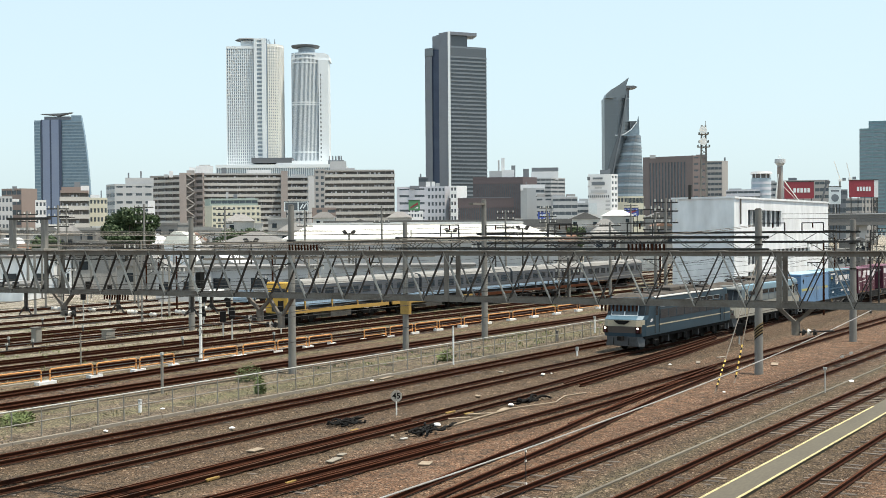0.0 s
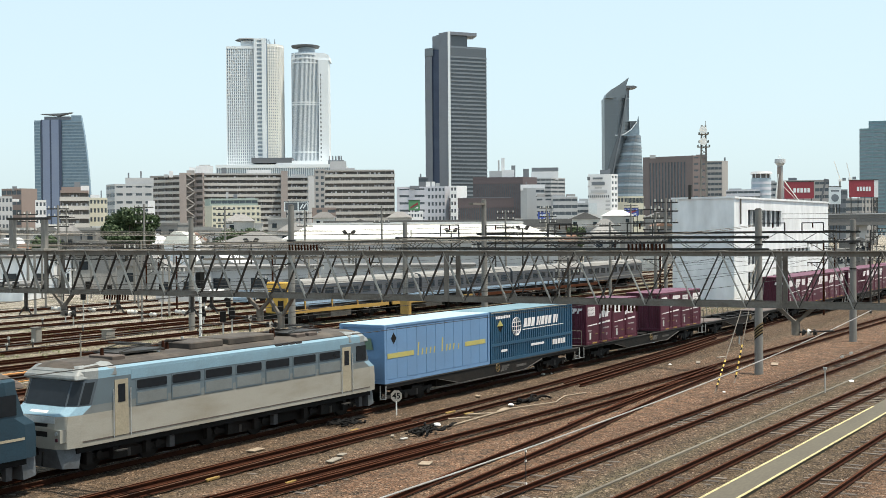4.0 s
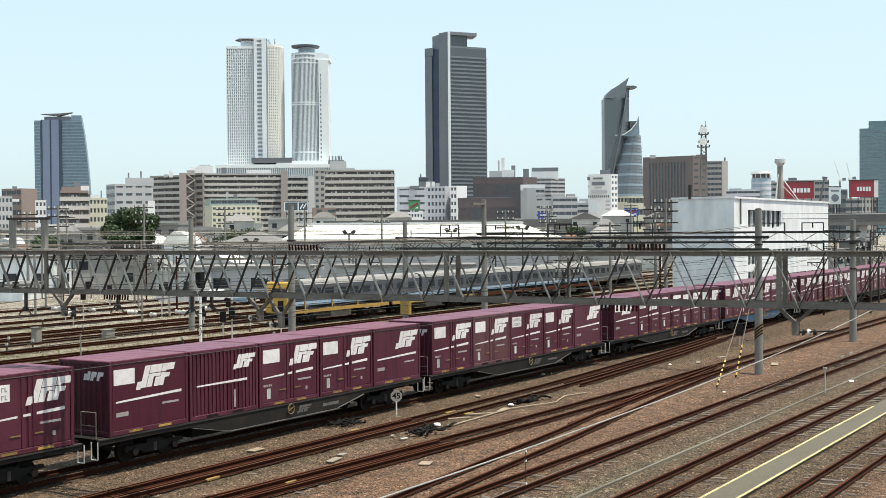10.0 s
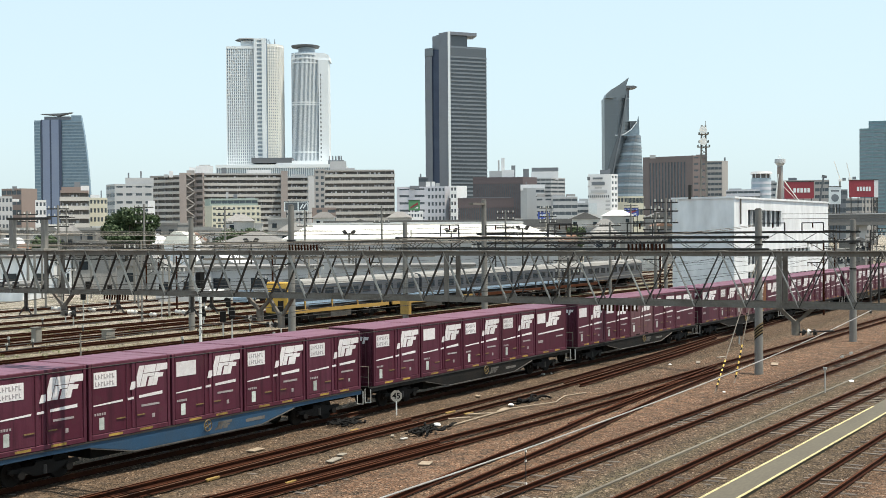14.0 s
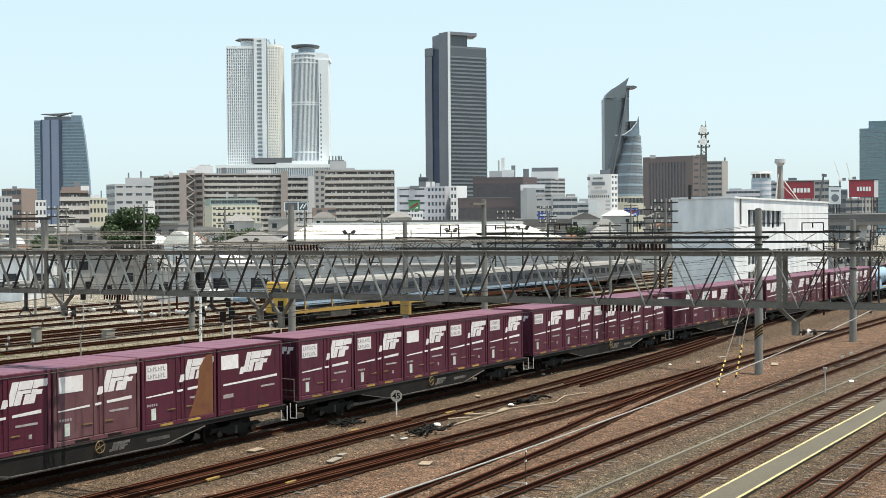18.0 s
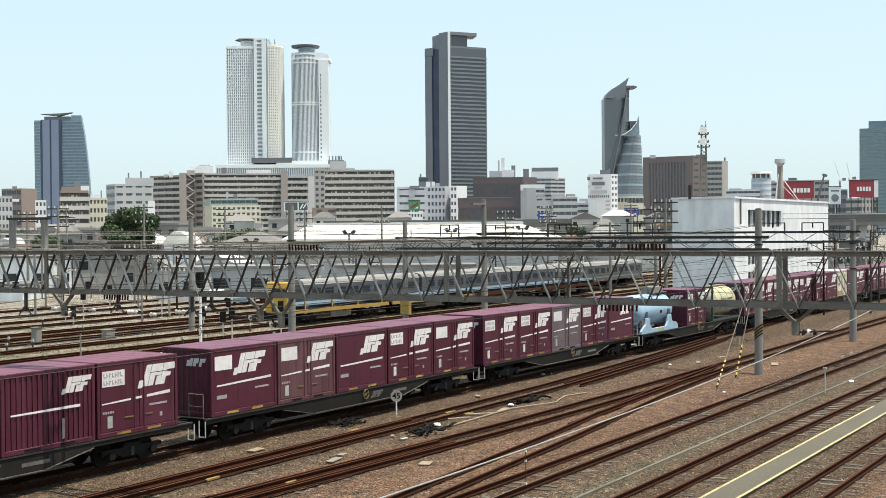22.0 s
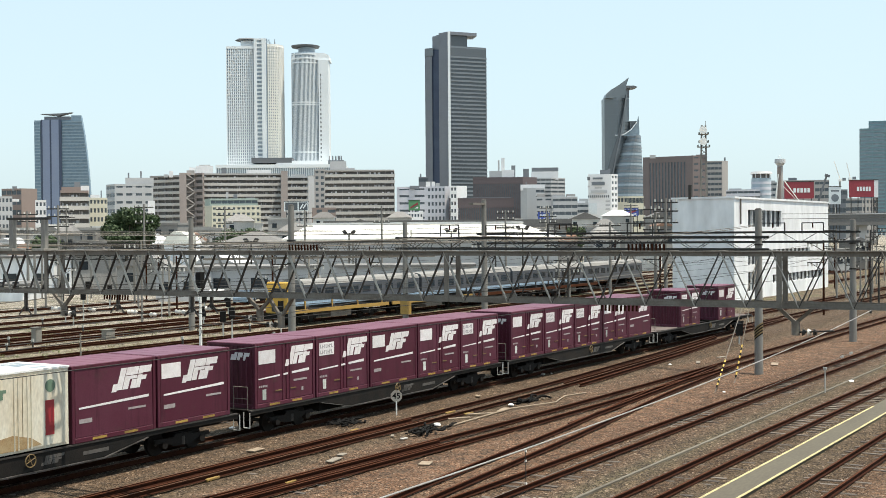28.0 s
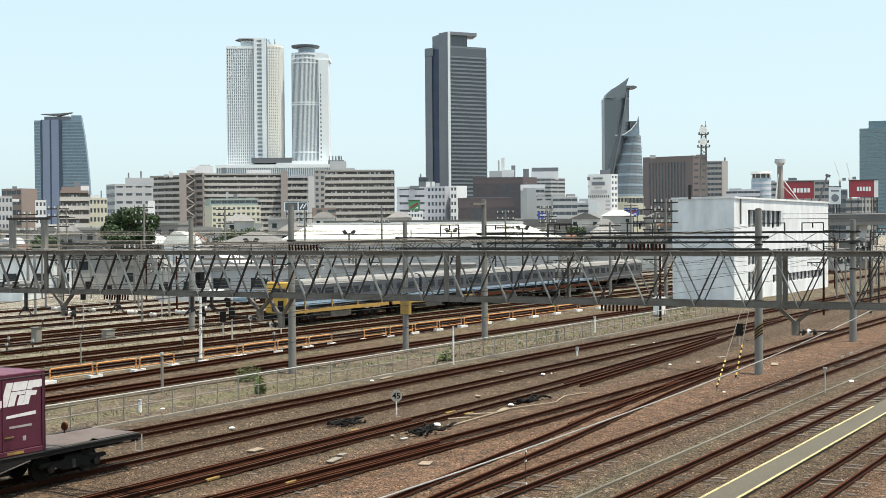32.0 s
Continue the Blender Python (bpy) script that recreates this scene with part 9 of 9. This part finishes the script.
for x, y, z in ((-14.6, 195, 7.4), (1.3, 195, 7.6), (12.4, 195, 7.9), (-26.0, 170, 6.4)):
    floodlight(x, y, z)


def low_wall_building(x0, x1, y, h, mt, label):
    b = thing("yard_building", pose(x0, y, -0.3), label, "building", "low yard buildings")
    w = x1 - x0
    part("wall", Geo().box(0, w, 0, 8, 0, h), M[mt], b)
    part("roof", Geo().box(-0.3, w + 0.3, -0.3, 8.3, h, h + 0.3), M["roof_slate"], b)
    n = max(2, int(w / 4))
    for k in range(n):
        part("window", Geo().box(w * (k + 0.3) / n, w * (k + 0.75) / n, -0.05, 0.05, 1.2, 2.4), M["glass_dark"], b)


low_wall_building(-64.5, -55.9, 180, 4.6, "white_wall", "low white yard building with dark windows")
low_wall_building(-54.8, -53.2, 179, 4.5, "white_wall", "narrow white yard store")
low_wall_building(-53.5, -50.0, 149, 1.9, "white_wall", "low white yard hut")
low_wall_building(-30.0, -16.0, 156, 3.6, "wall_grey", "low grey yard building with dark windows")
low_wall_building(-14.0, 4.0, 164, 3.4, "wall_grey", "low grey yard building with dark windows")


def car(x, y, turn, mt):
    c = thing("parked_car", pose(x, y, -0.2, 0, 0, turn), "small parked car beyond the yard tracks", "car", "parked cars")
    bevel(part("body", Geo().prism([(-2.0, 0.3), (-2.0, 0.8), (-1.2, 0.95), (-0.7, 1.45), (0.9, 1.45), (1.5, 0.95), (2.0, 0.85), (2.0, 0.3)], -0.8, 0.8, "y"), M[mt], c), 0.06, 2)
    part("window", Geo().prism([(-1.0, 0.98), (-0.62, 1.38), (0.85, 1.38), (1.25, 0.98)], -0.82, 0.82, "y"), M["glass_dark"], c)
    for xx in (-1.25, 1.25):
        for yy in (-0.75, 0.75):
            part("wheel", Geo().tube((xx, yy - 0.1, 0.3), (xx, yy + 0.1, 0.3), 0.3, n=12), M["black"], c)


low_wall_building(-33.5, -28.5, 146, 3.8, "wall_grey", "low pale yard building with dark windows")

hall = thing("yard_building", pose(-39.6, 178, -0.3), "white store with a curved sheet roof", "building", "low yard buildings")
part("wall", Geo().box(0, 3.8, 0, 7, 0, 6.4), M["white_wall"], hall)
part("roof", Geo().prism([(-0.2, 6.4), (0.5, 7.6), (1.4, 8.3), (2.6, 8.2), (3.4, 7.5), (4.0, 6.4)], -0.3, 7.3, "y"), M["roof_white"], hall, "curved white sheet roof")
for x, y, mt in ((-19.0, 219, "white_paint"), (-12.8, 221, "white_paint"), (-13.2, 216, "pole_concrete"), (1.8, 257, "white_paint"), (18.4, 290, "white_paint"), (32.0, 345, "white_paint"), (20.5, 262, "steel_grey"), (-24.0, 200, "steel_dark"), (6.0, 235, "pole_concrete"), (25.0, 300, "white_paint")):
    car(x, y, 6, mt)
rnd = random.Random(9)
for k in range(8):
    car(-26 + k * 3.4 + rnd.uniform(-0.5, 0.5), 143 + rnd.uniform(-3, 6), rnd.choice([0, 8, 90, 84]), rnd.choice(["white_paint", "white_paint", "pole_concrete", "steel_dark", "load_blue" if "load_blue" in M else "steel_grey"]))


def yard_pole(x, y, h, mt, arms):
    """A thin post with brackets, insulators and a lamp or signal head."""
    p = thing("yard_pole", pose(x, y, -0.25), "thin steel yard pole with brackets and insulators", "pole", "thin poles across the yard")
    part("shaft", Geo().tube((0, 0, 0), (0, 0, h), 0.11, 0.08, n=6), M[mt], p)
    g, ins = Geo(), Geo()
    for k in range(arms):
        z = h - 0.3 - 0.9 * k
        side = 1 if (k + int(x)) % 2 else -1
        g.box(min(0, side * 1.5), max(0, side * 1.5), -0.05, 0.05, z, z + 0.1)
        g.beam((0, 0, z - 0.7), (side * 1.2, 0, z), 0.06)
        for e in (0.6, 1.05, 1.45):
            ins.tube((side * e, 0, z - 0.28), (side * e, 0, z), 0.075, n=6)
    part("bracket", g, M["steel_dark"], p)
    part("insulators", ins, M["ceramic"], p)


prng = random.Random(21)
for k in range(46):
    y = prng.uniform(108, 196)
    slope = prng.choice([prng.uniform(-0.36, -0.12), prng.uniform(-0.36, -0.12), prng.uniform(-0.12, 0.06), prng.uniform(0.085, 0.185), prng.uniform(0.30, 0.36)])
    if y > 120 and 0.17 < slope < 0.31:
        continue
    yard_pole(slope * y, y, prng.uniform(5.0, 8.2), prng.choice(["pole_concrete", "steel_dark", "steel_pale", "rail_side"]), prng.choice([1, 2, 2, 3]))


def signal(x, y, h):
    s = thing("dwarf_signal", pose(x, y, -0.25), "dark two-lamp yard signal on a short post", "signal", "yard signals")
    part("post", Geo().tube((0, 0, 0), (0, 0, h), 0.06, n=6), M["fence_pale"], s)
    part("head", Geo().box(-0.22, 0.22, -0.12, 0.12, h - 0.1, h + 0.75), M["black"], s)


for k in range(16):
    y = prng.uniform(92, 150)
    signal(prng.uniform(-0.35, -0.10) * y, y, prng.uniform(0.5, 2.6))
near_signal = tp(84.8, -4.3)
signal(near_signal.x, near_signal.y, 0.75)
# wires and cross spans over the yard
for k in range(16):
    y0, y1 = prng.uniform(105, 190), prng.uniform(105, 190)
    z = prng.uniform(5.8, 8.4)
    if k == 2:
        continue
    wire((-0.38 * y0, y0, z), (prng.uniform(0.05, 0.17) * y1, y1, z + prng.uniform(-0.6, 0.6)), 0.022, 0.3, prng.choice(["steel_dark", "steel_pale"]), "thin wire across the yard", "wires across the yard", 8)
for k in range(9):
    x0, y0 = prng.uniform(-0.34, 0.02) * 150, prng.uniform(120, 180)
    h = prng.uniform(5.5, 7.0)
    sp = thing("span_girder", pose(x0, y0, -0.25), "slim dark wire span on two posts", "gantry", "spans across the yard")
    w = prng.uniform(5, 10)
    for xx in (0, w):
        part("post", Geo().box(xx - 0.1, xx + 0.1, -0.1, 0.1, 0, h), M["pole_concrete"], sp)
    part("beam", Geo().box(0, w, -0.06, 0.06, h - 0.5, h - 0.4).box(0, w, -0.06, 0.06, h - 0.1, h).beam((0, 0, h - 0.45), (w / 4, 0, h - 0.05), 0.06).beam((w / 4, 0, h - 0.05), (w / 2, 0, h - 0.45), 0.06).beam((w / 2, 0, h - 0.45), (w * 0.75, 0, h - 0.05), 0.06).beam((w * 0.75, 0, h - 0.05), (w, 0, h - 0.45), 0.06), M["steel_dark"], sp)


# ---- motion ----
# Seconds, and where the first wagon's first container starts along the line.
RUN = [(0.0, 111.42), (3.0, 62.35), (6.0, 13.27), (9.0, -35.93), (12.0, -85.31), (15.0, -134.94), (18.0, -184.74), (21.0, -234.61), (24.0, -284.44), (27.0, -334.2), (30.0, -383.89), (32.0, -417.01)]

# Seconds, foot of the crane boom, its height and lean.
BOOM = [(0.0, 174.9, -3.0, 15.3), (8.0, 176.5, -2.1, 10.6), (16.5, 177.1, -0.8, 8.8), (24.0, 173.3, 0.3, 16.6), (32.0, 173.6, 0.5, 18.0)]


def motions():
    for ob, off in TRAIN:
        walk(ob, [(t, tpose(s + off, 0.0, ob.matrix_basis.translation.z)) for t, s in RUN])
    walk(boom, [(t, pose(x, 600, z, 0, lean, 0)) for t, x, z, lean in BOOM])


motions()
